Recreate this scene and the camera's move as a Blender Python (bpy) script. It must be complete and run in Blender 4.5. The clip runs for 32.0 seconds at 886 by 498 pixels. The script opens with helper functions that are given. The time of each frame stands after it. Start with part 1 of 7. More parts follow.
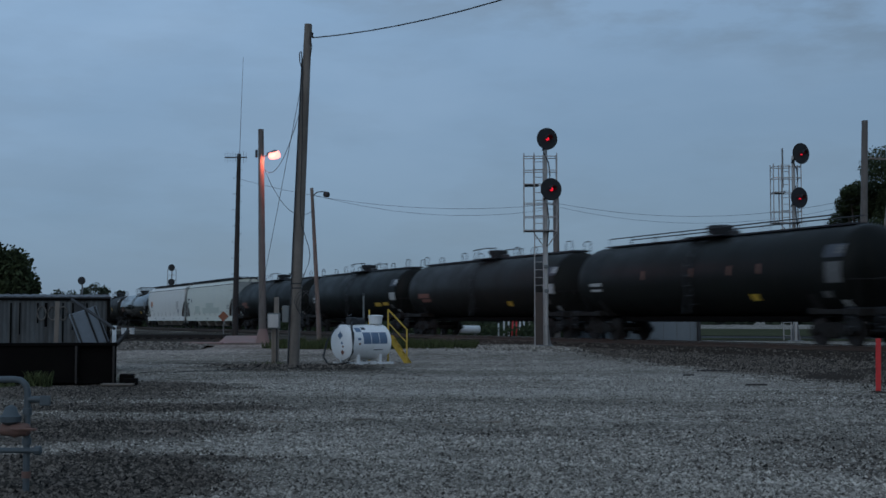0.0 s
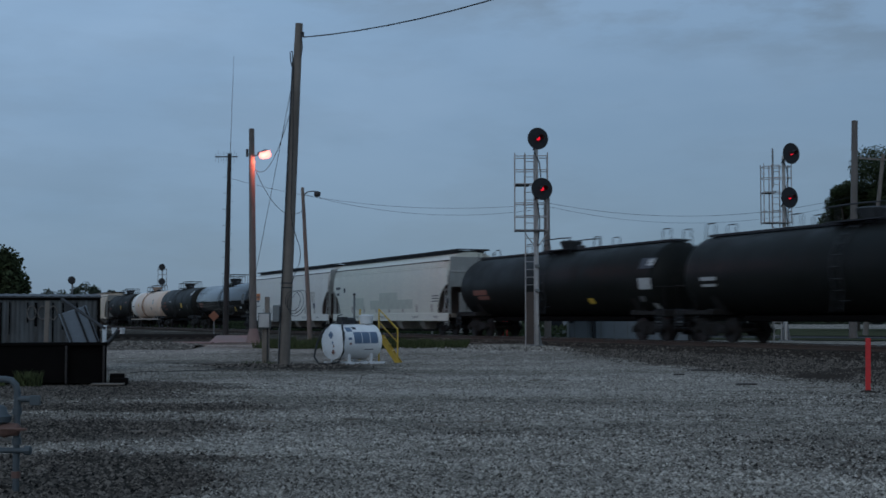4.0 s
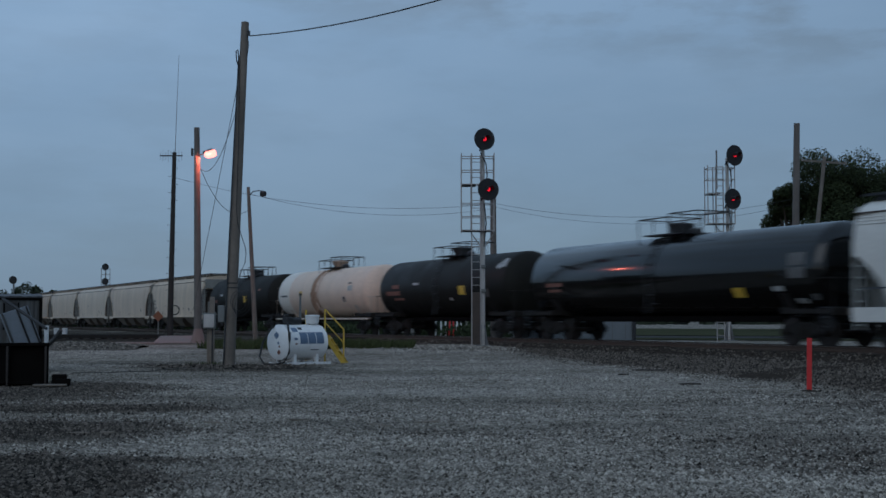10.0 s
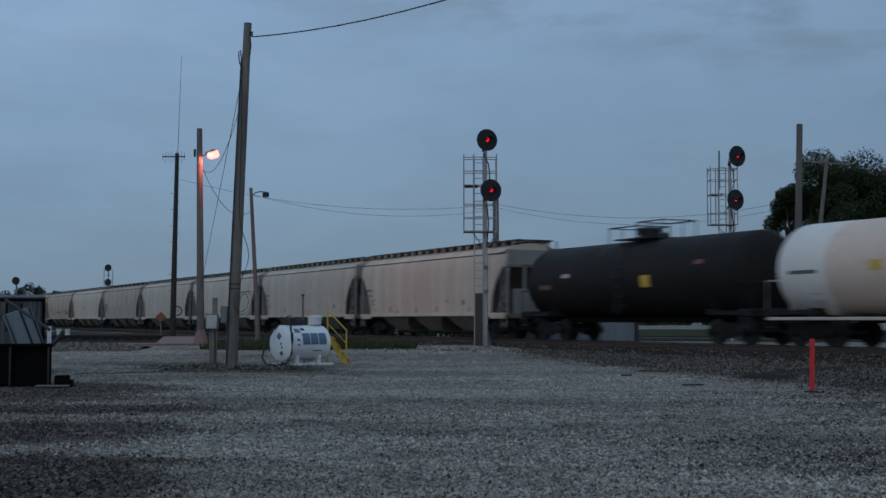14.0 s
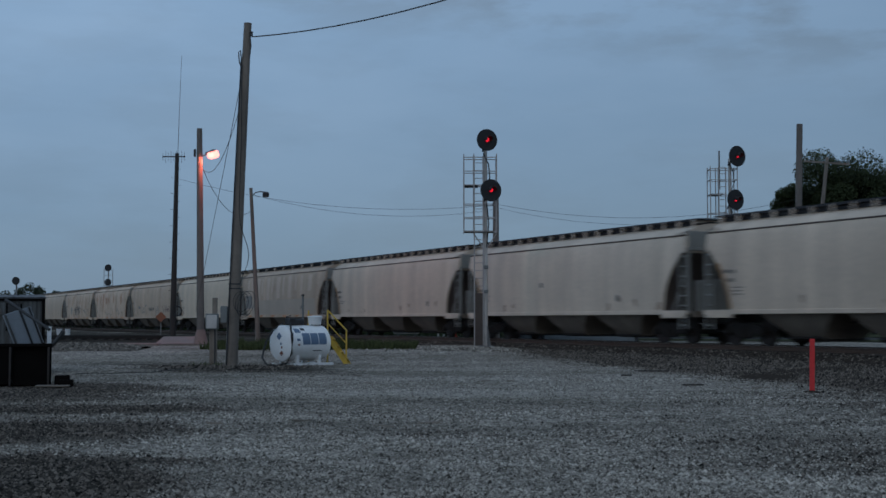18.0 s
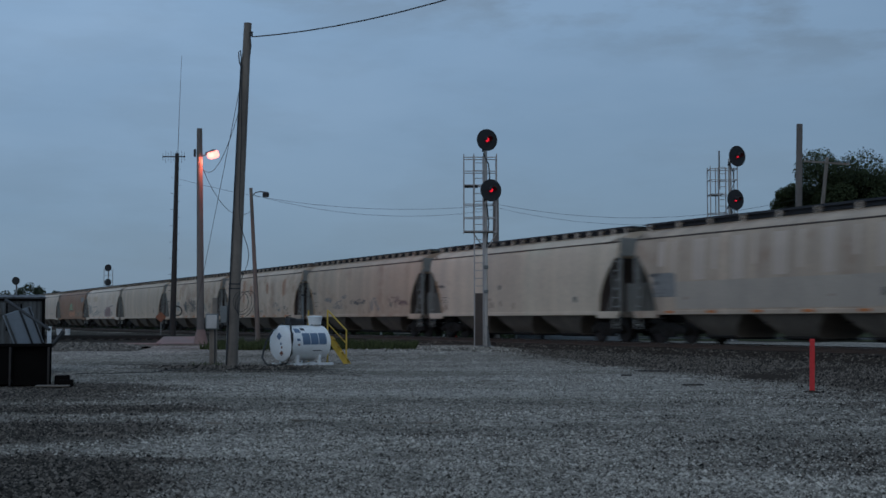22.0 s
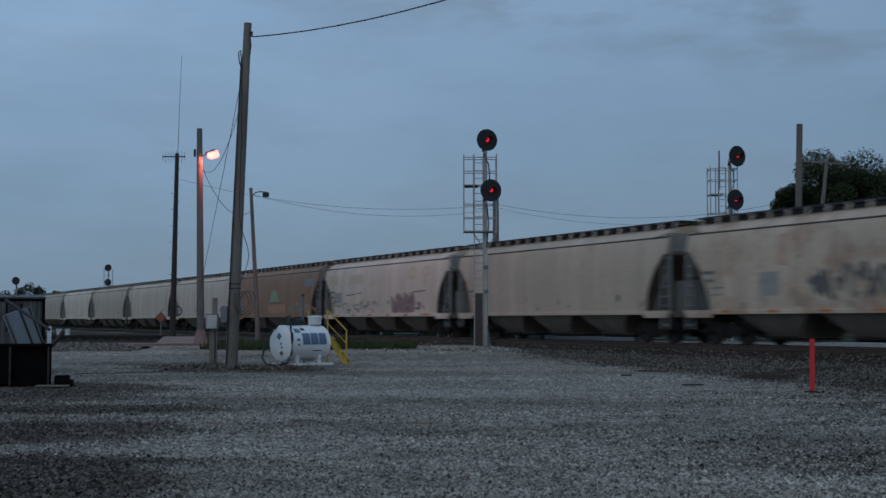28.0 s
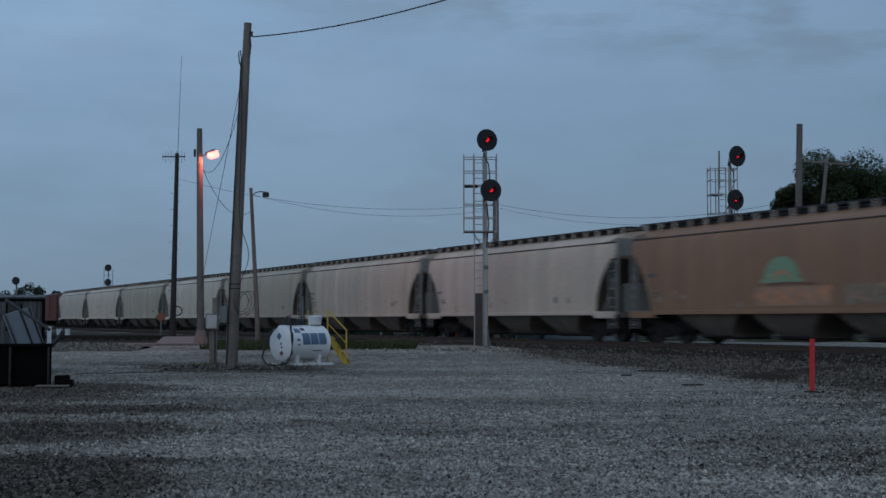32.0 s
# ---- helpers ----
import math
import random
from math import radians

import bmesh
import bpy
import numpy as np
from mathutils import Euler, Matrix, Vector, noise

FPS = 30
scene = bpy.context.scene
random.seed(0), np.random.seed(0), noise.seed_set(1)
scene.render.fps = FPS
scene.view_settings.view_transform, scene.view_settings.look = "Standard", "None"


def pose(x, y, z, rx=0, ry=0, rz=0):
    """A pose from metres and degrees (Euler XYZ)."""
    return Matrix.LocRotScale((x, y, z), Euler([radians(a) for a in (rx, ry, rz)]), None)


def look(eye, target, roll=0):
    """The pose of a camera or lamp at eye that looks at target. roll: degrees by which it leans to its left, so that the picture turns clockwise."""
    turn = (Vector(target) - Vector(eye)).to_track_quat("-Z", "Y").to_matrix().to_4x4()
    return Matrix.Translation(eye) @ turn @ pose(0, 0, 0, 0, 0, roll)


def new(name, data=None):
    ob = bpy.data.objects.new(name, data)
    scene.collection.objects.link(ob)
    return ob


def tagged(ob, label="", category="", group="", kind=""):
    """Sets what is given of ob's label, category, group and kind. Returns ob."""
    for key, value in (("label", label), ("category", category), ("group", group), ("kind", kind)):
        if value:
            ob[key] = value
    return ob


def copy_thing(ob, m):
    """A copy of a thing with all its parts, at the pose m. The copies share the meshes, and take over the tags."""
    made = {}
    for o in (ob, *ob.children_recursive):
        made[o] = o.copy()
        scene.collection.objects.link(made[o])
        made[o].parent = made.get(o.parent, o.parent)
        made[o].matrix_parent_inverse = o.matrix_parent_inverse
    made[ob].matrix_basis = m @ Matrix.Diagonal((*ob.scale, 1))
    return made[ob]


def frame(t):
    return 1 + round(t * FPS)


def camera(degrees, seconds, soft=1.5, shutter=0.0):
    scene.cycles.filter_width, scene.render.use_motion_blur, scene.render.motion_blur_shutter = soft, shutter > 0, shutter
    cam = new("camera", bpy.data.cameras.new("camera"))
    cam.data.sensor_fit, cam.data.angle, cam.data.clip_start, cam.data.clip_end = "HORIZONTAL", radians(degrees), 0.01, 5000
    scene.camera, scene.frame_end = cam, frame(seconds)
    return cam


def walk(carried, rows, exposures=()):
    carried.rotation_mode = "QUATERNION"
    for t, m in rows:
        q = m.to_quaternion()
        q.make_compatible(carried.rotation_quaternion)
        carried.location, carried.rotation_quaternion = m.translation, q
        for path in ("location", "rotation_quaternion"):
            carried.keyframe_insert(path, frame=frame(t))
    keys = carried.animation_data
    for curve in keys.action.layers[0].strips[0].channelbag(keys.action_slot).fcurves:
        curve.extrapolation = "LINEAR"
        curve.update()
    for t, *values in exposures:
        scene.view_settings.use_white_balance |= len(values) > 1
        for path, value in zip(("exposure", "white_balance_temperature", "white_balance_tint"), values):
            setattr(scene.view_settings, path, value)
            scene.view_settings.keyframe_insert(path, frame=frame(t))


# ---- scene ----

# ---------------------------------------------------------------- camera
cam = camera(37.65, 32.0, soft=1.55, shutter=1.0)
EYE = 1.55
TURNS = ((0, -2.655, 3.131), (1, -2.652, 3.134), (1.5, -2.644, 3.165), (2, -2.635, 3.107), (2.5, -2.608, 3.108),
         (3, -2.577, 3.117), (3.5, -2.547, 3.108), (4.0, -2.25, 3.115), (4.5, -1.62, 3.125), (5.0, -1.02, 3.132), (5.5, -0.787, 3.138),
         (6, -0.742, 3.148), (6.5, -0.711, 3.145), (7, -0.671, 3.145), (7.5, -0.271, 3.150), (8, 0.148, 3.158),
         (8.5, 0.147, 3.160), (9, 0.145, 3.155), (9.5, 0.144, 3.157), (10, 0.114, 3.124), (10.5, 0.074, 3.125),
         (11, 0.0, 3.160), (12, 0.0, 3.161), (20, 0.0, 3.161), (32, 0.0, 3.161))
walk(cam, [(t, pose(0, 0, EYE, 90 + tilt, 0, -turn)) for t, turn, tilt in TURNS], exposures=((0, 0.06), (3.0, 0.06), (6.0, 0.0), (32, 0.0)))

# ---------------------------------------------------------------- world and sun: an overcast dusk
SUN_EL, SUN_AZ = 14.0, 205.0


def build_world():
    w = bpy.data.worlds.new("dusk_sky")
    scene.world = w
    w.use_nodes = True
    nt = w.node_tree
    nt.nodes.clear()
    out = nt.nodes.new("ShaderNodeOutputWorld")
    bg = nt.nodes.new("ShaderNodeBackground")
    sky = nt.nodes.new("ShaderNodeTexSky")
    sky.sky_type = "NISHITA"
    sky.sun_disc = False
    sky.sun_elevation, sky.sun_rotation = radians(SUN_EL), radians(SUN_AZ)
    sky.air_density, sky.dust_density, sky.ozone_density = 1.0, 0.4, 3.0
    dim = nt.nodes.new("ShaderNodeVectorMath")
    dim.operation = "SCALE"
    dim.inputs["Scale"].default_value = 0.035
    nt.links.new(sky.outputs[0], dim.inputs[0])
    co = nt.nodes.new("ShaderNodeTexCoord")
    mp = nt.nodes.new("ShaderNodeMapping")
    mp.inputs["Scale"].default_value = (2.4, 1.4, 8.0)
    nt.links.new(co.outputs["Generated"], mp.inputs[0])
    n1 = nt.nodes.new("ShaderNodeTexNoise")
    n1.inputs["Scale"].default_value, n1.inputs["Detail"].default_value, n1.inputs["Roughness"].default_value = 1.1, 5, 0.55
    nt.links.new(mp.outputs[0], n1.inputs["Vector"])
    cl = nt.nodes.new("ShaderNodeValToRGB")
    cl.color_ramp.elements[0].position, cl.color_ramp.elements[0].color = 0.32, (0.182, 0.290, 0.436, 1)
    cl.color_ramp.elements[1].position, cl.color_ramp.elements[1].color = 0.68, (0.228, 0.344, 0.500, 1)
    nt.links.new(n1.outputs["Fac"], cl.inputs[0])
    # the afterglow side of the sky is a little lighter
    dot = nt.nodes.new("ShaderNodeVectorMath")
    dot.operation = "DOT_PRODUCT"
    dot.inputs[1].default_value = (-0.36, 0.0, 0.933)
    nt.links.new(co.outputs["Generated"], dot.inputs[0])
    lift = nt.nodes.new("ShaderNodeMapRange")
    lift.inputs["From Min"].default_value, lift.inputs["From Max"].default_value = -0.12, 0.40
    lift.inputs["To Min"].default_value, lift.inputs["To Max"].default_value = 0.83, 1.55
    nt.links.new(dot.outputs["Value"], lift.inputs["Value"])
    lit = nt.nodes.new("ShaderNodeVectorMath")
    lit.operation = "SCALE"
    # murk low over the land
    murk = nt.nodes.new("ShaderNodeMapRange")
    murk.inputs["From Min"].default_value, murk.inputs["From Max"].default_value = 0.0, 0.26
    murk.inputs["To Min"].default_value, murk.inputs["To Max"].default_value = 0.77, 1.04
    gain = nt.nodes.new("ShaderNodeMath")
    gain.operation = "MULTIPLY"
    # grey scud higher up
    mp2 = nt.nodes.new("ShaderNodeMapping")
    mp2.inputs["Scale"].default_value = (5.0, 3.0, 17.0)
    mp2.inputs["Location"].default_value = (2.3, 0.7, 0.55)
    nt.links.new(co.outputs["Generated"], mp2.inputs[0])
    n2 = nt.nodes.new("ShaderNodeTexNoise")
    n2.inputs["Scale"].default_value, n2.inputs["Detail"].default_value, n2.inputs["Roughness"].default_value = 1.45, 7, 0.58
    nt.links.new(mp2.outputs[0], n2.inputs["Vector"])
    scud = nt.nodes.new("ShaderNodeValToRGB")
    scud.color_ramp.elements[0].position, scud.color_ramp.elements[0].color = 0.46, (0, 0, 0, 1)
    scud.color_ramp.elements[1].position, scud.color_ramp.elements[1].color = 0.60, (0.95, 0.95, 0.95, 1)
    nt.links.new(n2.outputs["Fac"], scud.inputs[0])
    tint = nt.nodes.new("ShaderNodeMix")
    tint.data_type = "RGBA"
    tint.inputs["B"].default_value = (0.163, 0.230, 0.316, 1)
    sep = nt.nodes.new("ShaderNodeSeparateXYZ")
    nt.links.new(co.outputs["Generated"], sep.inputs[0])
    nt.links.new(sep.outputs["Z"], murk.inputs["Value"])
    nt.links.new(murk.outputs[0], gain.inputs[0])
    nt.links.new(lift.outputs[0], gain.inputs[1])
    bank = nt.nodes.new("ShaderNodeMath")
    bank.operation = "MULTIPLY_ADD"
    bank.inputs[1].default_value, bank.inputs[2].default_value = 0.35, -0.62
    nt.links.new(sep.outputs["X"], bank.inputs[0])
    rise = nt.nodes.new("ShaderNodeMath")
    rise.operation = "MULTIPLY_ADD"
    rise.inputs[1].default_value = 3.0
    nt.links.new(sep.outputs["Z"], rise.inputs[0])
    nt.links.new(bank.outputs[0], rise.inputs[2])
    cover = nt.nodes.new("ShaderNodeMapRange")
    cover.inputs["From Min"].default_value, cover.inputs["From Max"].default_value = 0.0, 0.14
    cover.inputs["To Min"].default_value, cover.inputs["To Max"].default_value = 0.20, 1.0
    nt.links.new(rise.outputs[0], cover.inputs["Value"])
    amount = nt.nodes.new("ShaderNodeMath")
    amount.operation = "MULTIPLY"
    nt.links.new(scud.outputs[0], amount.inputs[0])
    nt.links.new(cover.outputs[0], amount.inputs[1])
    nt.links.new(amount.outputs[0], tint.inputs["Factor"])
    nt.links.new(cl.outputs[0], tint.inputs["A"])
    nt.links.new(tint.outputs["Result"], lit.inputs[0])
    nt.links.new(gain.outputs[0], lit.inputs["Scale"])
    mix = nt.nodes.new("ShaderNodeMix")
    mix.data_type = "RGBA"
    mix.inputs["Factor"].default_value = 0.75
    nt.links.new(dim.outputs[0], mix.inputs["A"])
    nt.links.new(lit.outputs[0], mix.inputs["B"])
    nt.links.new(mix.outputs["Result"], bg.inputs["Color"])
    bg.inputs["Strength"].default_value = 1.0
    nt.links.new(bg.outputs[0], out.inputs[0])


build_world()
sun_data = bpy.data.lights.new("sun", "SUN")
sun_data.energy, sun_data.angle, sun_data.color = 0.3, radians(40), (0.92, 0.95, 1.0)
sun = new("sun", sun_data)
sun.matrix_world = look((-20, -40, 45), (0, 40, 0))


# ---------------------------------------------------------------- materials
def ramp(nt, src, stops):
    r = nt.nodes.new("ShaderNodeValToRGB")
    el = r.color_ramp.elements
    while len(el) < len(stops):
        el.new(0.5)
    for e, (p, c) in zip(el, stops):
        e.position, e.color = p, (*c, 1) if len(c) == 3 else c
    nt.links.new(src, r.inputs[0])
    return r.outputs[0]


def noise_node(nt, vec, scale, detail=4, rough=0.6, stretch=(1, 1, 1)):
    mp = nt.nodes.new("ShaderNodeMapping")
    mp.inputs["Scale"].default_value = stretch
    nt.links.new(vec, mp.inputs[0])
    n = nt.nodes.new("ShaderNodeTexNoise")
    n.inputs["Scale"].default_value, n.inputs["Detail"].default_value, n.inputs["Roughness"].default_value = scale, detail, rough
    nt.links.new(mp.outputs[0], n.inputs["Vector"])
    return n.outputs["Fac"]


def mixed(nt, fac, a, b, mode="MIX"):
    m = nt.nodes.new("ShaderNodeMix")
    m.data_type, m.blend_type = "RGBA", mode
    for key, v in (("Factor", fac), ("A", a), ("B", b)):
        if isinstance(v, (int, float)):
            m.inputs[key].default_value = v
        elif isinstance(v, tuple):
            m.inputs[key].default_value = (*v, 1)
        else:
            nt.links.new(v, m.inputs[key])
    return m.outputs["Result"]


def mat(name, base, rough=0.7, metal=0.0, var=0.25, scale=1.5, bump=0.0, bump_scale=40.0, stain=None, stain_amount=0.0, stain_scale=0.8,
        streak=None, streak_amount=0.0, streak_scale=1.2, random_tint=0.0, world=False, gloss_var=0.12, spec=0.5, bands=0.0):
    m = bpy.data.materials.new(name)
    m.use_nodes = True
    nt = m.node_tree
    b = nt.nodes["Principled BSDF"]
    co = nt.nodes.new("ShaderNodeTexCoord")
    if world:
        vec = nt.nodes.new("ShaderNodeNewGeometry").outputs["Position"]
    else:
        vec = co.outputs["Object"]
    dark = tuple(c * (1 - var) for c in base)
    light = tuple(min(1, c * (1 + var)) for c in base)
    n1 = noise_node(nt, vec, scale, 5)
    col = ramp(nt, n1, ((0.3, dark), (0.7, light)))
    fine = noise_node(nt, vec, scale * 14, 3)
    col = mixed(nt, 0.35, col, ramp(nt, fine, ((0.25, tuple(c * 0.7 for c in base)), (0.75, tuple(min(1, c * 1.25) for c in base)))))
    if bands:
        s = noise_node(nt, vec, 1.0, 3, 0.6, (0.75, 0.0, 0.03))
        col = mixed(nt, 1.0, col, ramp(nt, s, ((0.32, (1 - bands,) * 3), (0.68, (1 + bands * 0.7,) * 3))), "MULTIPLY")
    if streak:
        s = noise_node(nt, vec, streak_scale, 4, 0.65, (1.0, 1.0, 0.10))
        col = mixed(nt, ramp(nt, s, ((0.62 - 0.3 * streak_amount, (0, 0, 0)), (0.80, (streak_amount,) * 3))), col, streak)
    if stain:
        s = noise_node(nt, vec, stain_scale, 6, 0.7)
        col = mixed(nt, ramp(nt, s, ((0.66 - 0.3 * stain_amount, (0, 0, 0)), (0.78 - 0.15 * stain_amount, (min(1, stain_amount * 1.3),) * 3))), col, stain)
    if random_tint:
        oi = nt.nodes.new("ShaderNodeObjectInfo")
        f = ramp(nt, oi.outputs["Random"], ((0.0, (1 - random_tint,) * 3), (1.0, (1 + random_tint,) * 3)))
        col = mixed(nt, 1.0, col, f, "MULTIPLY")
    nt.links.new(col, b.inputs["Base Color"])
    b.inputs["Metallic"].default_value = metal
    b.inputs["Specular IOR Level"].default_value = spec
    if gloss_var:
        r = ramp(nt, n1, ((0.3, (max(0.02, rough - gloss_var),) * 3), (0.7, (min(1, rough + gloss_var),) * 3)))
        nt.links.new(r, b.inputs["Roughness"])
    else:
        b.inputs["Roughness"].default_value = rough
    if bump:
        bn = nt.nodes.new("ShaderNodeBump")
        bn.inputs["Strength"].default_value, bn.inputs["Distance"].default_value = 0.6, bump
        nt.links.new(noise_node(nt, vec, bump_scale, 4), bn.inputs["Height"])
        nt.links.new(bn.outputs[0], b.inputs["Normal"])
    return m


def glow(name, col, power, body=None):
    m = bpy.data.materials.new(name)
    m.use_nodes = True
    b = m.node_tree.nodes["Principled BSDF"]
    b.inputs["Base Color"].default_value = (*(body or col), 1)
    b.inputs["Emission Color"].default_value = (*col, 1)
    b.inputs["Emission Strength"].default_value = power
    return m


def ground_mat():
    m = bpy.data.materials.new("yard_gravel")
    m.use_nodes = True
    nt = m.node_tree
    b = nt.nodes["Principled BSDF"]
    vec = nt.nodes.new("ShaderNodeNewGeometry").outputs["Position"]
    big = noise_node(nt, vec, 0.16, 5, 0.6, (0.6, 1.4, 1))
    col = ramp(nt, big, ((0.30, (0.219, 0.19, 0.160)), (0.48, (0.297, 0.26, 0.219)), (0.70, (0.40, 0.355, 0.305))))
    vor = nt.nodes.new("ShaderNodeTexVoronoi")
    vor.inputs["Scale"].default_value = 15
    nt.links.new(vec, vor.inputs["Vector"])
    stones = ramp(nt, vor.outputs["Color"], ((0.1, (0.22,) * 3), (0.9, (1.5,) * 3)))
    col = mixed(nt, 0.8, col, stones, "MULTIPLY")
    mid = noise_node(nt, vec, 1.3, 5, 0.7)
    col = mixed(nt, 0.6, col, ramp(nt, mid, ((0.3, (0.5,) * 3), (0.7, (1.25,) * 3))), "MULTIPLY")
    # oily tracks and damp patches worn into the yard, and shade painted by the far track
    at = nt.nodes.new("ShaderNodeAttribute")
    at.attribute_name = "wear_and_shade"
    edge = nt.nodes.new("ShaderNodeMath")
    nt.links.new(at.outputs["Fac"], edge.inputs[0])
    rag = nt.nodes.new("ShaderNodeMapRange")
    rag.inputs["To Min"].default_value, rag.inputs["To Max"].default_value = -0.35, 0.35
    nt.links.new(noise_node(nt, vec, 2.2, 6, 0.75), rag.inputs["Value"])
    nt.links.new(rag.outputs[0], edge.inputs[1])
    col = mixed(nt, ramp(nt, edge.outputs[0], ((0.12, (0, 0, 0)), (0.95, (0.93,) * 3))), col, (0.028, 0.025, 0.021))
    # pale dust where wheels have ground the stone fine
    dust = nt.nodes.new("ShaderNodeMapRange")
    dust.inputs["From Min"].default_value, dust.inputs["From Max"].default_value = 0.05, -0.4
    dust.inputs["To Min"].default_value, dust.inputs["To Max"].default_value = 0.0, 0.5
    nt.links.new(edge.outputs[0], dust.inputs["Value"])
    col = mixed(nt, dust.outputs[0], col, (0.37, 0.33, 0.285))
    nt.links.new(col, b.inputs["Base Color"])
    b.inputs["Roughness"].default_value = 0.93
    b.inputs["Specular IOR Level"].default_value = 0.0
    bn = nt.nodes.new("ShaderNodeBump")
    bn.inputs["Strength"].default_value, bn.inputs["Distance"].default_value = 0.9, 0.03
    nt.links.new(vor.outputs["Distance"], bn.inputs["Height"])
    nt.links.new(bn.outputs[0], b.inputs["Normal"])
    return m


def leaf_mat(name, base):
    m = bpy.data.materials.new(name)
    m.use_nodes = True
    nt = m.node_tree
    b = nt.nodes["Principled BSDF"]
    g = nt.nodes.new("ShaderNodeNewGeometry")
    nt.links.new(ramp(nt, g.outputs["Random Per Island"], ((0, tuple(c * 0.5 for c in base)), (1, tuple(c * 1.5 for c in base)))), b.inputs["Base Color"])
    b.inputs["Roughness"].default_value = 0.8
    b.inputs["Specular IOR Level"].default_value = 0.12
    return m


M_GROUND = ground_mat()
M_BALLAST = mat("dark_ballast", (0.040, 0.030, 0.023), 0.95, var=0.65, scale=9, bump=0.05, bump_scale=11, world=True, spec=0.05)
M_BANK = mat("dull_heaped_stone", (0.15, 0.132, 0.112), 0.95, var=0.55, spec=0.05, scale=4, bump=0.05, bump_scale=14, world=True)
M_PALE_DUST = mat("pale_gravel", (0.40, 0.35, 0.30), 0.95, var=0.45, spec=0.05, scale=2.5, bump=0.03, bump_scale=25, world=True)
M_TIE = mat("creosote_tie", (0.05, 0.04, 0.032), 0.9, var=0.4, scale=5, bump=0.01, bump_scale=30)
M_RAIL = mat("rusty_rail", (0.10, 0.065, 0.048), 0.6, 0.5, var=0.3, scale=3)
M_RAILTOP = mat("polished_rail_head", (0.45, 0.44, 0.43), 0.3, 1.0, var=0.1)
M_WOOD_GREY = mat("weathered_pole", (0.185, 0.155, 0.13), 0.9, var=0.35, scale=0.9, bump=0.008, bump_scale=18, streak=(0.06, 0.05, 0.045), streak_amount=0.6, streak_scale=5)
M_WOOD_DARK = mat("dark_pole", (0.038, 0.031, 0.028), 0.9, var=0.3, scale=0.9, bump=0.008, bump_scale=18)
M_WOOD_BROWN = mat("brown_pole", (0.152, 0.131, 0.117), 0.9, var=0.3, scale=0.9, bump=0.008, bump_scale=18, streak=(0.07, 0.05, 0.04), streak_amount=0.5, streak_scale=5)
M_WIRE = mat("black_wire", (0.02, 0.02, 0.022), 0.6, var=0.1)
M_GALV = mat("galvanised_steel", (0.20, 0.20, 0.20), 0.5, 0.7, var=0.2, scale=4)
M_STEEL_DARK = mat("dark_steel", (0.05, 0.05, 0.052), 0.6, 0.5, var=0.3, scale=3)
M_CAGE = mat("worn_galvanised_pipe", (0.36, 0.33, 0.315), 0.6, 0.2, var=0.2, scale=4)
M_PAINT_GREY = mat("grey_paint", (0.15, 0.155, 0.15), 0.6, var=0.25, scale=2.5, stain=(0.12, 0.07, 0.05), stain_amount=0.3)
M_MAST = mat("pale_galvanised_mast", (0.50, 0.47, 0.445), 0.55, 0.2, var=0.2, scale=3, streak=(0.2, 0.17, 0.15), streak_amount=0.4, streak_scale=4)
M_DISC = mat("matt_black_disc", (0.018, 0.018, 0.02), 0.75, var=0.2)
M_RED_LAMP = glow("red_lens", (1.0, 0.015, 0.04), 0.9)
M_SODIUM = glow("sodium_lens", (1.0, 0.25, 0.21), 3.2, (0.02, 0.01, 0.01))
M_TANK_WHITE = mat("white_tank_paint", (0.86, 0.86, 0.85), 0.4, var=0.05, scale=2, streak=(0.55, 0.5, 0.44), streak_amount=0.25, streak_scale=6)
M_BLUE_LETTER = mat("blue_grey_lettering", (0.12, 0.18, 0.27), 0.5, var=0.15)
M_YELLOW = mat("yellow_paint", (0.58, 0.37, 0.045), 0.55, var=0.18, scale=4, stain=(0.2, 0.1, 0.05), stain_amount=0.2)
M_RED_POST = mat("red_plastic", (0.62, 0.03, 0.03), 0.5, var=0.12)
M_WHITE = mat("white_paint", (0.72, 0.72, 0.71), 0.55, var=0.1, stain=(0.3, 0.25, 0.2), stain_amount=0.2)
M_BLACK_RUBBER = mat("black_rubber", (0.02, 0.02, 0.02), 0.7, var=0.2)
M_SHED = mat("weathered_corrugated_metal", (0.11, 0.118, 0.12), 0.75, 0.0, var=0.35, scale=1.2, spec=0.3, streak=(0.035, 0.03, 0.027), streak_amount=0.95, streak_scale=3, random_tint=0.15)
M_SHED_DOOR = mat("blue_grey_door", (0.215, 0.25, 0.285), 0.6, var=0.15, scale=2, streak=(0.12, 0.12, 0.12), streak_amount=0.4)
# sooty rust; under the tank cars this black stands for the belly's shade
M_RUST_AND_SHADE = mat("sooty_rust_and_belly_shade", (0.007, 0.006, 0.0055), 0.9, 0.0, spec=0.05, var=0.4, scale=2, stain=(0.04, 0.025, 0.02), stain_amount=0.3)
M_PIPE = mat("grey_blue_pipe", (0.065, 0.08, 0.088), 0.6, var=0.25, scale=8, stain=(0.06, 0.05, 0.04), stain_amount=0.4)
M_VALVE = mat("faded_red_valve", (0.15, 0.08, 0.062), 0.75, var=0.35, scale=20)
M_CONCRETE_RED = mat("reddish_concrete", (0.235, 0.16, 0.14), 0.9, var=0.2, scale=2, bump=0.01)
M_ORANGE = mat("orange_sign", (0.26, 0.085, 0.04), 0.6, var=0.1)
M_BARK = mat("bark", (0.06, 0.048, 0.038), 0.95, var=0.3, scale=3)
M_LEAF = leaf_mat("dark_leaves", (0.036, 0.046, 0.020))
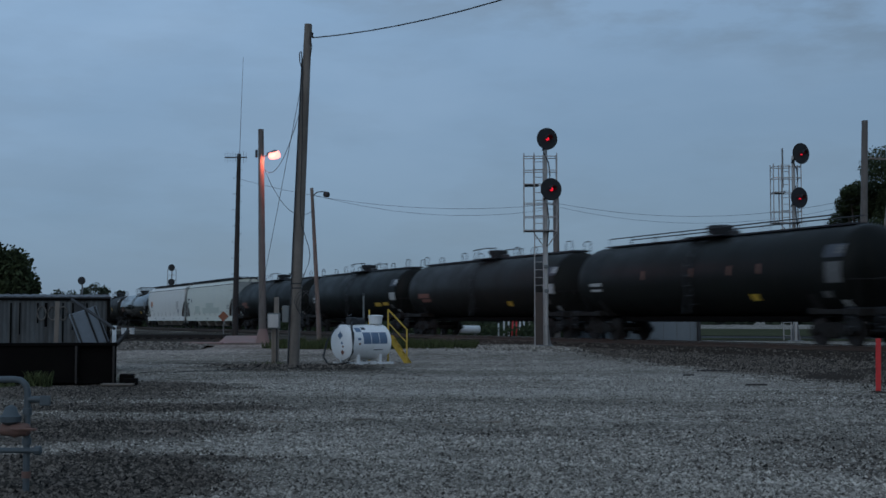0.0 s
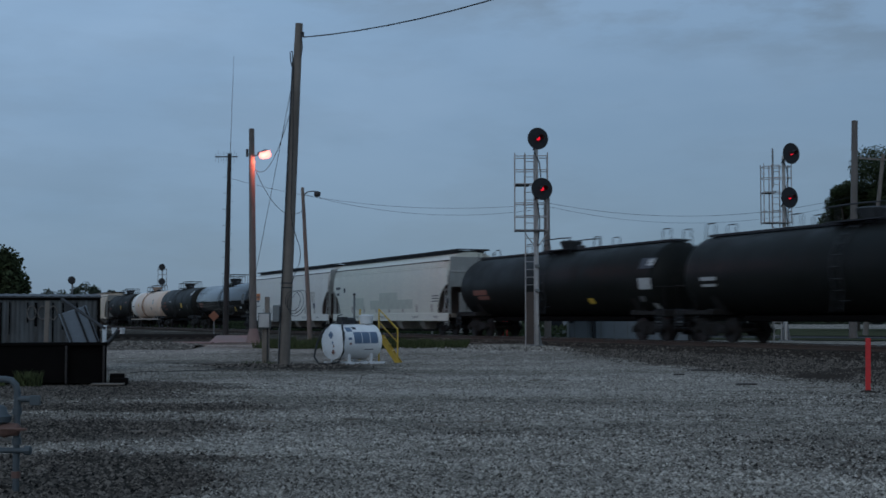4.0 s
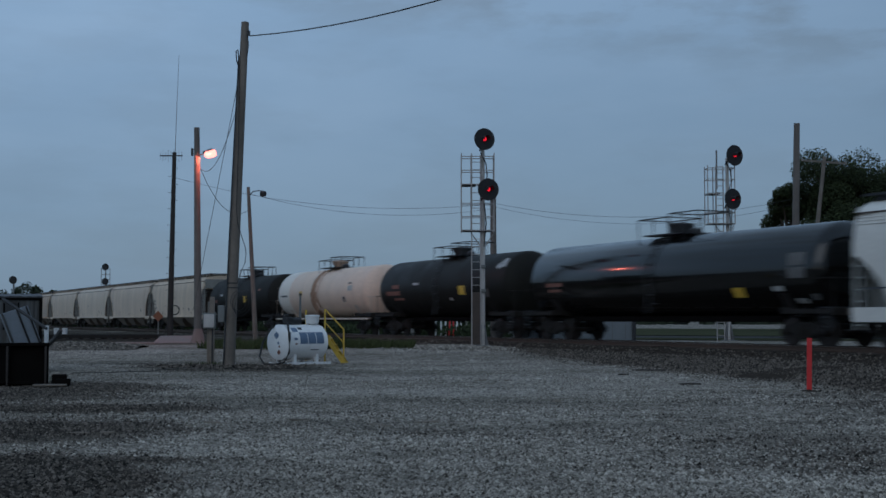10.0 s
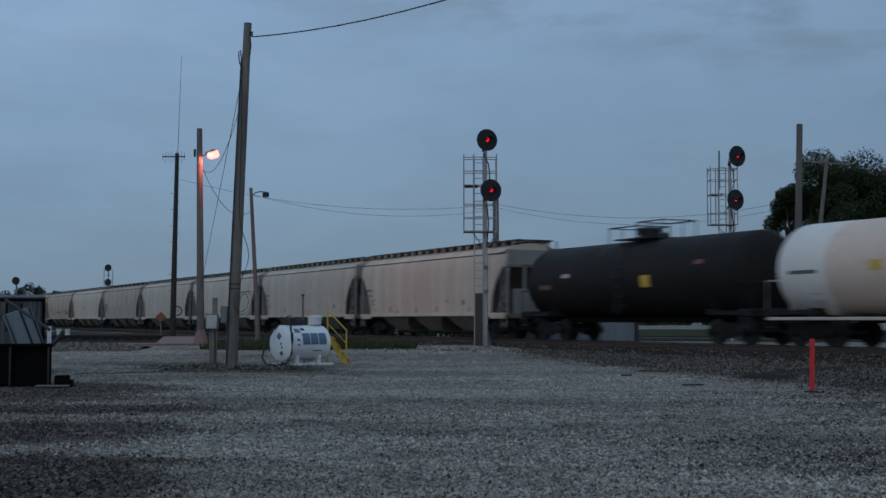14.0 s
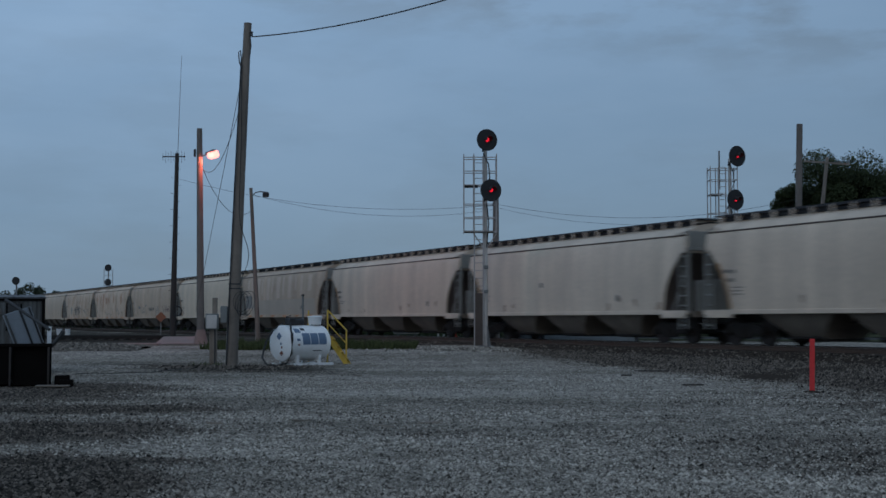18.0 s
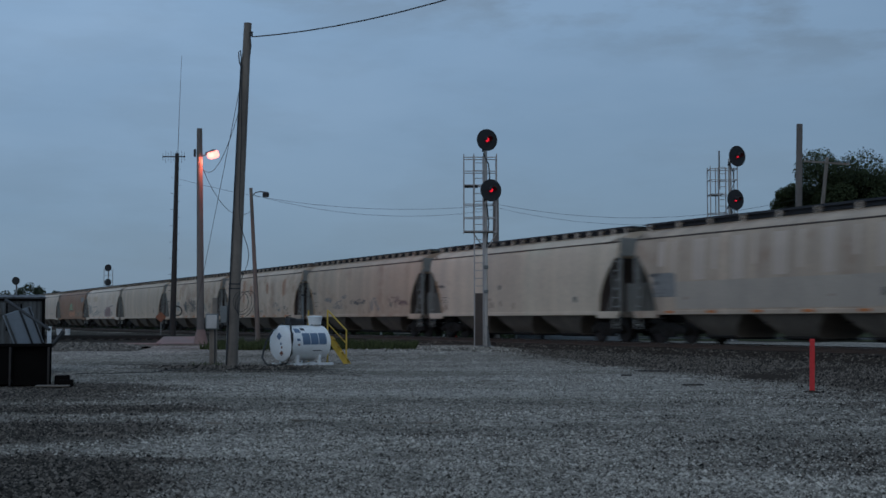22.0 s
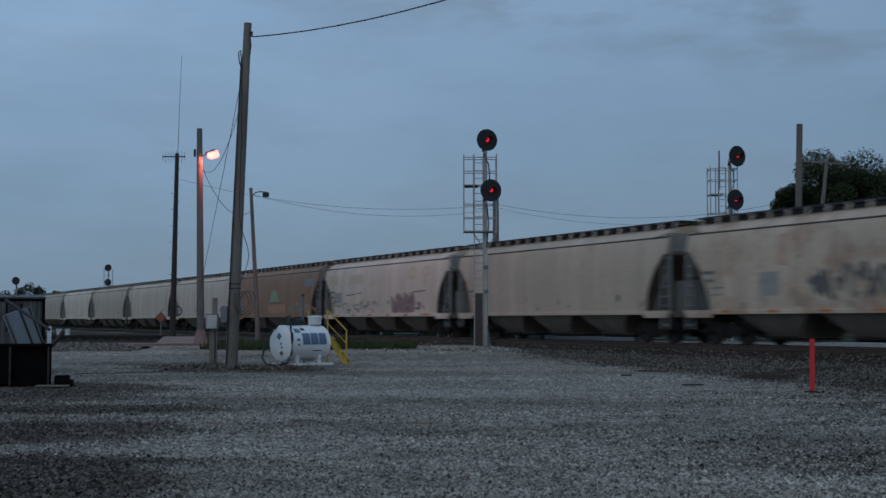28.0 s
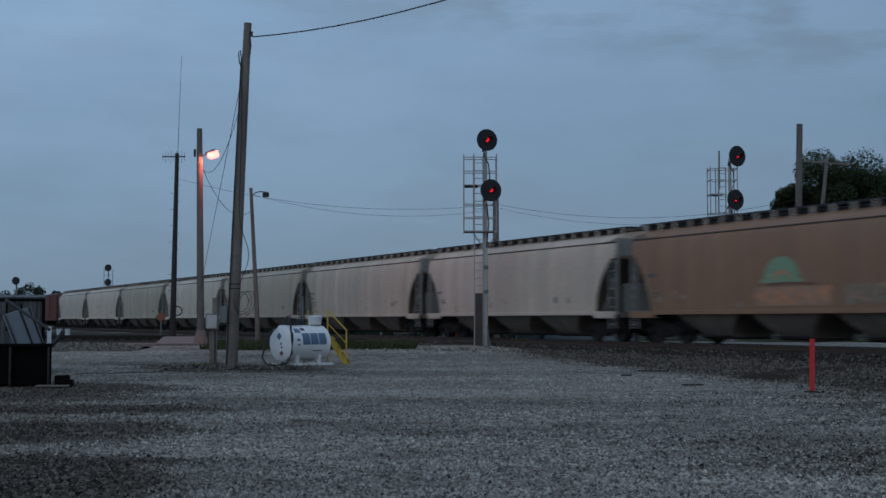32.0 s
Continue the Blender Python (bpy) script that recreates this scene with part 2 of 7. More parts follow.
M_LEAF_FAR = leaf_mat("far_leaves", (0.040, 0.050, 0.032))
M_GRASS = leaf_mat("weedy_grass", (0.058, 0.068, 0.028))
M_ROAD = mat("worn_asphalt", (0.085, 0.082, 0.078), 0.9, var=0.3, scale=0.8, world=True, spec=0.0)
M_TURF = mat("rough_turf", (0.066, 0.068, 0.042), 0.95, var=0.4, scale=0.7, world=True, spec=0.0)
M_BUNGALOW = mat("pale_aluminium_panel", (0.22, 0.24, 0.255), 0.5, 0.3, var=0.08, streak=(0.3, 0.3, 0.3), streak_amount=0.3)
M_GLASS = mat("dark_glass", (0.02, 0.022, 0.025), 0.1, var=0.1, gloss_var=0.0)
M_TAIL = glow("tail_lamp", (1.0, 0.03, 0.02), 0.8)
M_CAR_WHITE = mat("white_car_paint", (0.66, 0.66, 0.66), 0.3, var=0.03)
M_TIMBER = mat("grey_timber", (0.17, 0.14, 0.115), 0.9, var=0.3, scale=3, bump=0.006, bump_scale=30, random_tint=0.3)


# ---------------------------------------------------------------- mesh building
class Mesh:
    """Collects vertices and faces of one part."""

    def __init__(self):
        self.v, self.f = [], []

    def add(self, verts, faces):
        n = len(self.v)
        self.v.extend(tuple(p) for p in verts)
        self.f.extend(tuple(i + n for i in q) for q in faces)

    def box(self, c, s, rot=None, bevel=0.0):
        hx, hy, hz = s[0] / 2, s[1] / 2, s[2] / 2
        b = min(bevel, hx * 0.9, hy * 0.9, hz * 0.9)
        if b <= 0:
            vs = [Vector((x, y, z)) for x in (-hx, hx) for y in (-hy, hy) for z in (-hz, hz)]
            fs = [(0, 1, 3, 2), (4, 6, 7, 5), (0, 4, 5, 1), (2, 3, 7, 6), (0, 2, 6, 4), (1, 5, 7, 3)]
        else:
            vs, ids = [], {}
            for sx in (-1, 1):
                for sy in (-1, 1):
                    for sz in (-1, 1):
                        for ax in range(3):
                            p = [sx * (hx - b), sy * (hy - b), sz * (hz - b)]
                            p[ax] = (sx * hx, sy * hy, sz * hz)[ax]
                            ids[sx, sy, sz, ax] = len(vs)
                            vs.append(Vector(p))
            fs = []
            for ax in range(3):
                u, w = [k for k in range(3) if k != ax]
                for sg in (-1, 1):
                    q = []
                    for a2, b2 in ((-1, -1), (1, -1), (1, 1), (-1, 1)):
                        k = [0, 0, 0]
                        k[ax], k[u], k[w] = sg, a2, b2
                        q.append(ids[k[0], k[1], k[2], ax])
                    fs.append(tuple(q))
                for a2 in (-1, 1):
                    for b2 in (-1, 1):
                        k1, k2 = [0, 0, 0], [0, 0, 0]
                        k1[ax], k2[ax] = -1, 1
                        k1[u] = k2[u] = a2
                        k1[w] = k2[w] = b2
                        fs.append((ids[(*k1, u)], ids[(*k2, u)], ids[(*k2, w)], ids[(*k1, w)]))
            for sx in (-1, 1):
                for sy in (-1, 1):
                    for sz in (-1, 1):
                        fs.append(tuple(ids[sx, sy, sz, ax] for ax in range(3)))
        if rot is not None:
            vs = [rot @ p for p in vs]
        o = Vector(c)
        self.add([p + o for p in vs], fs)
        return self

    def tube(self, pts, r, n=8, cap=True):
        """A round bar along points; r is one radius or one for each point."""
        pts = [Vector(p) for p in pts]
        rs = r if isinstance(r, (list, tuple)) else [r] * len(pts)
        base = len(self.v)
        up = Vector((0, 0, 1))
        for i, p in enumerate(pts):
            t = (pts[min(i + 1, len(pts) - 1)] - pts[max(i - 1, 0)]).normalized()
            ref = up if abs(t.z) < 0.95 else Vector((1, 0, 0))
            a = t.cross(ref).normalized()
            b = t.cross(a)
            for k in range(n):
                w = 2 * math.pi * k / n
                self.v.append(tuple(p + (a * math.cos(w) + b * math.sin(w)) * rs[i]))
        for i in range(len(pts) - 1):
            for k in range(n):
                k2 = (k + 1) % n
                self.f.append((base + i * n + k, base + i * n + k2, base + (i + 1) * n + k2, base + (i + 1) * n + k))
        if cap:
            self.f.append(tuple(base + k for k in range(n)))
            self.f.append(tuple(base + (len(pts) - 1) * n + k for k in reversed(range(n))))
        return self

    def rings(self, rings, closed=True, cap=True):
        """Joins rings of equal count."""
        base, n = len(self.v), len(rings[0])
        for r in rings:
            self.v.extend(tuple(p) for p in r)
        for i in range(len(rings) - 1):
            for k in range(n if closed else n - 1):
                k2 = (k + 1) % n
                self.f.append((base + i * n + k, base + i * n + k2, base + (i + 1) * n + k2, base + (i + 1) * n + k))
        if cap:
            self.f.append(tuple(base + k for k in reversed(range(n))))
            self.f.append(tuple(base + (len(rings) - 1) * n + k for k in range(n)))
        return self

    def lathe(self, prof, n=32, axis="x", c=(0, 0, 0)):
        """A turned shape; prof: (along, radius)."""
        rr = []
        for a, r in prof:
            ring = []
            for k in range(n):
                w = 2 * math.pi * k / n
                p = {"x": (a, r * math.cos(w), r * math.sin(w)), "y": (r * math.sin(w), a, r * math.cos(w)), "z": (r * math.cos(w), r * math.sin(w), a)}[axis]
                ring.append((p[0] + c[0], p[1] + c[1], p[2] + c[2]))
            rr.append(ring)
        return self.rings(rr)

    def data(self, name, material, smooth=True, angle=38):
        me = bpy.data.meshes.new(name)
        me.from_pydata(self.v, [], self.f)
        bm = bmesh.new()
        bm.from_mesh(me)
        bmesh.ops.recalc_face_normals(bm, faces=bm.faces)
        bm.to_mesh(me)
        bm.free()
        if smooth:
            me.polygons.foreach_set("use_smooth", [True] * len(me.polygons))
            me.set_sharp_from_angle(angle=radians(angle))
        me.materials.append(material)
        return me


def part(name, mesh, material, parent, label="", smooth=True, at=None):
    ob = new(name, mesh.data(name, material, smooth) if isinstance(mesh, Mesh) else mesh)
    if parent is not None:
        ob.parent = parent
    if at is not None:
        ob.matrix_basis = at
    return tagged(ob, label)


def thing(name, label, category, m=None, group="", kind=""):
    ob = new(name)
    ob.empty_display_size = 0.3
    if m is not None:
        ob.matrix_basis = m
    return tagged(ob, label, category, group, kind)


def solo(name, mesh, material, label, category="", m=None, group="", kind="", smooth=True):
    ob = new(name, mesh.data(name, material, smooth))
    if m is not None:
        ob.matrix_basis = m
    return tagged(ob, label, category, group, kind)


def box(*a, **k):
    return Mesh().box(*a, **k)


def tube(*a, **k):
    return Mesh().tube(*a, **k)


rng = random.Random(7)

# ---------------------------------------------------------------- plan
# The main track runs from far on one side to near on the other; its own frame: x along the line, y away from the yard, z up from the rail tops.
TRACK_TURN = -64.05
TD = Vector((math.cos(radians(TRACK_TURN)), math.sin(radians(TRACK_TURN)), 0))
TN = Vector((-TD.y, TD.x, 0))
TRACK_O = Vector((33.46, 0.687, 0))
RAIL_Z = 0.69


def on_track(s, off=0.0, z=0.0):
    p = TRACK_O + TD * s + TN * off
    return (p.x, p.y, z)


def track_pose(s, off=0.0, z=RAIL_Z):
    p = TRACK_O + TD * s + TN * off
    return pose(p.x, p.y, z, 0, 0, TRACK_TURN)


def ease(a, b, x):
    t = min(1, max(0, (x - a) / (b - a)))
    return t * t * (3 - 2 * t)


def ground_z(x, y):
    off = (Vector((x, y, 0)) - TRACK_O).dot(TN)
    z = 0.35 * ease(46.5, 60, y) + 0.07 * ease(62, 70, y)
    z = max(z, 0.42 * ease(-1, 5, off))
    near = 1 - ease(60, 120, abs(y))
    return z + near * 0.05 * noise.noise((x * 0.35, y * 0.35, 0.3)) + near * 0.02 * noise.noise((x * 1.3, y * 1.3, 4.1))


# dark and pale patches of the yard: centre, half sizes, strength (below nought: washed pale)
PATCHES = ((0.2, 27.6, 4.0, 1.2, -0.3), (-6.0, 33.5, 4.0, 1.3, -0.25), (5.5, 31.0, 4.0, 2.2, -0.3), (-1.5, 36.0, 3.5, 1.8, -0.3), (-4.5, 15.3, 3.5, 0.5, -0.45), (2.0, 12.0, 3.0, 1.3, -0.3), (-3.8, 12.3, 1.3, 1.3, 0.9), (5.6, 13.6, 3.4, 3.0, 0.16), (-6.2, 19.4, 2.0, 0.6, 0.5), (0.6, 17.5, 2.0, 1.0, 0.2),
           (-4.4, 13.6, 1.2, 1.9, 1.0), (-6.6, 23.0, 2.7, 0.8, 0.75), (-5.7, 18.0, 2.0, 1.5, 0.7), (-0.8, 20.8, 4.0, 1.0, 0.12), (4.3, 14.6, 2.4, 2.8, 0.15),
           (6.0, 21.0, 3.4, 3.4, 0.15), (-6.4, 41.8, 3.2, 2.2, 0.85), (-10.5, 47.0, 3.5, 2.0, 0.5), (-2.2, 28.0, 4.5, 1.3, -0.45), (2.5, 34.0, 5.0, 4.0, -0.1),
           (-9.5, 29.0, 3.0, 3.5, 0.6), (-3.1, 14.6, 0.7, 0.4, 0.4), (10.5, 27.0, 4.5, 5.0, 0.35), (-8.0, 23.0, 3.6, 11.0, 0.33))


def wear_and_shade(x, y):
    w = 0.10
    for cx, cy, rx, ry, k in PATCHES:
        d = ((x - cx) / rx) ** 2 + ((y - cy) / ry) ** 2
        if d < 4:
            w += k * max(0.0, 1 - d / 1.9)
    off = (Vector((x, y, 0)) - TRACK_O).dot(TN)
    # far-left ground darkened: ballast there, plus the train's shade put into the tone
    if -160 < off < -2.5:
        w += 0.75 * ease(60, 67, y) * ease(1.5, -3.0, x)
    return w + 0.22 * noise.noise((x * 0.5, y * 0.8, 3.3)) + 0.15 * noise.noise((x * 1.4, y * 2.2, 8.1))


def build_ground():
    xs = [-3000, -1200, -500, -200, -110] + [-70 + 0.9 * i for i in range(62)] + [-14.2 + 0.35 * i for i in range(82)] + [14.6 + 0.9 * i for i in range(62)] + [110, 200, 500, 1200, 3000]
    ys = [-3000, -1000, -300, -80, -25, -8, 2] + [6 + 0.35 * i for i in range(120)] + [48 + 0.8 * i for i in range(88)] + [130, 160, 220, 400, 1000, 3500]
    m = Mesh()
    m.v = [(x, y, ground_z(x, y)) for y in ys for x in xs]
    n = len(xs)
    m.f = [(j * n + i, j * n + i + 1, (j + 1) * n + i + 1, (j + 1) * n + i) for j in range(len(ys) - 1) for i in range(n - 1)]
    g = solo("ground", m, M_GROUND, "grey crushed gravel yard with dark oily patches", "ground", kind="structure")
    a = g.data.attributes.new("wear_and_shade", "FLOAT", "POINT")
    a.data.foreach_set("value", [wear_and_shade(x, y) if abs(x) < 210 and 0 < y < 410 else 0.1 for x, y, z in m.v])


build_ground()


# ---------------------------------------------------------------- the track
def shoulder(s):
    """The bed's slope on the yard side, (off, z) from its foot up; it spreads wide where the line runs past the marker post."""
    w = min(1.0, max(0.0, (s + 62) / 27)) ** 1.25
    return ((-3.6 - 6.4 * w, -0.95 + 0.20 * w), (-3.3 - 5.4 * w, -0.66 + 0.10 * w), (-3.05 - 3.6 * w, -0.54 + 0.09 * w), (-2.75 - 1.6 * w, -0.42 + 0.06 * w), (-2.3 - 0.6 * w, -0.24))


def build_track():
    tr = thing("railway_track", "single railway track with rusty rails on dark ballast", "railway track", kind="structure")
    tr.matrix_basis = track_pose(0)
    b = Mesh()
    rows = []
    s = -420.0
    while s <= 70:
        step = 0.7 if -80 < s < -25 else 4.0
        ring = []
        for off, z in shoulder(s) + ((-1.9, -0.17), (-1.0, -0.17), (0, -0.17), (1.0, -0.17), (1.9, -0.18), (2.6, -0.3), (4.5, -0.8)):
            k = 0.05
            if off < -3.0:
                off += 0.42 * noise.noise((s * 0.22, 0.5, 1)) + 0.16 * noise.noise((s * 0.9, off, 2))
            ring.append((s, off + k * 2 * noise.noise((s * 0.9, off, 0)), z + k * noise.noise((s * 1.7, off * 2.0, 5))))
        rows.append(ring)
        s += step
    b.rings(rows, closed=False, cap=False)
    part("ballast_bed", b, M_BALLAST, tr, "dark brown-grey crushed stone ballast")
    for y in (-0.7525, 0.7525):
        r = Mesh()
        prof = [(-0.07, -0.17), (0.07, -0.17), (0.07, -0.155), (0.012, -0.135), (0.012, -0.045), (0.036, -0.035), (0.036, -0.004), (0.03, 0.0), (-0.03, 0.0), (-0.036, -0.004), (-0.036, -0.035), (-0.012, -0.045), (-0.012, -0.135), (-0.07, -0.155)]
        r.rings([[(sx, y + a, z) for a, z in prof] for sx in (-420, 70)])
        rail = part("rail", r, M_RAIL, tr)
        part("rail_head", box((-175, y, 0.0015), (490, 0.05, 0.003)), M_RAILTOP, rail, "polished steel running surface")
    t = box((0, 0, -0.25), (0.22, 2.6, 0.17), bevel=0.012).data("tie", M_TIE)
    far = Mesh()
    i = 0
    s = -120.0
    while s < 0:
        if -78 < s < -28:
            part("tie", t, M_TIE, tr, at=pose(s + rng.uniform(-0.03, 0.03), rng.uniform(-0.05, 0.05), rng.uniform(-0.004, 0.006), 0, 0, rng.uniform(-1, 1)))
        else:
            far.box((s, 0, -0.25), (0.22, 2.6, 0.17))
        s += 0.53
    tagged(part("ties_far", far, M_TIE, tr), "dark creosoted timber ties", kind="stuff")


build_track()

# ---------------------------------------------------------------- freight cars (x forward, y away from the yard, z up from the rail)
M_TRUCK = mat("grimy_cast_steel", (0.019, 0.0155, 0.013), 0.85, 0.3, var=0.4, scale=3, stain=(0.06, 0.035, 0.025), stain_amount=0.25)
M_WHEEL = mat("wheel_steel", (0.045, 0.036, 0.032), 0.6, 0.6, var=0.3, scale=4)
M_COUPLER = mat("coupler_steel", (0.06, 0.05, 0.045), 0.7, 0.5, var=0.3)
M_RUNBOARD = mat("roof_grating", (0.035, 0.036, 0.04), 0.7, 0.4, var=0.2)
# end posts, panels and ladders are a darker grey than the car bodies
M_END_GREY = mat("dull_grey_end_paint", (0.235, 0.228, 0.208), 0.75, var=0.2, scale=1.5, streak=(0.14, 0.13, 0.115), streak_amount=0.5)
M_END_PALE = mat("pale_grey_end_paint", (0.30, 0.305, 0.285), 0.7, var=0.2, scale=1.5, streak=(0.17, 0.16, 0.15), streak_amount=0.5)
M_BRACKET = mat("pale_bracket_paint", (0.52, 0.43, 0.35), 0.7, var=0.1, scale=3, random_tint=0.2)
M_DULL_TAN = mat("brake_dust_grime", (0.16, 0.13, 0.102), 0.85, var=0.35, scale=1.5, stain=(0.06, 0.04, 0.03), stain_amount=0.4)
M_BAY_PALE = mat("dusty_pale_bay_paint", (0.40, 0.36, 0.31), 0.8, var=0.2, scale=1.5, streak=(0.12, 0.09, 0.07), streak_amount=0.5)
# dark brown steel; on hopper end sheets it also stands for shade
M_SHADE_BROWN = mat("dark_brown_and_arch_shade", (0.075, 0.055, 0.046), 0.9, var=0.35, scale=1.5)
M_STENCIL = mat("dark_stencil", (0.05, 0.055, 0.065), 0.7, var=0.2, scale=8)
M_STENCIL_GREY = mat("worn_grey_stencil", (0.115, 0.11, 0.105), 0.75, var=0.35, scale=8)
M_STENCIL_WHITE = mat("white_stencil", (0.42, 0.41, 0.39), 0.6, var=0.25, scale=8)
M_STENCIL_ORANGE = mat("orange_marking", (0.55, 0.17, 0.04), 0.6, var=0.2, scale=8)
M_STENCIL_YELLOW = mat("yellow_placard", (0.66, 0.40, 0.05), 0.5, var=0.1, scale=8)
M_STENCIL_FADED = mat("faded_marking", (0.20, 0.085, 0.06), 0.7, var=0.3, scale=8)
M_RUST_STREAK = mat("orange_rust", (0.42, 0.175, 0.09), 0.85, var=0.35, scale=2.5, streak=(0.55, 0.46, 0.38), streak_amount=0.8, streak_scale=3)
M_GRAF_GREEN = mat("green_spray_paint", (0.225, 0.345, 0.205), 0.7, var=0.25, scale=6)
M_GRAF_TAN = mat("faded_tan_paint", (0.60, 0.455, 0.32), 0.75, var=0.15, scale=4)
M_GRAF_ORANGE = mat("orange_spray_paint", (0.56, 0.25, 0.13), 0.7, var=0.3, scale=6)
M_GRAF_PEACH = mat("washed_orange_paint", (0.42, 0.235, 0.15), 0.75, var=0.35, scale=2.5)
M_DIRT_MARK = mat("brown_rust_run", (0.37, 0.27, 0.205), 0.85, var=0.3, scale=4)
M_RUST_FAINT = mat("faint_orange_rust", (0.50, 0.33, 0.225), 0.85, var=0.3, scale=2.5, streak=(0.56, 0.43, 0.33), streak_amount=0.9, streak_scale=3)
M_ARCH_OCHRE = mat("ochre_arch_edge", (0.40, 0.24, 0.13), 0.85, var=0.35, scale=3, streak=(0.3, 0.2, 0.13), streak_amount=0.6, streak_scale=3)
M_PATCH_WORN = mat("worn_grey_patch", (0.36, 0.315, 0.27), 0.75, var=0.3, scale=3)
M_GRAF_SOFT = mat("faded_grey_spray_paint", (0.24, 0.225, 0.21), 0.75, var=0.35, scale=6)
M_GRAF_DARK = mat("black_spray_paint", (0.135, 0.12, 0.108), 0.7, var=0.4, scale=6)
M_GRAF_MAROON = mat("dark_maroon_spray_paint", (0.15, 0.085, 0.085), 0.7, var=0.35, scale=6)
M_GRAF_RED = mat("maroon_spray_paint", (0.33, 0.215, 0.20), 0.7, var=0.3, scale=6)
M_PATCH_OLIVE = mat("faded_olive_paint", (0.27, 0.20, 0.135), 0.75, var=0.3, scale=1.5)
M_PATCH_TAN = mat("tan_grey_overpaint", (0.45, 0.365, 0.295), 0.75, var=0.12, scale=1.2, bands=0.08)
M_PATCH = mat("overpainted_patch", (0.49, 0.51, 0.435), 0.7, var=0.15, scale=2)


def wheelset_mesh():
    m = Mesh()
    m.lathe([(-1.0, 0.07), (-0.85, 0.085), (0.85, 0.085), (1.0, 0.07)], 12, "y")
    for sg in (-1, 1):
        m.lathe([(sg * 0.80, 0.46), (sg * 0.80, 0.40), (sg * 0.775, 0.36), (sg * 0.79, 0.16), (sg * 0.82, 0.10), (sg * 0.67, 0.10), (sg * 0.70, 0.16), (sg * 0.69, 0.36), (sg * 0.675, 0.40), (sg * 0.67, 0.485), (sg * 0.70, 0.485), (sg * 0.71, 0.46)], 28, "y")
        for k in range(3):
            w = 2 * math.pi * k / 3
            m.box((0.05 * math.cos(w), sg * 1.01, 0.05 * math.sin(w)), (0.03, 0.03, 0.03))
    return m


def build_truck(parent, x):
    """A two-axle truck at x along its car."""
    tk = part("truck", box((0, 0, 0.62), (0.34, 2.2, 0.26), bevel=0.04), M_TRUCK, parent, "grimy two-axle freight truck", at=pose(x, 0, 0))
    for sg in (-1, 1):
        y = sg * 1.0
        m = Mesh()
        prof_top = [(-1.12, 0.52), (-0.95, 0.66), (-0.55, 0.74), (-0.3, 0.80), (0.3, 0.80), (0.55, 0.74), (0.95, 0.66), (1.12, 0.52)]
        prof_bot = [(-1.12, 0.40), (-0.95, 0.50), (-0.62, 0.46), (-0.36, 0.24), (0.36, 0.24), (0.62, 0.46), (0.95, 0.50), (1.12, 0.40)]
        m.rings([[(xt, y - 0.07, zt), (xt, y + 0.07, zt), (xb, y + 0.07, zb), (xb, y - 0.07, zb)] for (xt, zt), (xb, zb) in zip(prof_top, prof_bot)])
        for ax in (-0.9, 0.9):
            m.box((ax, y + sg * 0.06, 0.46), (0.24, 0.18, 0.24), bevel=0.03)
        for k in (-0.16, 0.0, 0.16):
            m.tube([(k, y + sg * 0.09, 0.28), (k, y + sg * 0.09, 0.58)], 0.06, 8)
        part("side_frame", m, M_TRUCK, tk)
    for ax in (-0.9, 0.9):
        part("wheelset", WHEELSET, M_WHEEL, tk, "steel wheelset with axle", at=pose(ax, 0, 0.46))
    return tk


WHEELSET = wheelset_mesh().data("wheelset", M_WHEEL)


def coupler_mesh(sg, half):
    m = Mesh()
    m.box((sg * (half - 0.45), 0, 0.86), (0.7, 0.16, 0.2), bevel=0.03)
    m.box((sg * (half - 0.08), -0.04, 0.86), (0.26, 0.30, 0.30), bevel=0.06)
    m.tube([(sg * (half - 0.35), -0.3, 0.72), (sg * (half - 0.2), -0.34, 0.5), (sg * (half + 0.0), -0.34, 0.45)], 0.03, 6)
    m.tube([(sg * (half - 0.75), -1.2, 0.95), (sg * (half - 0.5), -0.5, 0.95), (sg * (half - 0.4), 0, 1.02)], 0.016, 5)
    return m


def ladder_mesh(x0, x1, y, z0, z1, gap=0.36, r=0.022):
    """A ladder that lies in the plane y = const."""
    m = Mesh()
    for x in (x0, x1):
        m.box((x, y, (z0 + z1) / 2), (0.05, 0.05, z1 - z0))
    z = z0 + 0.15
    while z < z1:
        m.tube([(x0, y, z), (x1, y, z)], r, 5)
        z += gap
    return m


HOP_PROFILE = [(1.52, 1.18), (1.555, 1.7), (1.575, 2.3), (1.57, 2.9), (1.54, 3.4), (1.485, 3.80), (1.42, 4.02), (1.16, 4.24), (0.8, 4.40), (0.42, 4.47), (0.0, 4.49)]


def hop_y(z):
    for (ya, za), (yb, zb) in zip(HOP_PROFILE, HOP_PROFILE[1:]):
        if za <= z <= zb:
            return ya + (yb - ya) * (z - za) / (zb - za)
    return HOP_PROFILE[0][0]


ROOF_UP = {"wide": 0.12, "tall": 0.0}
ARCH = {"wide": (2.0, 1.62, 0.5), "tall": (1.98, 2.2, 0.5)}     # reach from the coupling, rise, fullness


def hop_floor(x, half, arch="tall"):
    """Height of the body's lower edge along its length: an arch rises to each end."""
    reach, rise, full = ARCH[arch]
    d = half - abs(x)
    if d >= reach:
        return 1.18
    q = min(1.0, (reach - d) / (reach - 0.78))
    return 1.18 + rise * q ** full


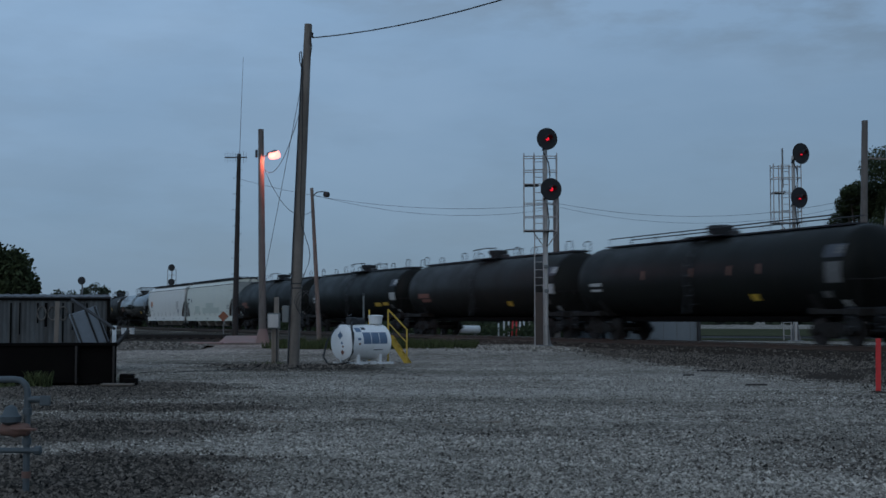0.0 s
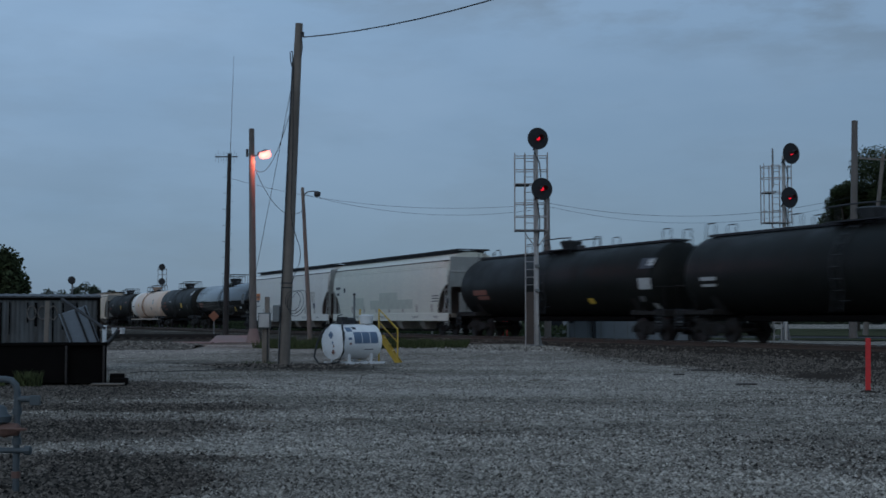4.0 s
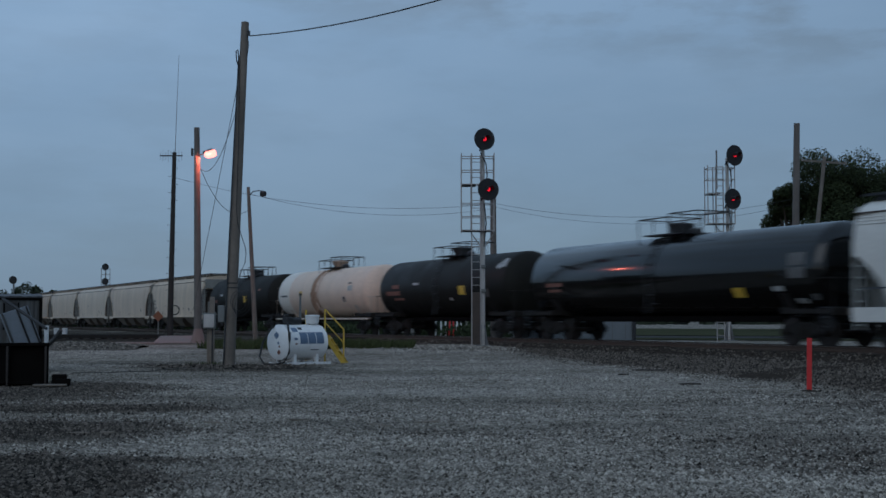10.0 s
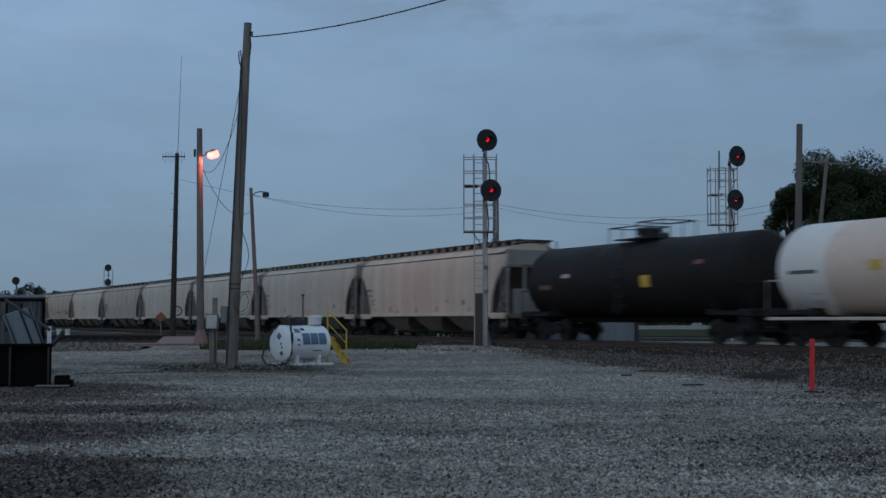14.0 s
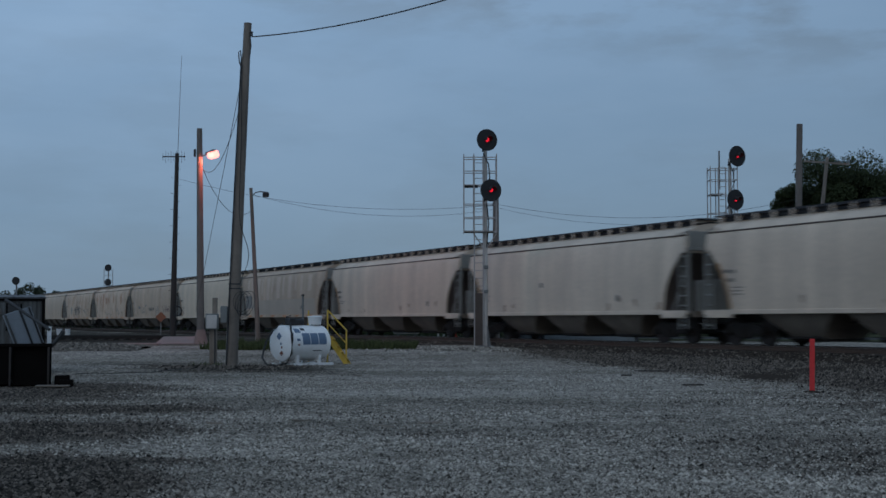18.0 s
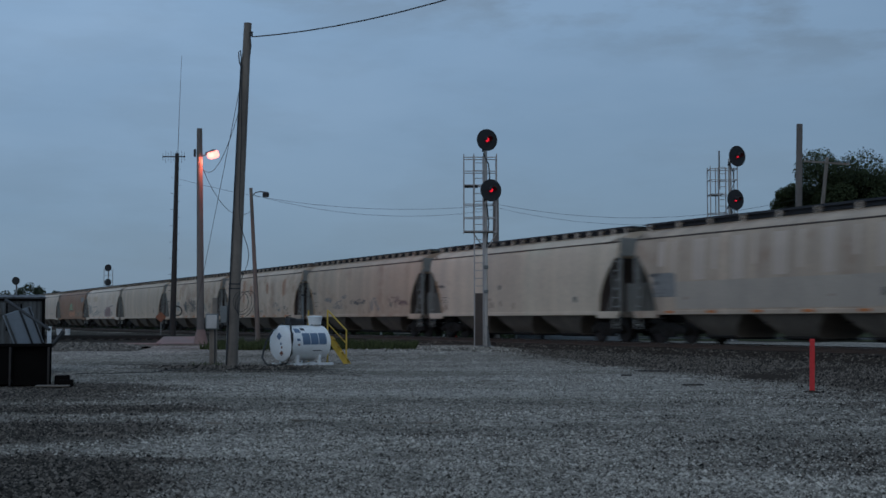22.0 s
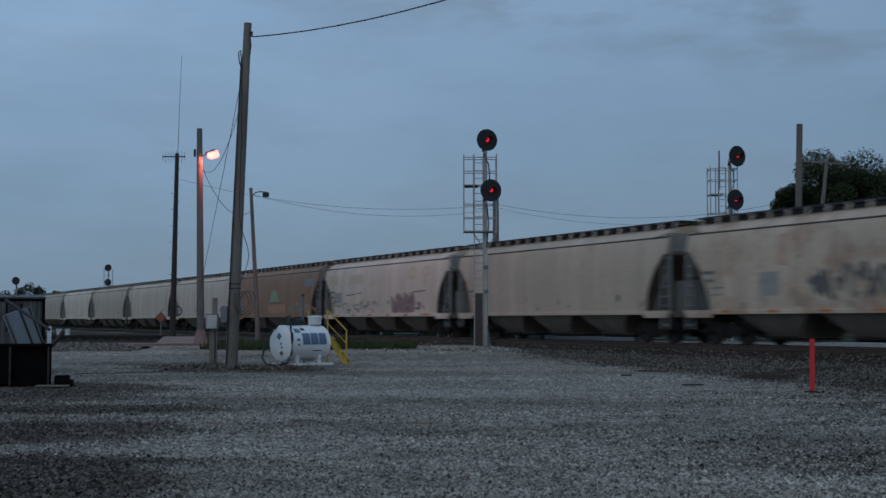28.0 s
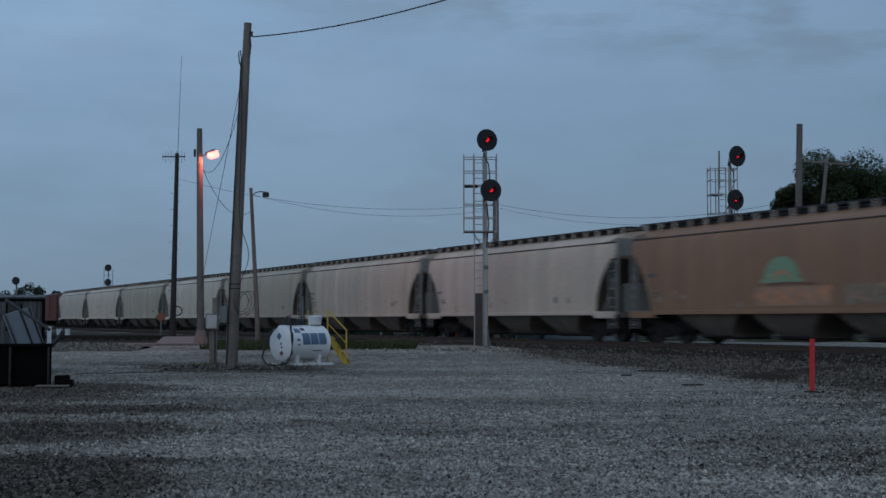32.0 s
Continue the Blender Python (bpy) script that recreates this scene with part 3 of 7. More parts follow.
def side_plate(x0, x1, z0, z1, lift=0.006, shape=hop_y, rows=4):
    """A thin marking that follows the near side of a car body."""
    m = Mesh()
    a, b = [], []
    for i in range(rows + 1):
        z = z0 + (z1 - z0) * i / rows
        y = -(shape(z) + lift)
        a.append([(x0, y, z), (x1, y, z)])
        b.append([(x0, y + 0.004, z), (x1, y + 0.004, z)])
    m.rings([r + list(reversed(q)) for r, q in zip(a, b)])
    return m


def side_stroke(pts, width, shape, lift=0.008):
    """A brushed stroke on the near side: points of (x, z)."""
    m = Mesh()
    rings = []
    fine = [pts[0]]
    for (xa, za), (xb, zb) in zip(pts, pts[1:]):
        n = max(1, math.ceil(abs(zb - za) / 0.12))
        fine += [(xa + (xb - xa) * k / n, za + (zb - za) * k / n) for k in range(1, n + 1)]
    pts = fine
    for i, (x, z) in enumerate(pts):
        x0, z0 = pts[max(0, i - 1)]
        x1, z1 = pts[min(len(pts) - 1, i + 1)]
        d = Vector((x1 - x0, z1 - z0)).normalized()
        n = Vector((-d.y, d.x)) * width / 2
        ring = []
        for sg, lf in ((1, lift), (-1, lift), (-1, lift - 0.003), (1, lift - 0.003)):
            zz = z + sg * n.y
            ring.append((x + sg * n.x, -(shape(zz) + lf), zz))
        rings.append(ring)
    return m.rings(rings)


def hopper_body_mesh(half, arch):
    m = Mesh()
    reach = ARCH[arch][0]
    up = ROOF_UP[arch]
    xs = [-half + 0.62, -half + 0.78]
    xs += [-half + 0.78 + (reach - 0.78) * i / 10 for i in range(1, 10)] + [-half + reach - 0.005, -half + reach]
    xs += [-half + reach + (2 * half - 2 * reach) * i / 14 for i in range(1, 14)]
    xs = xs + [-x for x in reversed(xs) if -x > xs[-1] + 0.01]
    xs = sorted(set(round(x, 4) for x in xs))
    rings = []
    for x in xs:
        zf = hop_floor(x, half, arch)
        left = []
        for y, z in HOP_PROFILE:
            zz = zf + (z - 1.18) * (4.42 - zf) / 3.24 if z < 4.02 else z
            zz = max(zz, zf) if z < 4.02 else z + up
            yy = hop_y(min(zz, 4.42)) if z < 4.02 else y
            left.append((x, -yy, zz))
        right = [(x, -y, z) for x, y, z in reversed(left[:-1])]
        rings.append(left + right)
    m.rings(rings)
    return m


def build_hopper(length, round_hatches=False, name="covered_hopper", arch="tall"):
    half = length / 2
    up = ROOF_UP[arch]
    car = thing(name, "", "covered hopper")
    part("body", hopper_body_mesh(half, arch), M_WHITE, car)
    # eave rails and side sills
    for sg in (-1, 1):
        part("eave_rail", box((0, sg * 1.43, 4.01 + up), (length - 1.24, 0.04, 0.055), bevel=0.01), M_SHADE_BROWN, car, "dark eave rail under the roof")
        deep = 0.45 if arch == "wide" else 0.15
        m = box((0, sg * 1.53, 1.24 - deep / 2), (length - 1.0, 0.07, deep), bevel=0.01)
        if arch == "wide":
            for z in (3.78, 3.88, 3.98):
                part("roof_rib", box((0, sg * (hop_y(z) + 0.005), z), (length - 1.4, 0.03, 0.035), bevel=0.008), M_WHITE, car)
        for e in (-1, 1):
            m.box((e * (half - 1.35), sg * 1.535, 1.06), (1.5, 0.05, 0.20), bevel=0.02)
        part("side_sill", m, M_WHITE, car, "pale side sill")
    part("centre_sill", box((0, 0, 0.95), (length - 1.4, 0.45, 0.34), bevel=0.02), M_TRUCK, car)
    # hopper bays
    n = 3 if arch == "tall" else 4
    span = length - 6.2
    for i in range(n):
        cx = -span / 2 + span * (i + 0.5) / n
        w = span / n
        m = Mesh()
        if arch == "tall":
            rows = ((0.46, 1.48, 1.2), (0.30, 1.20, 0.72), (0.22, 0.95, 0.45), (0.20, 0.80, 0.28))
        else:
            rows = ((0.12, 1.30, 0.92), (0.11, 1.26, 0.70), (0.09, 1.18, 0.50), (0.07, 1.0, 0.32))
        m.rings([[(cx - w * k, -y, z), (cx + w * k, -y, z), (cx + w * k, y, z), (cx - w * k, y, z)] for k, y, z in rows])
        # bays of the tall cars are darker than their bodies, of the wide cars pale
        bay = part("hopper_bay", m, M_DULL_TAN if arch == "tall" else M_BAY_PALE, car, "sloping outlet bay under the body")
        g = box((cx, 0, 0.24), (w * 0.46, 1.6, 0.08), bevel=0.01)
        g.tube([(cx - w * 0.2, -0.95, 0.3), (cx + w * 0.2, -0.95, 0.3)], 0.05, 8)
        part("outlet_gate", g, M_TRUCK, bay, "dark steel outlet gate")
    if arch == "wide":
        part("underframe", box((0, 0, 1.05), (length - 5.0, 2.5, 0.3), bevel=0.02), M_TRUCK, car)
    # roof
    m = Mesh()
    for y in (-0.75, 0.75):
        m.box((0, y, 4.63 + up), (length - 0.9, 0.42, 0.035))
        m.box((0, y * 1.28, 4.60 + up), (length - 0.9, 0.03, 0.07))
    for e in (-1, 1):
        m.box((e * (half - 0.75), 0, 4.63 + up), (0.5, 1.9, 0.035))
    part("running_board", m, M_RUNBOARD, car, "dark steel roof walkway")
    if round_hatches:
        for i in range(10):
            x = -half + 1.6 + (length - 3.2) * i / 9
            h = Mesh().lathe([(4.38, 0.36), (4.52, 0.36), (4.56, 0.40), (4.60, 0.30), (4.62, 0.05)], 18, "z", (x, 0, up))
            part("roof_hatch", h, M_RUNBOARD, car, "round loading hatch")
    else:
        h = box((0, 0, 4.48 + up), (length - 2.4, 0.62, 0.20), bevel=0.03)
        part("roof_hatch", h, M_RUNBOARD, car, "long trough hatch cover")
    sup = Mesh()
    for sg in (-1, 1):
        sup.box((0, sg * 0.95, 4.45 + up), (0.10, 0.06, 0.32))
        sup.box((0, sg * 0.7, 4.52 + up), (0.08, 0.5, 0.05))
    sup.box((0, 0, 4.57 + up), (0.08, 1.9, 0.04))
    sup = sup.data("walkway_bracket", M_BRACKET)
    k = int((length - 1.6) / 0.92)
    for i in range(k + 1 if arch == "tall" else 0):
        part("walkway_bracket", sup, M_BRACKET, car, at=pose(-half + 0.8 + (length - 1.6) * i / k, 0, 0))
    # a dark box fills the space between the hatch and both walkways
    part("hatch_side", box((0, 0, 4.50 + up), (length - 1.7, 1.66, 0.16)), M_RUNBOARD, car)
    for e in (-1, 1):
        x = e * (half - 0.62)
        # end platform, posts and ladders
        m = box((e * (half - 0.85), 0, 1.14), (1.1, 2.7, 0.07), bevel=0.01)
        m.box((e * (half - 0.32), 0, 1.10), (0.09, 2.9, 0.22), bevel=0.01)
        part("end_platform", m, M_DULL_TAN, car)
        # the shade inside the end arch is put into this sheet's dark colour
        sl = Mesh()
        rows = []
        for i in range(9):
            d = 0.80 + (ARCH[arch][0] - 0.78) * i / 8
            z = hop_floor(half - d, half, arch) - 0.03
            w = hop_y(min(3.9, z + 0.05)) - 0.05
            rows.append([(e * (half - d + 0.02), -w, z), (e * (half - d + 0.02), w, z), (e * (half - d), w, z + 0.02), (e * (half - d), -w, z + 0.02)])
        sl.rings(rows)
        part("slope_sheet", sl, M_SHADE_BROWN, car, "end sheet of the body, dark for grime and arch shade")
        fr = Mesh()
        for sg in (-1, 1):
            fr.box((e * (half - 0.55), sg * 1.40, 2.35), (0.09, 0.08, 2.4))
            fr.box((e * (half - 0.66), sg * 0.45, 2.35), (0.10, 0.12, 2.5))
            fr.tube([(e * (half - 1.5), sg * 1.42, 1.2), (e * (half - 0.75), sg * 1.1, 3.5)], 0.035, 6)
        fr.box((e * (half - 0.6), 0, 3.5), (0.12, 2.8, 0.12), bevel=0.02)
        end_paint = M_END_GREY if arch == "tall" else M_END_PALE
        part("end_frame", fr, end_paint, car, "upright posts of the open end")
        part("end_panel", box((e * (half - 0.60), 0, 3.86 + up), (0.05, 2.72, 0.62), bevel=0.02) if arch == "tall" else box((e * (half - 0.60), 0, 3.5), (0.05, 2.72, 1.66), bevel=0.02), end_paint, car)
        part("lower_end_panel", box((e * (half - 0.50), 0, 1.72), (0.05, 2.3 if arch == "tall" else 1.7, 1.25), bevel=0.02), end_paint, car)
        for sg in (-1, 1):
            part("ladder", ladder_mesh(e * (half - 0.55), e * (half - 0.98), sg * 1.50, 0.55, 3.3), end_paint, car, "pale steel side ladder")
        el = Mesh()
        for yy in (0.75, 1.2):
            el.box((e * (half - 0.50), yy, 2.9), (0.04, 0.04, 3.4))
        z = 1.35
        while z < 4.55:
            el.tube([(e * (half - 0.50), 0.75, z), (e * (half - 0.50), 1.2, z)], 0.018, 5)
            z += 0.36
        part("end_ladder", el, M_STEEL_DARK, car)
        part("coupler", coupler_mesh(e, half), M_COUPLER, car)
        build_truck(car, e * (half - 2.15))
    bw = Mesh()
    for k in range(14):
        w0, w1 = 2 * math.pi * k / 14, 2 * math.pi * (k + 1) / 14
        bw.tube([(-half + 0.44, -0.2 + 0.27 * math.cos(w0), 2.7 + 0.27 * math.sin(w0)), (-half + 0.44, -0.2 + 0.27 * math.cos(w1), 2.7 + 0.27 * math.sin(w1))], 0.018, 5)
    for k in range(5):
        w0 = 2 * math.pi * k / 5
        bw.tube([(-half + 0.45, -0.2, 2.7), (-half + 0.44, -0.2 + 0.27 * math.cos(w0), 2.7 + 0.27 * math.sin(w0))], 0.012, 4)
    part("brake_wheel", bw, M_STEEL_DARK, car)
    br = Mesh().lathe([(-0.45, 0.02), (-0.45, 0.16), (0.1, 0.16), (0.12, 0.13), (0.3, 0.13), (0.3, 0.02)], 14, "x", (-half + 1.5, 0.5, 1.45))
    part("brake_cylinder", br, M_STEEL_DARK, car)
    return car


def children_named(car, stem):
    return [c for c in car.children if c.name.split(".")[0] == stem]


def recolour(car, paint, stems=("body", "side_sill", "roof_rib"), own=()):
    """Gives the painted parts of one car their own paint."""
    made = {}
    for c in car.children:
        if c.name.split(".")[0] in stems:
            if c.data not in made:
                made[c.data] = c.data.copy()
                made[c.data].materials[0] = paint
            c.data = made[c.data]
    return car


def stencils(car, half, colour, shape=hop_y, lines=((-0.40, 2.55, 0.9, 0.16), (-0.40, 2.25, 0.7, 0.13), (-0.40, 2.02, 0.95, 0.05), (-0.40, 1.88, 0.95, 0.05)), name="stencil_bar"):
    """Rows of plain lettering-sized bars: (x as a share of half, z, width, height)."""
    for fx, z, w, h in lines:
        x = fx * half
        part(name, side_plate(x - w / 2, x + w / 2, z - h / 2, z + h / 2, shape=shape, rows=2), colour, car)


# ------------------------------------------------ tank cars
TANK_R, TANK_Z = 1.565, 2.535


def tank_y(z):
    d = min(abs(z - TANK_Z), TANK_R * 0.999)
    return math.sqrt(TANK_R ** 2 - d * d)


def build_tank_car(length, paint, railing="platform", frame_paint=None, head_paint=None, full_sill=False, rail_up=0.55):
    half = length / 2
    R, Z = TANK_R, TANK_Z
    car = thing("tank_car", "", "tank car")
    hl = half - 0.72
    prof = [(-hl, 0.02)]
    for i in range(1, 9):
        w = math.pi / 2 * i / 8
        prof.append((-hl + 0.62 * (1 - math.cos(w)), R * math.sin(w)))
    prof += [(-a, r) for a, r in reversed(prof[:9])]
    part("tank", Mesh().lathe(prof, 48, "x", (0, 0, Z)), paint, car)
    fp = frame_paint or M_TRUCK
    for e in (-1, 1):
        m = box((e * (half - 1.55), 0, 0.98), (2.5, 0.46, 0.36), bevel=0.02)
        m.box((e * (half - 0.42), 0, 1.12), (0.10, 2.9, 0.24), bevel=0.01)
        for sg in (-1, 1):
            m.box((e * (half - 1.6), sg * 1.36, 1.14), (2.4, 0.10, 0.16), bevel=0.01)
            m.box((e * (half - 2.7), sg * 0.9, 1.16), (0.3, 1.1, 0.22), bevel=0.02)
        part("stub_sill", m, M_TRUCK, car, "steel end underframe")
        sd = Mesh()
        ring_a, ring_b = [], []
        for i in range(9):
            w = math.radians(-150 + 120 * i / 8)
            ring_a.append((e * (half - 2.9), (R + 0.01) * math.cos(w), Z + (R + 0.01) * math.sin(w)))
            ring_b.append((e * (half - 2.9), 0.9 * math.cos(w) * 1.1, 1.05))
        for x0, x1 in ((half - 3.05, half - 2.6),):
            sd.rings([[(e * x0, p[1], p[2]) for p in ring_a] + [(e * x0, p[1], p[2]) for p in reversed(ring_b)],
                      [(e * x1, p[1], p[2]) for p in ring_a] + [(e * x1, p[1], p[2]) for p in reversed(ring_b)]])
        part("saddle", sd, fp, car)
        part("end_walk", box((e * (half - 0.78), 0, 1.26), (0.62, 2.8, 0.04)), M_RUNBOARD, car)
        rl = Mesh()
        for sg in (-1, 1):
            rl.tube([(e * (half - 0.45), sg * 1.38, 1.2), (e * (half - 0.45), sg * 1.38, 2.2), (e * (half - 1.7), sg * 1.42, 2.2), (e * (half - 1.7), sg * 1.42, 1.2)], 0.022, 6)
        rl.tube([(e * (half - 0.45), -1.38, 2.2), (e * (half - 0.45), 1.38, 2.2)], 0.022, 6)
        part("end_handrail", rl, fp, car)
        for sg in (-1, 1):
            part("ladder", ladder_mesh(e * (half - 0.5), e * (half - 0.9), sg * 1.46, 0.5, 1.25, 0.3), M_STEEL_DARK, car)
        part("coupler", coupler_mesh(e, half), M_COUPLER, car)
        build_truck(car, e * (half - 2.2))
    if full_sill:
        for sg in (-1, 1):
            part("side_walk", box((0, sg * 1.40, 0.93), (length - 1.2, 0.22, 0.10), bevel=0.01), fp, car)
    else:
        part("bottom_pipe", tube([(-half + 3, -0.3, 1.0), (half - 3, -0.3, 1.0)], 0.04, 6), M_STEEL_DARK, car)
    # added near-black box in place of the shaded belly; no such frame known
    part("belly_frame", box((0, 0, 0.90), (length - 7.4, 1.3, 0.22), bevel=0.03), M_RUST_AND_SHADE, car, "added black box for the shade under the tank")
    m = Mesh().lathe([(0.70, 0.02), (0.70, 0.14), (1.08, 0.16), (1.2, 0.3)], 14, "z")
    part("bottom_outlet", m, M_STEEL_DARK, car)
    # top fittings
    top = Z + R
    part("manway", Mesh().lathe([(top - 0.1, 0.36), (top + 0.12, 0.38), (top + 0.36, 0.52), (top + 0.46, 0.53), (top + 0.50, 0.45), (top + 0.54, 0.02)], 22, "z"), head_paint or M_STEEL_DARK, car, "round manway housing")
    part("valve_housing", Mesh().lathe([(top - 0.1, 0.22), (top + 0.2, 0.22), (top + 0.24, 0.18), (top + 0.28, 0.02)], 16, "z", (0.95, 0, 0)), M_STEEL_DARK, car)
    part("top_platform", box((0, 0, top + 0.045), (2.6, 1.7, 0.05)), M_RUNBOARD, car)
    def rail(name, pts, r):
        part(name, tube(pts, r, 6), M_STEEL_DARK, car)
    if railing == "platform":
        for (xa, xb, h) in ((-1.75, 0.25, rail_up), (0.3, 2.05, rail_up + 0.13)):
            for sg in (-1, 1):
                y = sg * 0.78
                for x in (xa, (xa + xb) / 2, xb):
                    rail("railing_post", [(x, y, top - 0.25), (x, y, top + h)], 0.022)
            rail("handrail", [(xa, -0.78, top + h), (xb, -0.78, top + h), (xb, 0.78, top + h), (xa, 0.78, top + h), (xa, -0.78, top + h)], 0.026)
    elif railing == "hoops":
        for x0, x1 in ((-hl + 0.5, -hl + 1.1), (hl - 1.1, hl - 0.5), (-3.6, -3.0), (3.0, 3.6)):
            for y in (-0.5, 0.5):
                rail("railing_hoop", [(x0, y, top - 0.2), (x0, y, top + 0.42), (x0 + 0.08, y, top + 0.5), (x1 - 0.08, y, top + 0.5), (x1, y, top + 0.42), (x1, y, top - 0.2)], 0.024)
        for y in (-0.8, 0.8):
            for x in (-1.3, -0.8, 0.8, 1.3):
                rail("railing_post", [(x, y, top - 0.3), (x, y, top + 0.55)], 0.022)
            rail("handrail", [(-1.4, y, top + 0.55), (-0.5, y, top + 0.58), (0.5, y, top + 0.58), (1.4, y, top + 0.55)], 0.03)
        part("top_walkway", box((0, 0, top + 0.03), (2 * hl - 1.0, 0.8, 0.09)), M_RUNBOARD, car)
    else:
        part("top_walkway", box((0, 0, top + 0.03), (2 * hl - 2.0, 0.8, 0.06)), M_RUNBOARD, car)
        for y in (-0.55, 0.55):
            for i in range(9):
                x = -hl + 1.6 + (2 * hl - 3.2) * i / 8
                rail("railing_post", [(x, y, top - 0.15), (x, y, top + 0.36)], 0.018)
            rail("handrail", [(-hl + 1.6, y, top + 0.36), (hl - 1.6, y, top + 0.36)], 0.026)
    for sg in (-1, 1):
        m = Mesh()
        for x in (-0.22, 0.22):
            pts = []
            for i in range(7):
                w = math.radians(-22 + 92 * i / 6)
                pts.append((x, sg * (R + 0.08) * math.cos(w), Z + (R + 0.08) * math.sin(w)))
            m.tube([(x, sg * (R + 0.05), 1.1)] + pts, 0.02, 5)
        for i in range(8):
            w = math.radians(-40 + 14 * i)
            m.tube([(-0.22, sg * (R + 0.08) * math.cos(w), Z + (R + 0.08) * math.sin(w)), (0.22, sg * (R + 0.08) * math.cos(w), Z + (R + 0.08) * math.sin(w))], 0.016, 5)
        part("side_ladder", m, head_paint or M_STEEL_DARK, car)
    return car


def build_boxcar(length, paint):
    half = length / 2
    car = thing("boxcar", "", "boxcar")
    part("body", box((0, 0, 2.75), (length - 1.0, 2.9, 3.3), bevel=0.05), paint, car)
    m = Mesh()
    rows = []
    for x in (-half + 0.45, half - 0.45):
        rows.append([(x, y, 4.40 + 0.16 * (1 - (y / 1.5) ** 2)) for y in (-1.5, -1.0, -0.5, 0, 0.5, 1.0, 1.5)] + [(x, 1.5, 4.3), (x, -1.5, 4.3)])
    part("roof", m.rings(rows), M_GALV, car, "galvanised ribbed roof")
    n = 16
    post = box((0, 0, 2.75), (0.09, 0.06, 3.2)).data("side_post", paint)
    for i in range(n + 1):
        x = -half + 0.7 + (length - 1.4) * i / n
        if abs(x) < 1.7:
            continue
        for sg in (-1, 1):
            part("side_post", post, paint, car, at=pose(x, sg * 1.48, 0))
    for sg in (-1, 1):
        d = box((0, sg * 1.50, 2.72), (3.1, 0.06, 3.0), bevel=0.015)
        for k in range(5):
            d.box((0, sg * 1.53, 1.5 + 0.6 * k), (3.0, 0.04, 0.08))
        part("sliding_door", d, paint, car)
        part("side_sill", box((0, sg * 1.44, 1.02), (length - 1.2, 0.08, 0.2)), paint, car)
    for e in (-1, 1):
        part("ladder", ladder_mesh(e * (half - 0.6), e * (half - 1.0), -1.52, 0.6, 4.2), M_STEEL_DARK, car)
        part("coupler", coupler_mesh(e, half), M_COUPLER, car)
        build_truck(car, e * (half - 2.3))
    part("centre_sill", box((0, 0, 0.95), (length - 1.2, 0.5, 0.3)), M_TRUCK, car)
    return car


# ---------------------------------------------------------------- the train: places of the couplings at the clip's start, front first
SPEED, GAIN = 12.37, 0.0225      # metres a second at the start, and what the train gains each second
TRAIN = []      # (car, start place along the track)


def run(t):
    """How far the train has rolled after t seconds."""
    return SPEED * t + GAIN * t * t / 2


def train_place(car, a, b):
    s = (a + b) / 2
    car.matrix_basis = track_pose(s)
    TRAIN.append((car, s))
    return car


def black_tank(name, base=(0.0115, 0.012, 0.0105), rough=0.5, **k):
    return mat(name, base, rough, var=0.3, scale=0.6, spec=0.5 if rough < 0.3 else 0.10, gloss_var=0.03 if rough < 0.3 else 0.12, streak=(0.030, 0.024, 0.019), streak_amount=0.35, stain=(0.028, 0.022, 0.018) if rough > 0.3 else None, stain_amount=0.3, stain_scale=1.2, streak_scale=1.5, **k)


def placards(car, half, spec):
    """Small plain markings on a tank's near side: (x share, z, width, height, material, name)."""
    for fx, z, w, h, m, nm in spec:
        part(nm, side_plate(fx * half - w / 2, fx * half + w / 2, z - h / 2, z + h / 2, shape=tank_y, rows=4), m, car)


T_BLACK_A = black_tank("black_tank_paint")
T_BLACK_B = black_tank("grey_black_tank_paint", (0.019, 0.0178, 0.0155), 0.5)
T_GLOSS = mat("glossy_black_tank_paint", (0.0055, 0.0052, 0.005), 0.13, var=0.3, scale=0.6, spec=0.55, gloss_var=0.03, stain=(0.012, 0.010, 0.008), stain_amount=0.25, stain_scale=1.1)
T_DUSTY = black_tank("dusty_black_tank_paint", (0.021, 0.0187, 0.0163), 0.6)
T_CREAM = mat("faded_cream_tank_paint", (0.78, 0.57, 0.44), 0.5, var=0.10, scale=0.7, stain=(0.45, 0.26, 0.16), stain_amount=0.22, stain_scale=0.9, streak=(0.52, 0.34, 0.24), streak_amount=0.4, streak_scale=1.4)
T_CREAM_FRAME = mat("cream_frame", (0.62, 0.51, 0.42), 0.6, var=0.2, stain=(0.2, 0.09, 0.05), stain_amount=0.4)
T_RUSTY_TOP = mat("rust_stained_tan", (0.46, 0.30, 0.21), 0.75, var=0.25, scale=3)
T_RUST_BELT = mat("rusty_belt", (0.33, 0.18, 0.11), 0.8, var=0.35, scale=2.5)

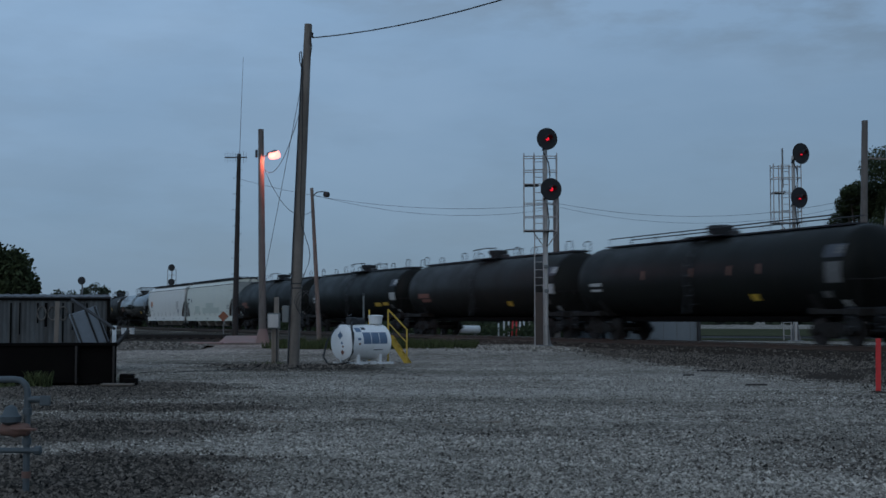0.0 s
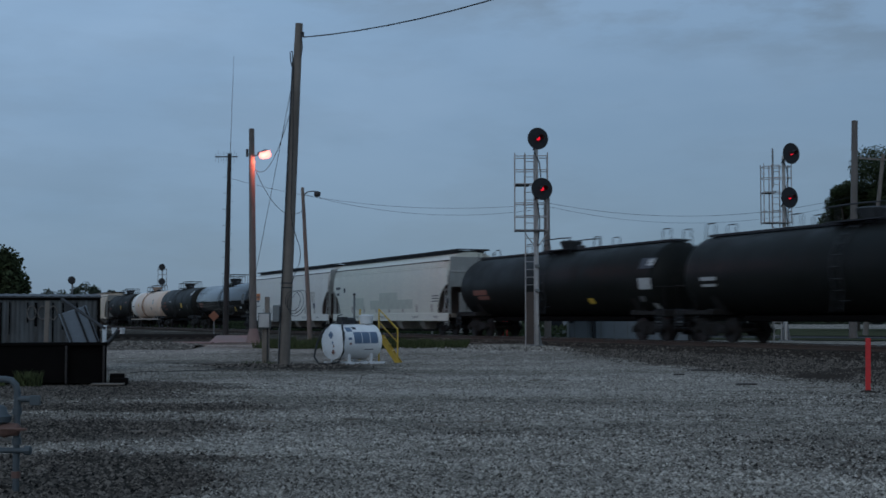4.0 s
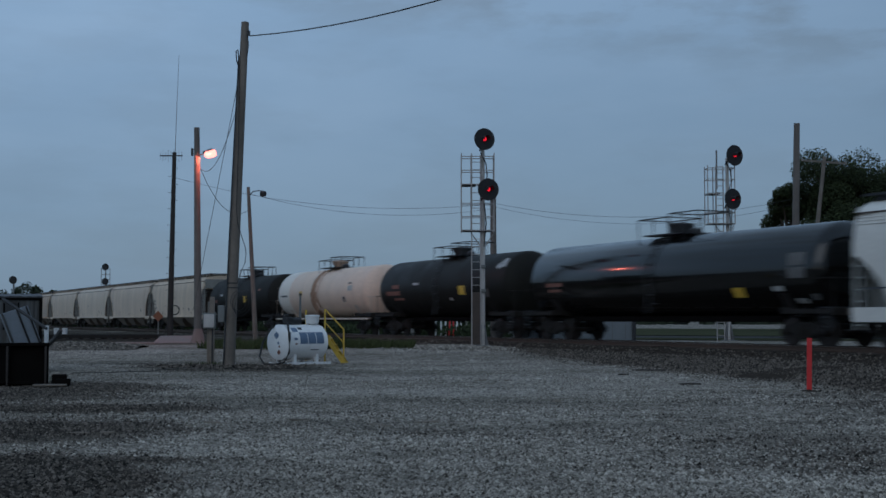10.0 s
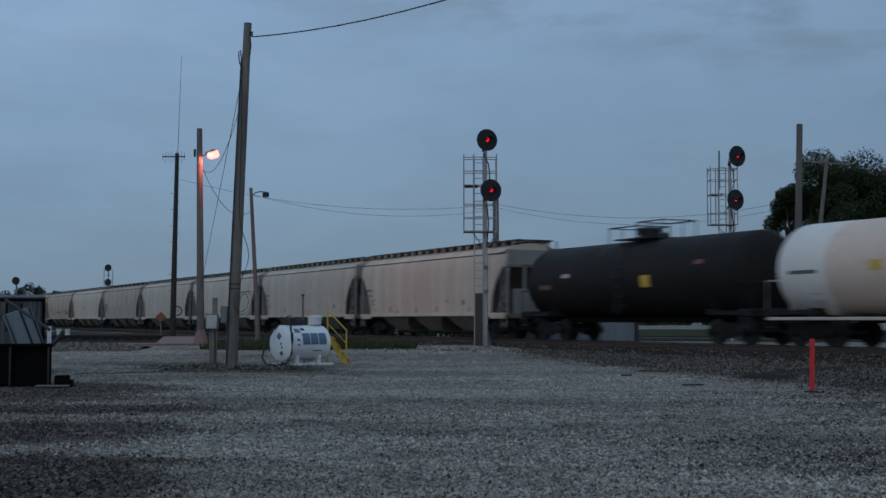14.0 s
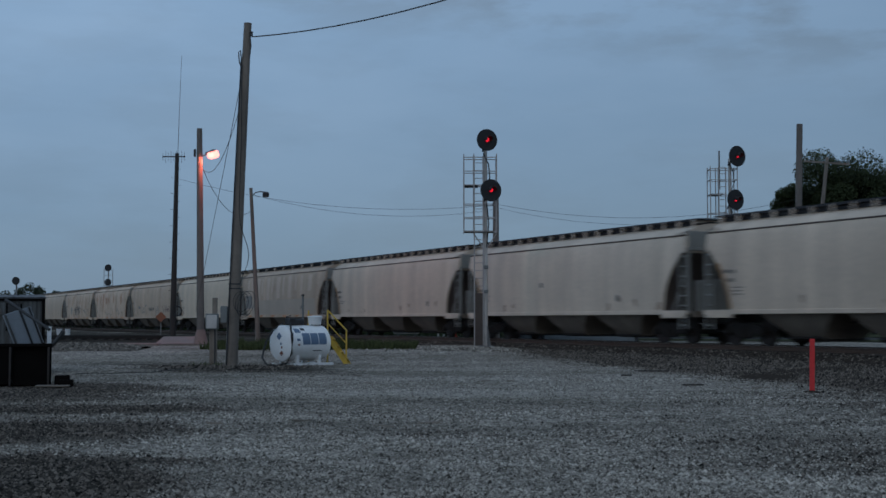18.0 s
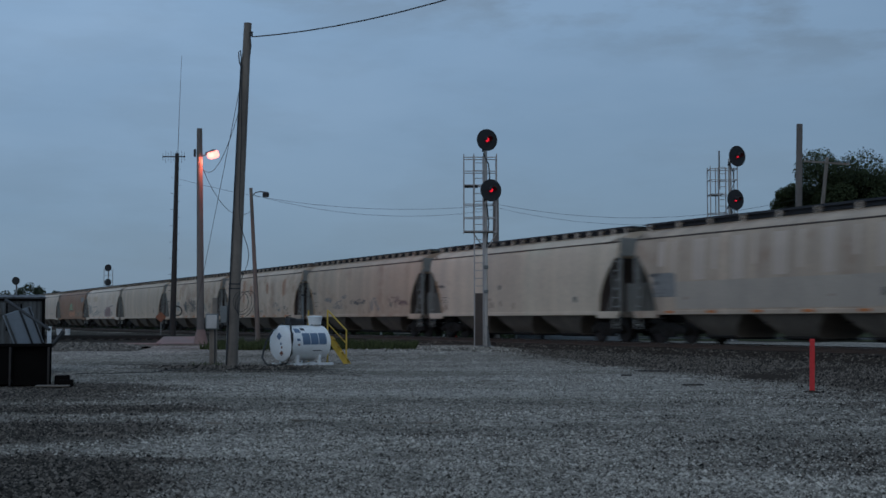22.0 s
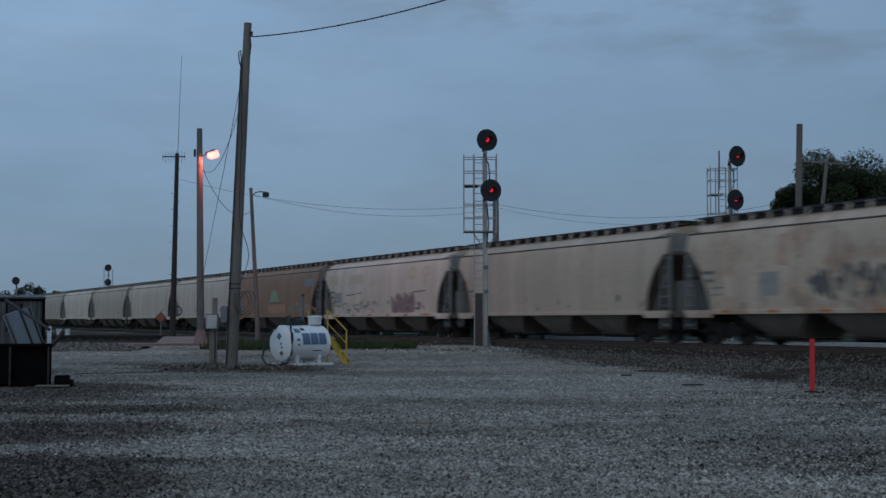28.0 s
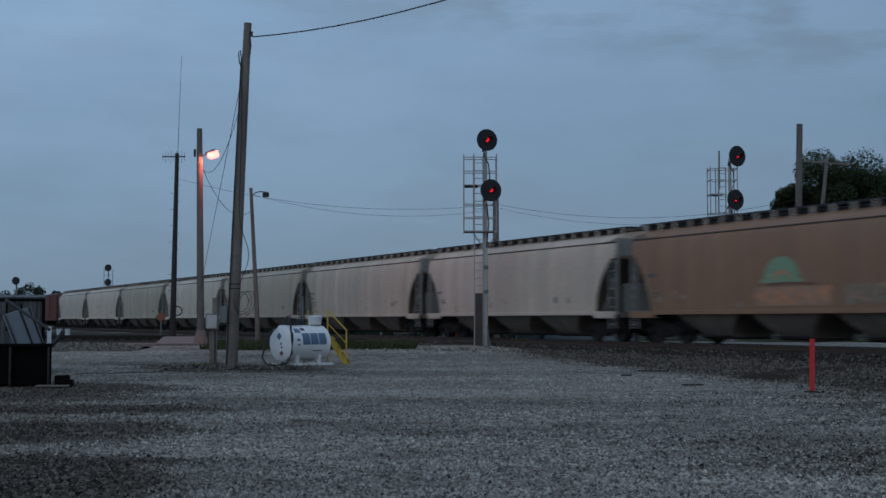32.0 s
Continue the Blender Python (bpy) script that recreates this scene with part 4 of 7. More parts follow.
TANKS_FRONT = (-26.6, -46.9, -66.75, -87.4, -107.3, -128.2)
for i in range(5):
    a, b = TANKS_FRONT[i], TANKS_FRONT[i + 1]
    L = a - b
    car = build_tank_car(L - 0.02, T_BLACK_A if i != 2 else T_BLACK_B, "long" if i == 1 else "hoops")
    tagged(car, "black tank car with a long low handrail on top" if i == 1 else "black tank car with rail hoops and walkway on top", group="freight train")
    h = L / 2
    spec = [(0.845, 3.17, 1.0, 0.44, M_STENCIL, "placard"), (0.872, 3.20, 0.5, 0.28, M_STENCIL_WHITE, "stencil_bar"), (0.843, 2.33, 0.95, 0.46, M_STENCIL_WHITE, "placard"),
            (-0.72, 2.40, 1.0, 0.14, M_STENCIL_WHITE, "stencil_bar"), (-0.72, 2.15, 0.9, 0.10, M_STENCIL_WHITE, "stencil_bar"), (0.80, 1.72, 0.45, 0.22, M_STENCIL_GREY, "placard"), (0.87, 1.42, 0.35, 0.22, M_STENCIL_WHITE, "placard")]
    if i in (2, 4):
        spec[3:5] = [(-0.66, 2.25, 1.6, 0.26, M_STENCIL_FADED, "stencil_bar"), (-0.63, 1.98, 1.3, 0.18, M_STENCIL_FADED, "stencil_bar")]
    if i == 3:
        spec += [(0.56, 1.85, 1.1, 0.24, M_STENCIL_YELLOW, "placard"), (0.70, 1.88, 1.0, 0.20, M_STENCIL_YELLOW, "placard")]
    else:
        spec += [(0.40, 1.68, 0.5, 0.24, M_STENCIL_YELLOW, "placard")]
    if i == 1:
        spec[1:3] = [(0.872, 3.20, 0.5, 0.28, M_STENCIL_GREY, "stencil_bar"), (0.85, 2.45, 0.8, 0.7, M_STENCIL_GREY, "placard")]
        spec += [(x, 2.7, 0.14, 0.35, M_STENCIL_FADED, "stain_mark") for x in (-0.33, 0.02, 0.27, 0.45)]
    placards(car, h, spec)
    train_place(car, a, b)

M_NEW_WHITE = mat("clean_pale_grey_paint", (0.70, 0.66, 0.60), 0.5, var=0.06, scale=0.5, streak=(0.45, 0.43, 0.41), streak_amount=0.3, streak_scale=1.2)
M_NEW_GREY = mat("pale_grey_paint", (0.635, 0.625, 0.535), 0.5, var=0.07, scale=0.5, streak=(0.42, 0.40, 0.38), streak_amount=0.3, streak_scale=1.2)
h1 = recolour(build_hopper(20.3, True, arch="wide"), M_NEW_GREY)
tagged(h1, "long clean pale grey covered hopper with an overpainted patch", group="freight train")
h2 = recolour(build_hopper(21.15, True, arch="wide"), M_NEW_WHITE)
tagged(h2, "long clean white covered hopper with an orange emblem square", group="freight train")
stencils(h1, 10.7, M_STENCIL, lines=((-0.80, 2.95, 0.85, 0.17), (-0.80, 2.55, 0.5, 0.17), (-0.68, 2.8, 0.3, 0.3), (0.74, 2.2, 0.9, 0.05), (0.74, 2.05, 0.9, 0.05), (0.74, 1.9, 0.9, 0.05), (0.9, 1.9, 0.25, 0.25)))
part("overpainted_patch", side_plate(-5.6, -3.6, 1.5, 2.25), M_PATCH, h1, "faded grey overpainted patch")
part("overpainted_patch", side_plate(-2.4, 4.6, 1.5, 2.05), M_PATCH, h1, "faded grey overpainted patch")
part("overpainted_patch", side_plate(-0.8, 2.2, 2.05, 2.5), M_PATCH, h1, "faded grey overpainted patch")
stencils(h2, 10.5, M_STENCIL_ORANGE, lines=((-0.73, 2.71, 1.17, 0.52),), name="emblem")
part("stencil_bar", side_plate(-8.1, -7.25, 2.62, 2.78, 0.011, rows=2), M_STENCIL_FADED, h2)
for car, shift in ((h1, 0.4), (h2, 0.0)):
    for k in range(7):
        x = -6.2 + 2.2 * k + shift
        part("rust_mark", side_stroke([(x, 1.72), (x + 0.02, 1.55), (x, 1.3)], 0.22, hop_y, 0.005), M_PATCH_WORN, car, "faint brown run above the sill")
    for x, w in ((-5.4, 1.0), (-0.6, 1.3), (4.6, 1.0), (7.6, 0.6)):
        for z in (0.98, 1.05):
            part("stencil_bar", box((x + shift, -1.568, z), (w * (0.7 if z < 1 else 1.0), 0.006, 0.028)), M_STENCIL_GREY, car)
stencils(h2, 10.5, M_STENCIL, lines=((-0.73, 2.35, 0.6, 0.14), (-0.72, 1.95, 1.0, 0.05), (-0.86, 1.82, 1.0, 0.05), (0.66, 1.85, 0.42, 0.36)))
stencils(h2, 10.5, M_PATCH_WORN, lines=[(0.62, 2.82 - 0.1 * k, 1.1 + 0.15 * (k % 2), 0.05) for k in range(8)])
BIG_HOPPERS = (-128.2, -148.55, -169.75)
train_place(h1, *BIG_HOPPERS[0:2])
train_place(h2, *BIG_HOPPERS[1:3])

TANKS_MID = (-169.75, -190.15, -207.2, -224.4, -241.25)
e_car = tagged(build_tank_car(20.4, T_GLOSS, "platform", rail_up=0.70), "glossy black tank car with a platform railing on top", group="freight train")
placards(e_car, 10.3, [(0.50, 1.80, 0.6, 0.34, M_STENCIL_YELLOW, "placard"), (-0.68, 2.35, 1.3, 0.16, M_STENCIL_FADED, "stencil_bar"), (-0.68, 2.1, 1.0, 0.12, M_STENCIL_FADED, "stencil_bar"),
                       (0.80, 2.85, 0.8, 0.42, M_STENCIL_GREY, "placard"), (0.80, 2.40, 0.8, 0.36, M_STENCIL_GREY, "placard"), (0.70, 1.90, 0.5, 0.16, M_STENCIL_WHITE, "placard"), (0.86, 1.60, 0.3, 0.2, M_STENCIL_GREY, "placard"), (0.79, 1.48, 0.5, 0.16, M_STENCIL_WHITE, "placard")])
train_place(e_car, *TANKS_MID[0:2])
f_car = tagged(build_tank_car(16.8, T_BLACK_B, "platform"), "black tank car with a yellow placard and faded lettering", group="freight train")
placards(f_car, 8.1, [(0.36, 2.32, 0.66, 0.44, M_STENCIL_YELLOW, "placard"), (-0.62, 2.65, 0.9, 0.2, M_STENCIL_FADED, "stencil_bar"), (-0.66, 2.3, 1.8, 0.22, M_STENCIL_FADED, "stencil_bar"), (-0.58, 1.98, 1.3, 0.12, M_STENCIL_FADED, "stencil_bar"),
                      (-0.30, 2.75, 0.7, 0.12, M_STENCIL_WHITE, "stencil_bar"), (0.68, 2.15, 0.3, 0.4, M_STENCIL_GREY, "placard"), (0.20, 1.9, 0.3, 0.12, M_STENCIL_WHITE, "placard")])
for pts in (((6.2, 3.35), (6.6, 3.6), (7.0, 3.5)), ((6.35, 3.3), (6.75, 3.42), (7.05, 3.4)), ((6.5, 3.68), (6.95, 3.62))):
    part("head_mark", side_stroke(pts, 0.16, tank_y, 0.012), M_STENCIL_WHITE, f_car, "white splash near the tank head")
train_place(f_car, *TANKS_MID[1:3])
g_car = tagged(build_tank_car(17.4, T_CREAM, "platform", T_CREAM_FRAME, T_RUSTY_TOP, True), "rust-stained cream tank car with a white end and rusty centre belt", group="freight train")
placards(g_car, 8.5, [(-0.36, 2.55, 0.5, 0.34, M_STENCIL_YELLOW, "placard"), (-0.74, 2.42, 1.3, 0.20, M_STENCIL_GREY, "stencil_bar"), (-0.72, 2.12, 1.1, 0.05, M_STENCIL_GREY, "stencil_bar"), (0.64, 2.75, 0.7, 0.3, M_STENCIL_WHITE, "stencil_bar"), (0.62, 3.05, 0.5, 0.1, M_STENCIL, "stencil_bar"), (0.52, 2.1, 0.35, 0.3, M_STENCIL, "stencil_bar")])
part("centre_belt", Mesh().lathe([(-0.55, TANK_R - 0.01), (-0.5, TANK_R + 0.012), (0.1, TANK_R + 0.012), (0.15, TANK_R - 0.01)], 48, "x", (-0.6, 0, TANK_Z)), T_RUST_BELT, g_car, "rust-brown band of spilled cargo")
T_WHITE_BAND = mat("white_end_repaint", (0.80, 0.72, 0.64), 0.6, var=0.08, streak=(0.6, 0.48, 0.38), streak_amount=0.4)
end = [(-7.986 + 0.62 * (1 - math.cos(math.pi / 16 * i)), 0.02 + (TANK_R - 0.012) * math.sin(math.pi / 16 * i)) for i in range(9)]
part("white_band", Mesh().lathe(end + [(-5.3, TANK_R + 0.008), (-5.25, TANK_R - 0.01)], 48, "x", (0, 0, TANK_Z)), T_WHITE_BAND, g_car, "white repainted tank end")
r = random.Random(44)
for k in range(14):
    x = -0.9 + r.uniform(-0.5, 0.9)
    z = TANK_Z + r.uniform(-0.9, 0.6)
    part("rust_mark", side_stroke([(x, z), (x + r.uniform(-0.05, 0.05), z - r.uniform(0.2, 0.5)), (x, max(1.25, z - r.uniform(0.5, 0.8)))], r.uniform(0.08, 0.22), tank_y, 0.014), T_RUST_BELT, g_car, "brown rust run at the centre")
train_place(g_car, *TANKS_MID[2:4])
k_car = tagged(build_tank_car(16.8, T_DUSTY, "platform"), "dusty black tank car with a small yellow placard", group="freight train")
placards(k_car, 9.45, [(0.20, 2.38, 0.62, 0.46, M_STENCIL_YELLOW, "placard"), (-0.42, 2.75, 0.6, 0.16, M_STENCIL_WHITE, "stencil_bar"), (0.55, 3.0, 0.5, 0.16, M_STENCIL_FADED, "stencil_bar"), (-0.6, 2.3, 1.0, 0.2, M_STENCIL_FADED, "stencil_bar")])
train_place(k_car, *TANKS_MID[3:5])

# nineteen grain hoppers, each with its own weathering: base colour, rust share, rust colour, streak share, label
HOPPERS = (
    ((0.636, 0.501, 0.397), 0.10, 0.35, "pale grey covered hopper with light streaks"),
    ((0.612, 0.487, 0.397), 0.10, 0.35, "pale pinkish-grey covered hopper"),
    ((0.636, 0.520, 0.432), 0.15, 0.45, "dusty grey covered hopper with dirt streaks"),
    ((0.612, 0.492, 0.402), 0.30, 0.40, "pale grey covered hopper with dirty sides"),
    ((0.525, 0.390, 0.301), 0.42, 0.75, "brownish-grey covered hopper with broad dirt streaks"),
    ((0.648, 0.512, 0.402), 0.28, 0.35, "pale grey covered hopper with dark stencil bars"),
    ((0.550, 0.405, 0.305), 0.50, 0.55, "tan-grey covered hopper with dirt low on its side"),
    ((0.661, 0.492, 0.376), 0.64, 0.60, "pale covered hopper with orange rust patches"),
    ((0.612, 0.460, 0.350), 0.66, 0.55, "rust-streaked pale covered hopper with dark graffiti"),
    ((0.550, 0.419, 0.324), 0.34, 0.40, "plain tan-grey covered hopper"),
    ((0.686, 0.542, 0.446), 0.36, 0.35, "pale covered hopper with maroon graffiti"),
    ((0.317, 0.169, 0.101), 0.74, 0.60, "rust-brown covered hopper with green and orange graffiti"),
    ((0.625, 0.487, 0.397), 0.12, 0.30, "pale pinkish covered hopper"),
    ((0.612, 0.481, 0.385), 0.20, 0.60, "pale grey covered hopper with vertical streaks"),
    ((0.514, 0.405, 0.320), 0.30, 0.45, "grey covered hopper with dull dirt"),
    ((0.673, 0.553, 0.455), 0.10, 0.30, "clean pale covered hopper"),
    ((0.489, 0.399, 0.311), 0.38, 0.50, "dull olive-grey covered hopper with dirty sides"),
    ((0.648, 0.522, 0.428), 0.15, 0.30, "pale grey covered hopper with faint stains"),
    ((0.600, 0.500, 0.420), 0.20, 0.40, "dull pale covered hopper coupled to the boxcars"),
)
hop_plain = build_hopper(18.55)
HOP_START, HOP_PITCH = -241.57, 18.573
grain = [hop_plain] + [copy_thing(hop_plain, pose(0, 0, 0)) for _ in HOPPERS[1:]]
for i, (car, (base, rust, streak, label)) in enumerate(zip(grain, HOPPERS)):
    base = (base[0], base[1], base[2] * 0.95)
    paint = mat("hopper_paint", base, 0.62, var=0.14, scale=0.45 + 0.07 * (i % 4), stain=(0.30, 0.15, 0.085) if rust > 0.2 else (0.30, 0.26, 0.22),
                stain_amount=rust, stain_scale=0.5 + 0.1 * (i % 3), streak=tuple(c * 0.62 for c in base), streak_amount=streak, streak_scale=0.9 + 0.15 * (i % 3), bands=0.09 + 0.19 * streak)
    recolour(car, paint)
    tagged(car, label, group="freight train")
    r = random.Random(70 + i)
    marks = []
    for fx, z, w, h, n in ((-0.79, 2.58, 0.72, 0.15, 4), (-0.78, 2.28, 0.46, 0.14, 3), (-0.74, 2.02, 0.7, 0.05, 5), (-0.75, 1.90, 0.6, 0.05, 4), (-0.74, 1.78, 0.55, 0.05, 4)):
        if r.random() < 0.2:
            continue
        cell = w / n
        for q in range(n):
            marks.append((fx + (cell * (q + 0.5) - w / 2) / 9.27, z + r.uniform(-0.01, 0.01), cell * r.uniform(0.6, 0.85), h * r.uniform(0.75, 1.0)))
    marks += [(r.uniform(0.45, 0.6), 1.75, 0.22, 0.24)]
    if i % 3 == 2:
        marks += [(r.uniform(-0.5, 0.2), 2.4, 0.22, 0.2)]
    stencils(car, 9.27, M_STENCIL_GREY, lines=marks)
    if i % 4:
        # an ochre strip follows the rear arch of most cars
        rim = [(-9.275 + d, hop_floor(-9.275 + d, 9.275) + 0.10) for d in (2.0, 1.9, 1.75, 1.55, 1.35)]
        part("rust_edge", side_stroke(rim, 0.16, hop_y, 0.006), M_ARCH_OCHRE, car, "ochre strip along the edge of the end arch")
    for q in range(7):
        x, z = r.uniform(-7.2, 7.2), 1.28 + 0.5 * r.random() ** 2
        part("rust_mark", side_stroke([(x, z + r.uniform(0.1, 0.3)), (x + r.uniform(-0.03, 0.03), z + 0.05), (x, z)], r.uniform(0.08, 0.3), hop_y, 0.005), M_DIRT_MARK, car, "small brown rust run")
    a = HOP_START - HOP_PITCH * i
    train_place(car, a, a - HOP_PITCH)


def scribble(car, x0, x1, z0, z1, n, material, width, seed, name="graffiti", reach=0.75):
    """Sprayed scrawl of jagged strokes that reads as no letter."""
    r = random.Random(seed)
    for k in range(n * 2):
        cx = x0 + (x1 - x0) * (k + 0.5) / (n * 2)
        w, h = (x1 - x0) / n * reach, z1 - z0
        x, z = cx - w * r.uniform(0.1, 0.5), z0 + h * r.random()
        pts = [(x, z)]
        for j in range(r.randrange(3, 6)):
            x += w * r.uniform(0.05, 0.35)
            z = min(z1, max(z0, z + h * r.uniform(-0.6, 0.6)))
            pts.append((x, z))
        part(name, side_stroke(pts, width * r.uniform(0.6, 1.5), hop_y, 0.008 + 0.0008 * k), material, car)


scribble(grain[8], -2.2, 1.6, 1.6, 2.6, 6, M_GRAF_DARK, 0.16, 3)
part("overpainted_patch", side_plate(-4.6, -3.5, 1.7, 2.5), M_PATCH_WORN, grain[8], "grey overpainted square")
scribble(grain[8], 3.4, 6.4, 1.5, 2.2, 3, M_GRAF_SOFT, 0.08, 5)
for x, w, z0, z1 in ((-3.4, 0.8, 2.7, 3.75), (-2.5, 0.4, 2.9, 3.7), (-6.4, 0.5, 2.6, 3.5), (1.6, 0.9, 2.9, 3.75), (2.8, 0.6, 2.6, 3.7), (5.6, 0.8, 2.7, 3.6)):
    part("rust_streak", side_stroke([(x, z1), (x + 0.05, z1 - 0.4), (x - 0.03, z0)], w * 0.8, hop_y, 0.006), M_RUST_FAINT, grain[8], "orange rust streak")
scribble(grain[10], 1.7, 4.7, 1.36, 2.25, 8, M_GRAF_RED, 0.26, 8)
block = Mesh()
cols = []
for k in range(13):
    x = 1.65 + 0.25 * k
    top = 2.02 + 0.22 * math.sin(2.1 * k) + 0.08 * math.sin(5.3 * k)
    foot = 1.32 + 0.06 * math.sin(3.7 * k)
    cols.append([(x, -(hop_y(z) + lf), z) for lf, zs in ((0.005, (foot, (foot + top) / 2, top)), (0.001, (top, (foot + top) / 2, foot))) for z in zs])
part("graffiti", block.rings(cols), M_GRAF_RED, grain[10], "solid faded maroon sprayed block")
part("overpainted_patch", side_plate(-7.0, -5.75, 1.92, 2.55), M_PATCH_WORN, grain[10], "grey overpainted square")
for x0, x1, z in ((-5.0, -3.7, 2.36), (-3.4, -2.6, 2.42), (4.4, 6.1, 2.38)):
    part("graffiti", side_stroke([(x0, z), ((x0 + x1) / 2, z + 0.03), (x1, z + 0.06)], 0.06, hop_y, 0.008), M_GRAF_DARK, grain[10], "thin dark sprayed dash")
for x0, x1, z0, z1 in ((-8.0, -6.5, 3.0, 3.6), (-4.6, -2.5, 3.0, 3.55)):
    part("overpainted_patch", side_plate(x0, x1, z0, z1, rows=4), M_GRAF_TAN, grain[10], "washed tan patch")
for x, z, rr in ((4.3, 3.38, 0.42), (6.1, 3.42, 0.40), (6.0, 2.86, 0.22)):
    ring = [(x + rr * math.cos(radians(w)), z + 0.6 * rr * math.sin(radians(w))) for w in range(0, 361, 30)]
    part("graffiti", side_stroke(ring, 0.22, hop_y, 0.007), M_GRAF_TAN, grain[10], "washed tan ring")
scribble(grain[10], -6.6, -0.5, 1.5, 2.0, 5, M_GRAF_SOFT, 0.09, 9)
scribble(grain[10], 4.6, 6.0, 1.5, 1.8, 2, M_GRAF_DARK, 0.07, 10)
scribble(grain[11], -1.3, 2.5, 1.45, 1.9, 4, M_GRAF_ORANGE, 0.13, 12)
dome = Mesh()
rows = []
for k in range(11):
    z = 2.12 + 0.86 * k / 10
    w = (1.02 if k < 2 else 0.86) * math.sqrt(max(0.02, 1 - (k / 10.2) ** 2.4)) + 0.05 * math.sin(2.7 * k)
    y = -(hop_y(z) + 0.010)
    rows.append([(0.1 - w, y, z), (0.1 + w, y, z), (0.1 + w, y + 0.004, z), (0.1 - w, y + 0.004, z)])
part("graffiti", dome.rings(rows), M_GRAF_GREEN, grain[11], "green spray-painted dome")
part("graffiti", side_stroke([(-0.3, 2.2), (-0.2, 2.4), (0.15, 2.5), (0.45, 2.38), (0.5, 2.2)], 0.12, hop_y, 0.014), M_GRAF_ORANGE, grain[11])
part("graffiti", side_plate(-1.2, 2.4, 1.36, 1.98, 0.004, rows=6), M_GRAF_PEACH, grain[11], "washed orange block under the dome")
for x in (-0.1, 2.05):
    part("graffiti", side_stroke([(x - 0.06, 1.88), (x + 0.06, 1.72), (x, 1.52)], 0.34, hop_y, 0.010), M_GRAF_ORANGE, grain[11], "bright orange sprayed spot")
part("graffiti", side_stroke([(-0.6, 2.07), (0.3, 2.11), (1.7, 2.05)], 0.07, hop_y, 0.012), M_STENCIL_FADED, grain[11], "dark brown sprayed line")
scribble(grain[11], 2.9, 8.0, 1.5, 2.0, 4, M_GRAF_PEACH, 0.10, 14)
part("overpainted_patch", side_plate(3.0, 7.4, 1.4, 2.0, 0.004), M_PATCH_OLIVE, grain[11], "faded olive band")
part("overpainted_patch", side_plate(6.2, 7.9, 3.05, 3.6), M_GRAF_SOFT, grain[11], "dark faded panel")
part("overpainted_patch", side_plate(-6.0, 7.0, 1.3, 2.3), M_PATCH_TAN, grain[4], "broad grey overpainted band")
for x0, x1, z0, z1, n, paint, seed in ((-5.4, -4.2, 1.85, 2.2, 2, M_GRAF_SOFT, 21), (-3.9, -2.4, 1.6, 2.1, 3, M_GRAF_SOFT, 22), (-2.5, -1.8, 2.18, 2.32, 1, M_GRAF_SOFT, 25),
                                       (-1.0, 1.2, 1.82, 2.08, 3, M_GRAF_DARK, 26), (2.0, 3.2, 1.45, 2.15, 2, M_GRAF_SOFT, 27), (4.6, 7.0, 1.75, 2.15, 3, M_GRAF_MAROON, 23)):
    scribble(grain[6], x0, x1, z0, z1, n, paint, 0.13, seed, reach=0.6)
scribble(grain[7], -2.8, 0.6, 1.5, 1.9, 4, M_GRAF_SOFT, 0.045, 22)
scribble(grain[7], 3.2, 4.8, 1.5, 2.1, 2, M_GRAF_SOFT, 0.06, 24)
for x, w, z0, z1 in ((-6.6, 0.35, 2.4, 3.4), (-4.7, 0.5, 2.5, 3.7), (-3.6, 0.7, 2.2, 3.8), (-1.9, 0.5, 2.7, 3.4), (-0.5, 0.4, 2.7, 3.3), (1.8, 0.6, 2.8, 3.5), (5.4, 0.7, 2.6, 3.6)):
    pts = [(x + 0.05 * math.sin(3.1 * j + x), z1 + (z0 - z1) * j / 5) for j in range(6)]
    part("rust_streak", side_stroke(pts, w * 0.75, hop_y, 0.006), M_RUST_STREAK, grain[7], "orange rust streak")
for car in (grain[4], grain[7], grain[8], grain[10]):
    for k in range(6):
        x = -6.4 + 2.5 * k
        part("reflector", box((x, -1.57, 1.19), (0.5 if k < 5 else 1.0, 0.01, 0.09)), M_STENCIL_ORANGE, car)

# the streaked car has wider-set roof brackets, pale washed strips and a square patch
for k, c in enumerate(children_named(grain[4], "walkway_bracket")):
    if k % 2:
        bpy.data.objects.remove(c)
M_WASHED = mat("washed_pale_strip", (0.60, 0.475, 0.385), 0.7, var=0.14, scale=1.2, streak=(0.5, 0.37, 0.29), streak_amount=0.85, streak_scale=2.5)
for x, w, z0 in ((-6.9, 0.4, 2.9), (-6.1, 0.2, 2.6), (-4.6, 0.7, 2.35), (-3.7, 0.25, 2.7), (-2.4, 0.6, 2.32), (-1.5, 0.2, 2.8), (-0.2, 0.7, 2.4), (0.8, 0.25, 2.6), (2.1, 0.55, 2.4), (3.3, 0.2, 2.9), (4.4, 0.4, 2.5), (6.0, 0.6, 2.8)):
    part("washed_strip", side_plate(x - w / 2, x + w / 2, max(z0, 2.32), 3.84, 0.006, rows=16), M_WASHED, grain[4], "pale washed strip")
part("overpainted_patch", side_plate(-7.4, -6.0, 1.75, 2.65), M_GRAF_SOFT, grain[4], "grey overpainted square")

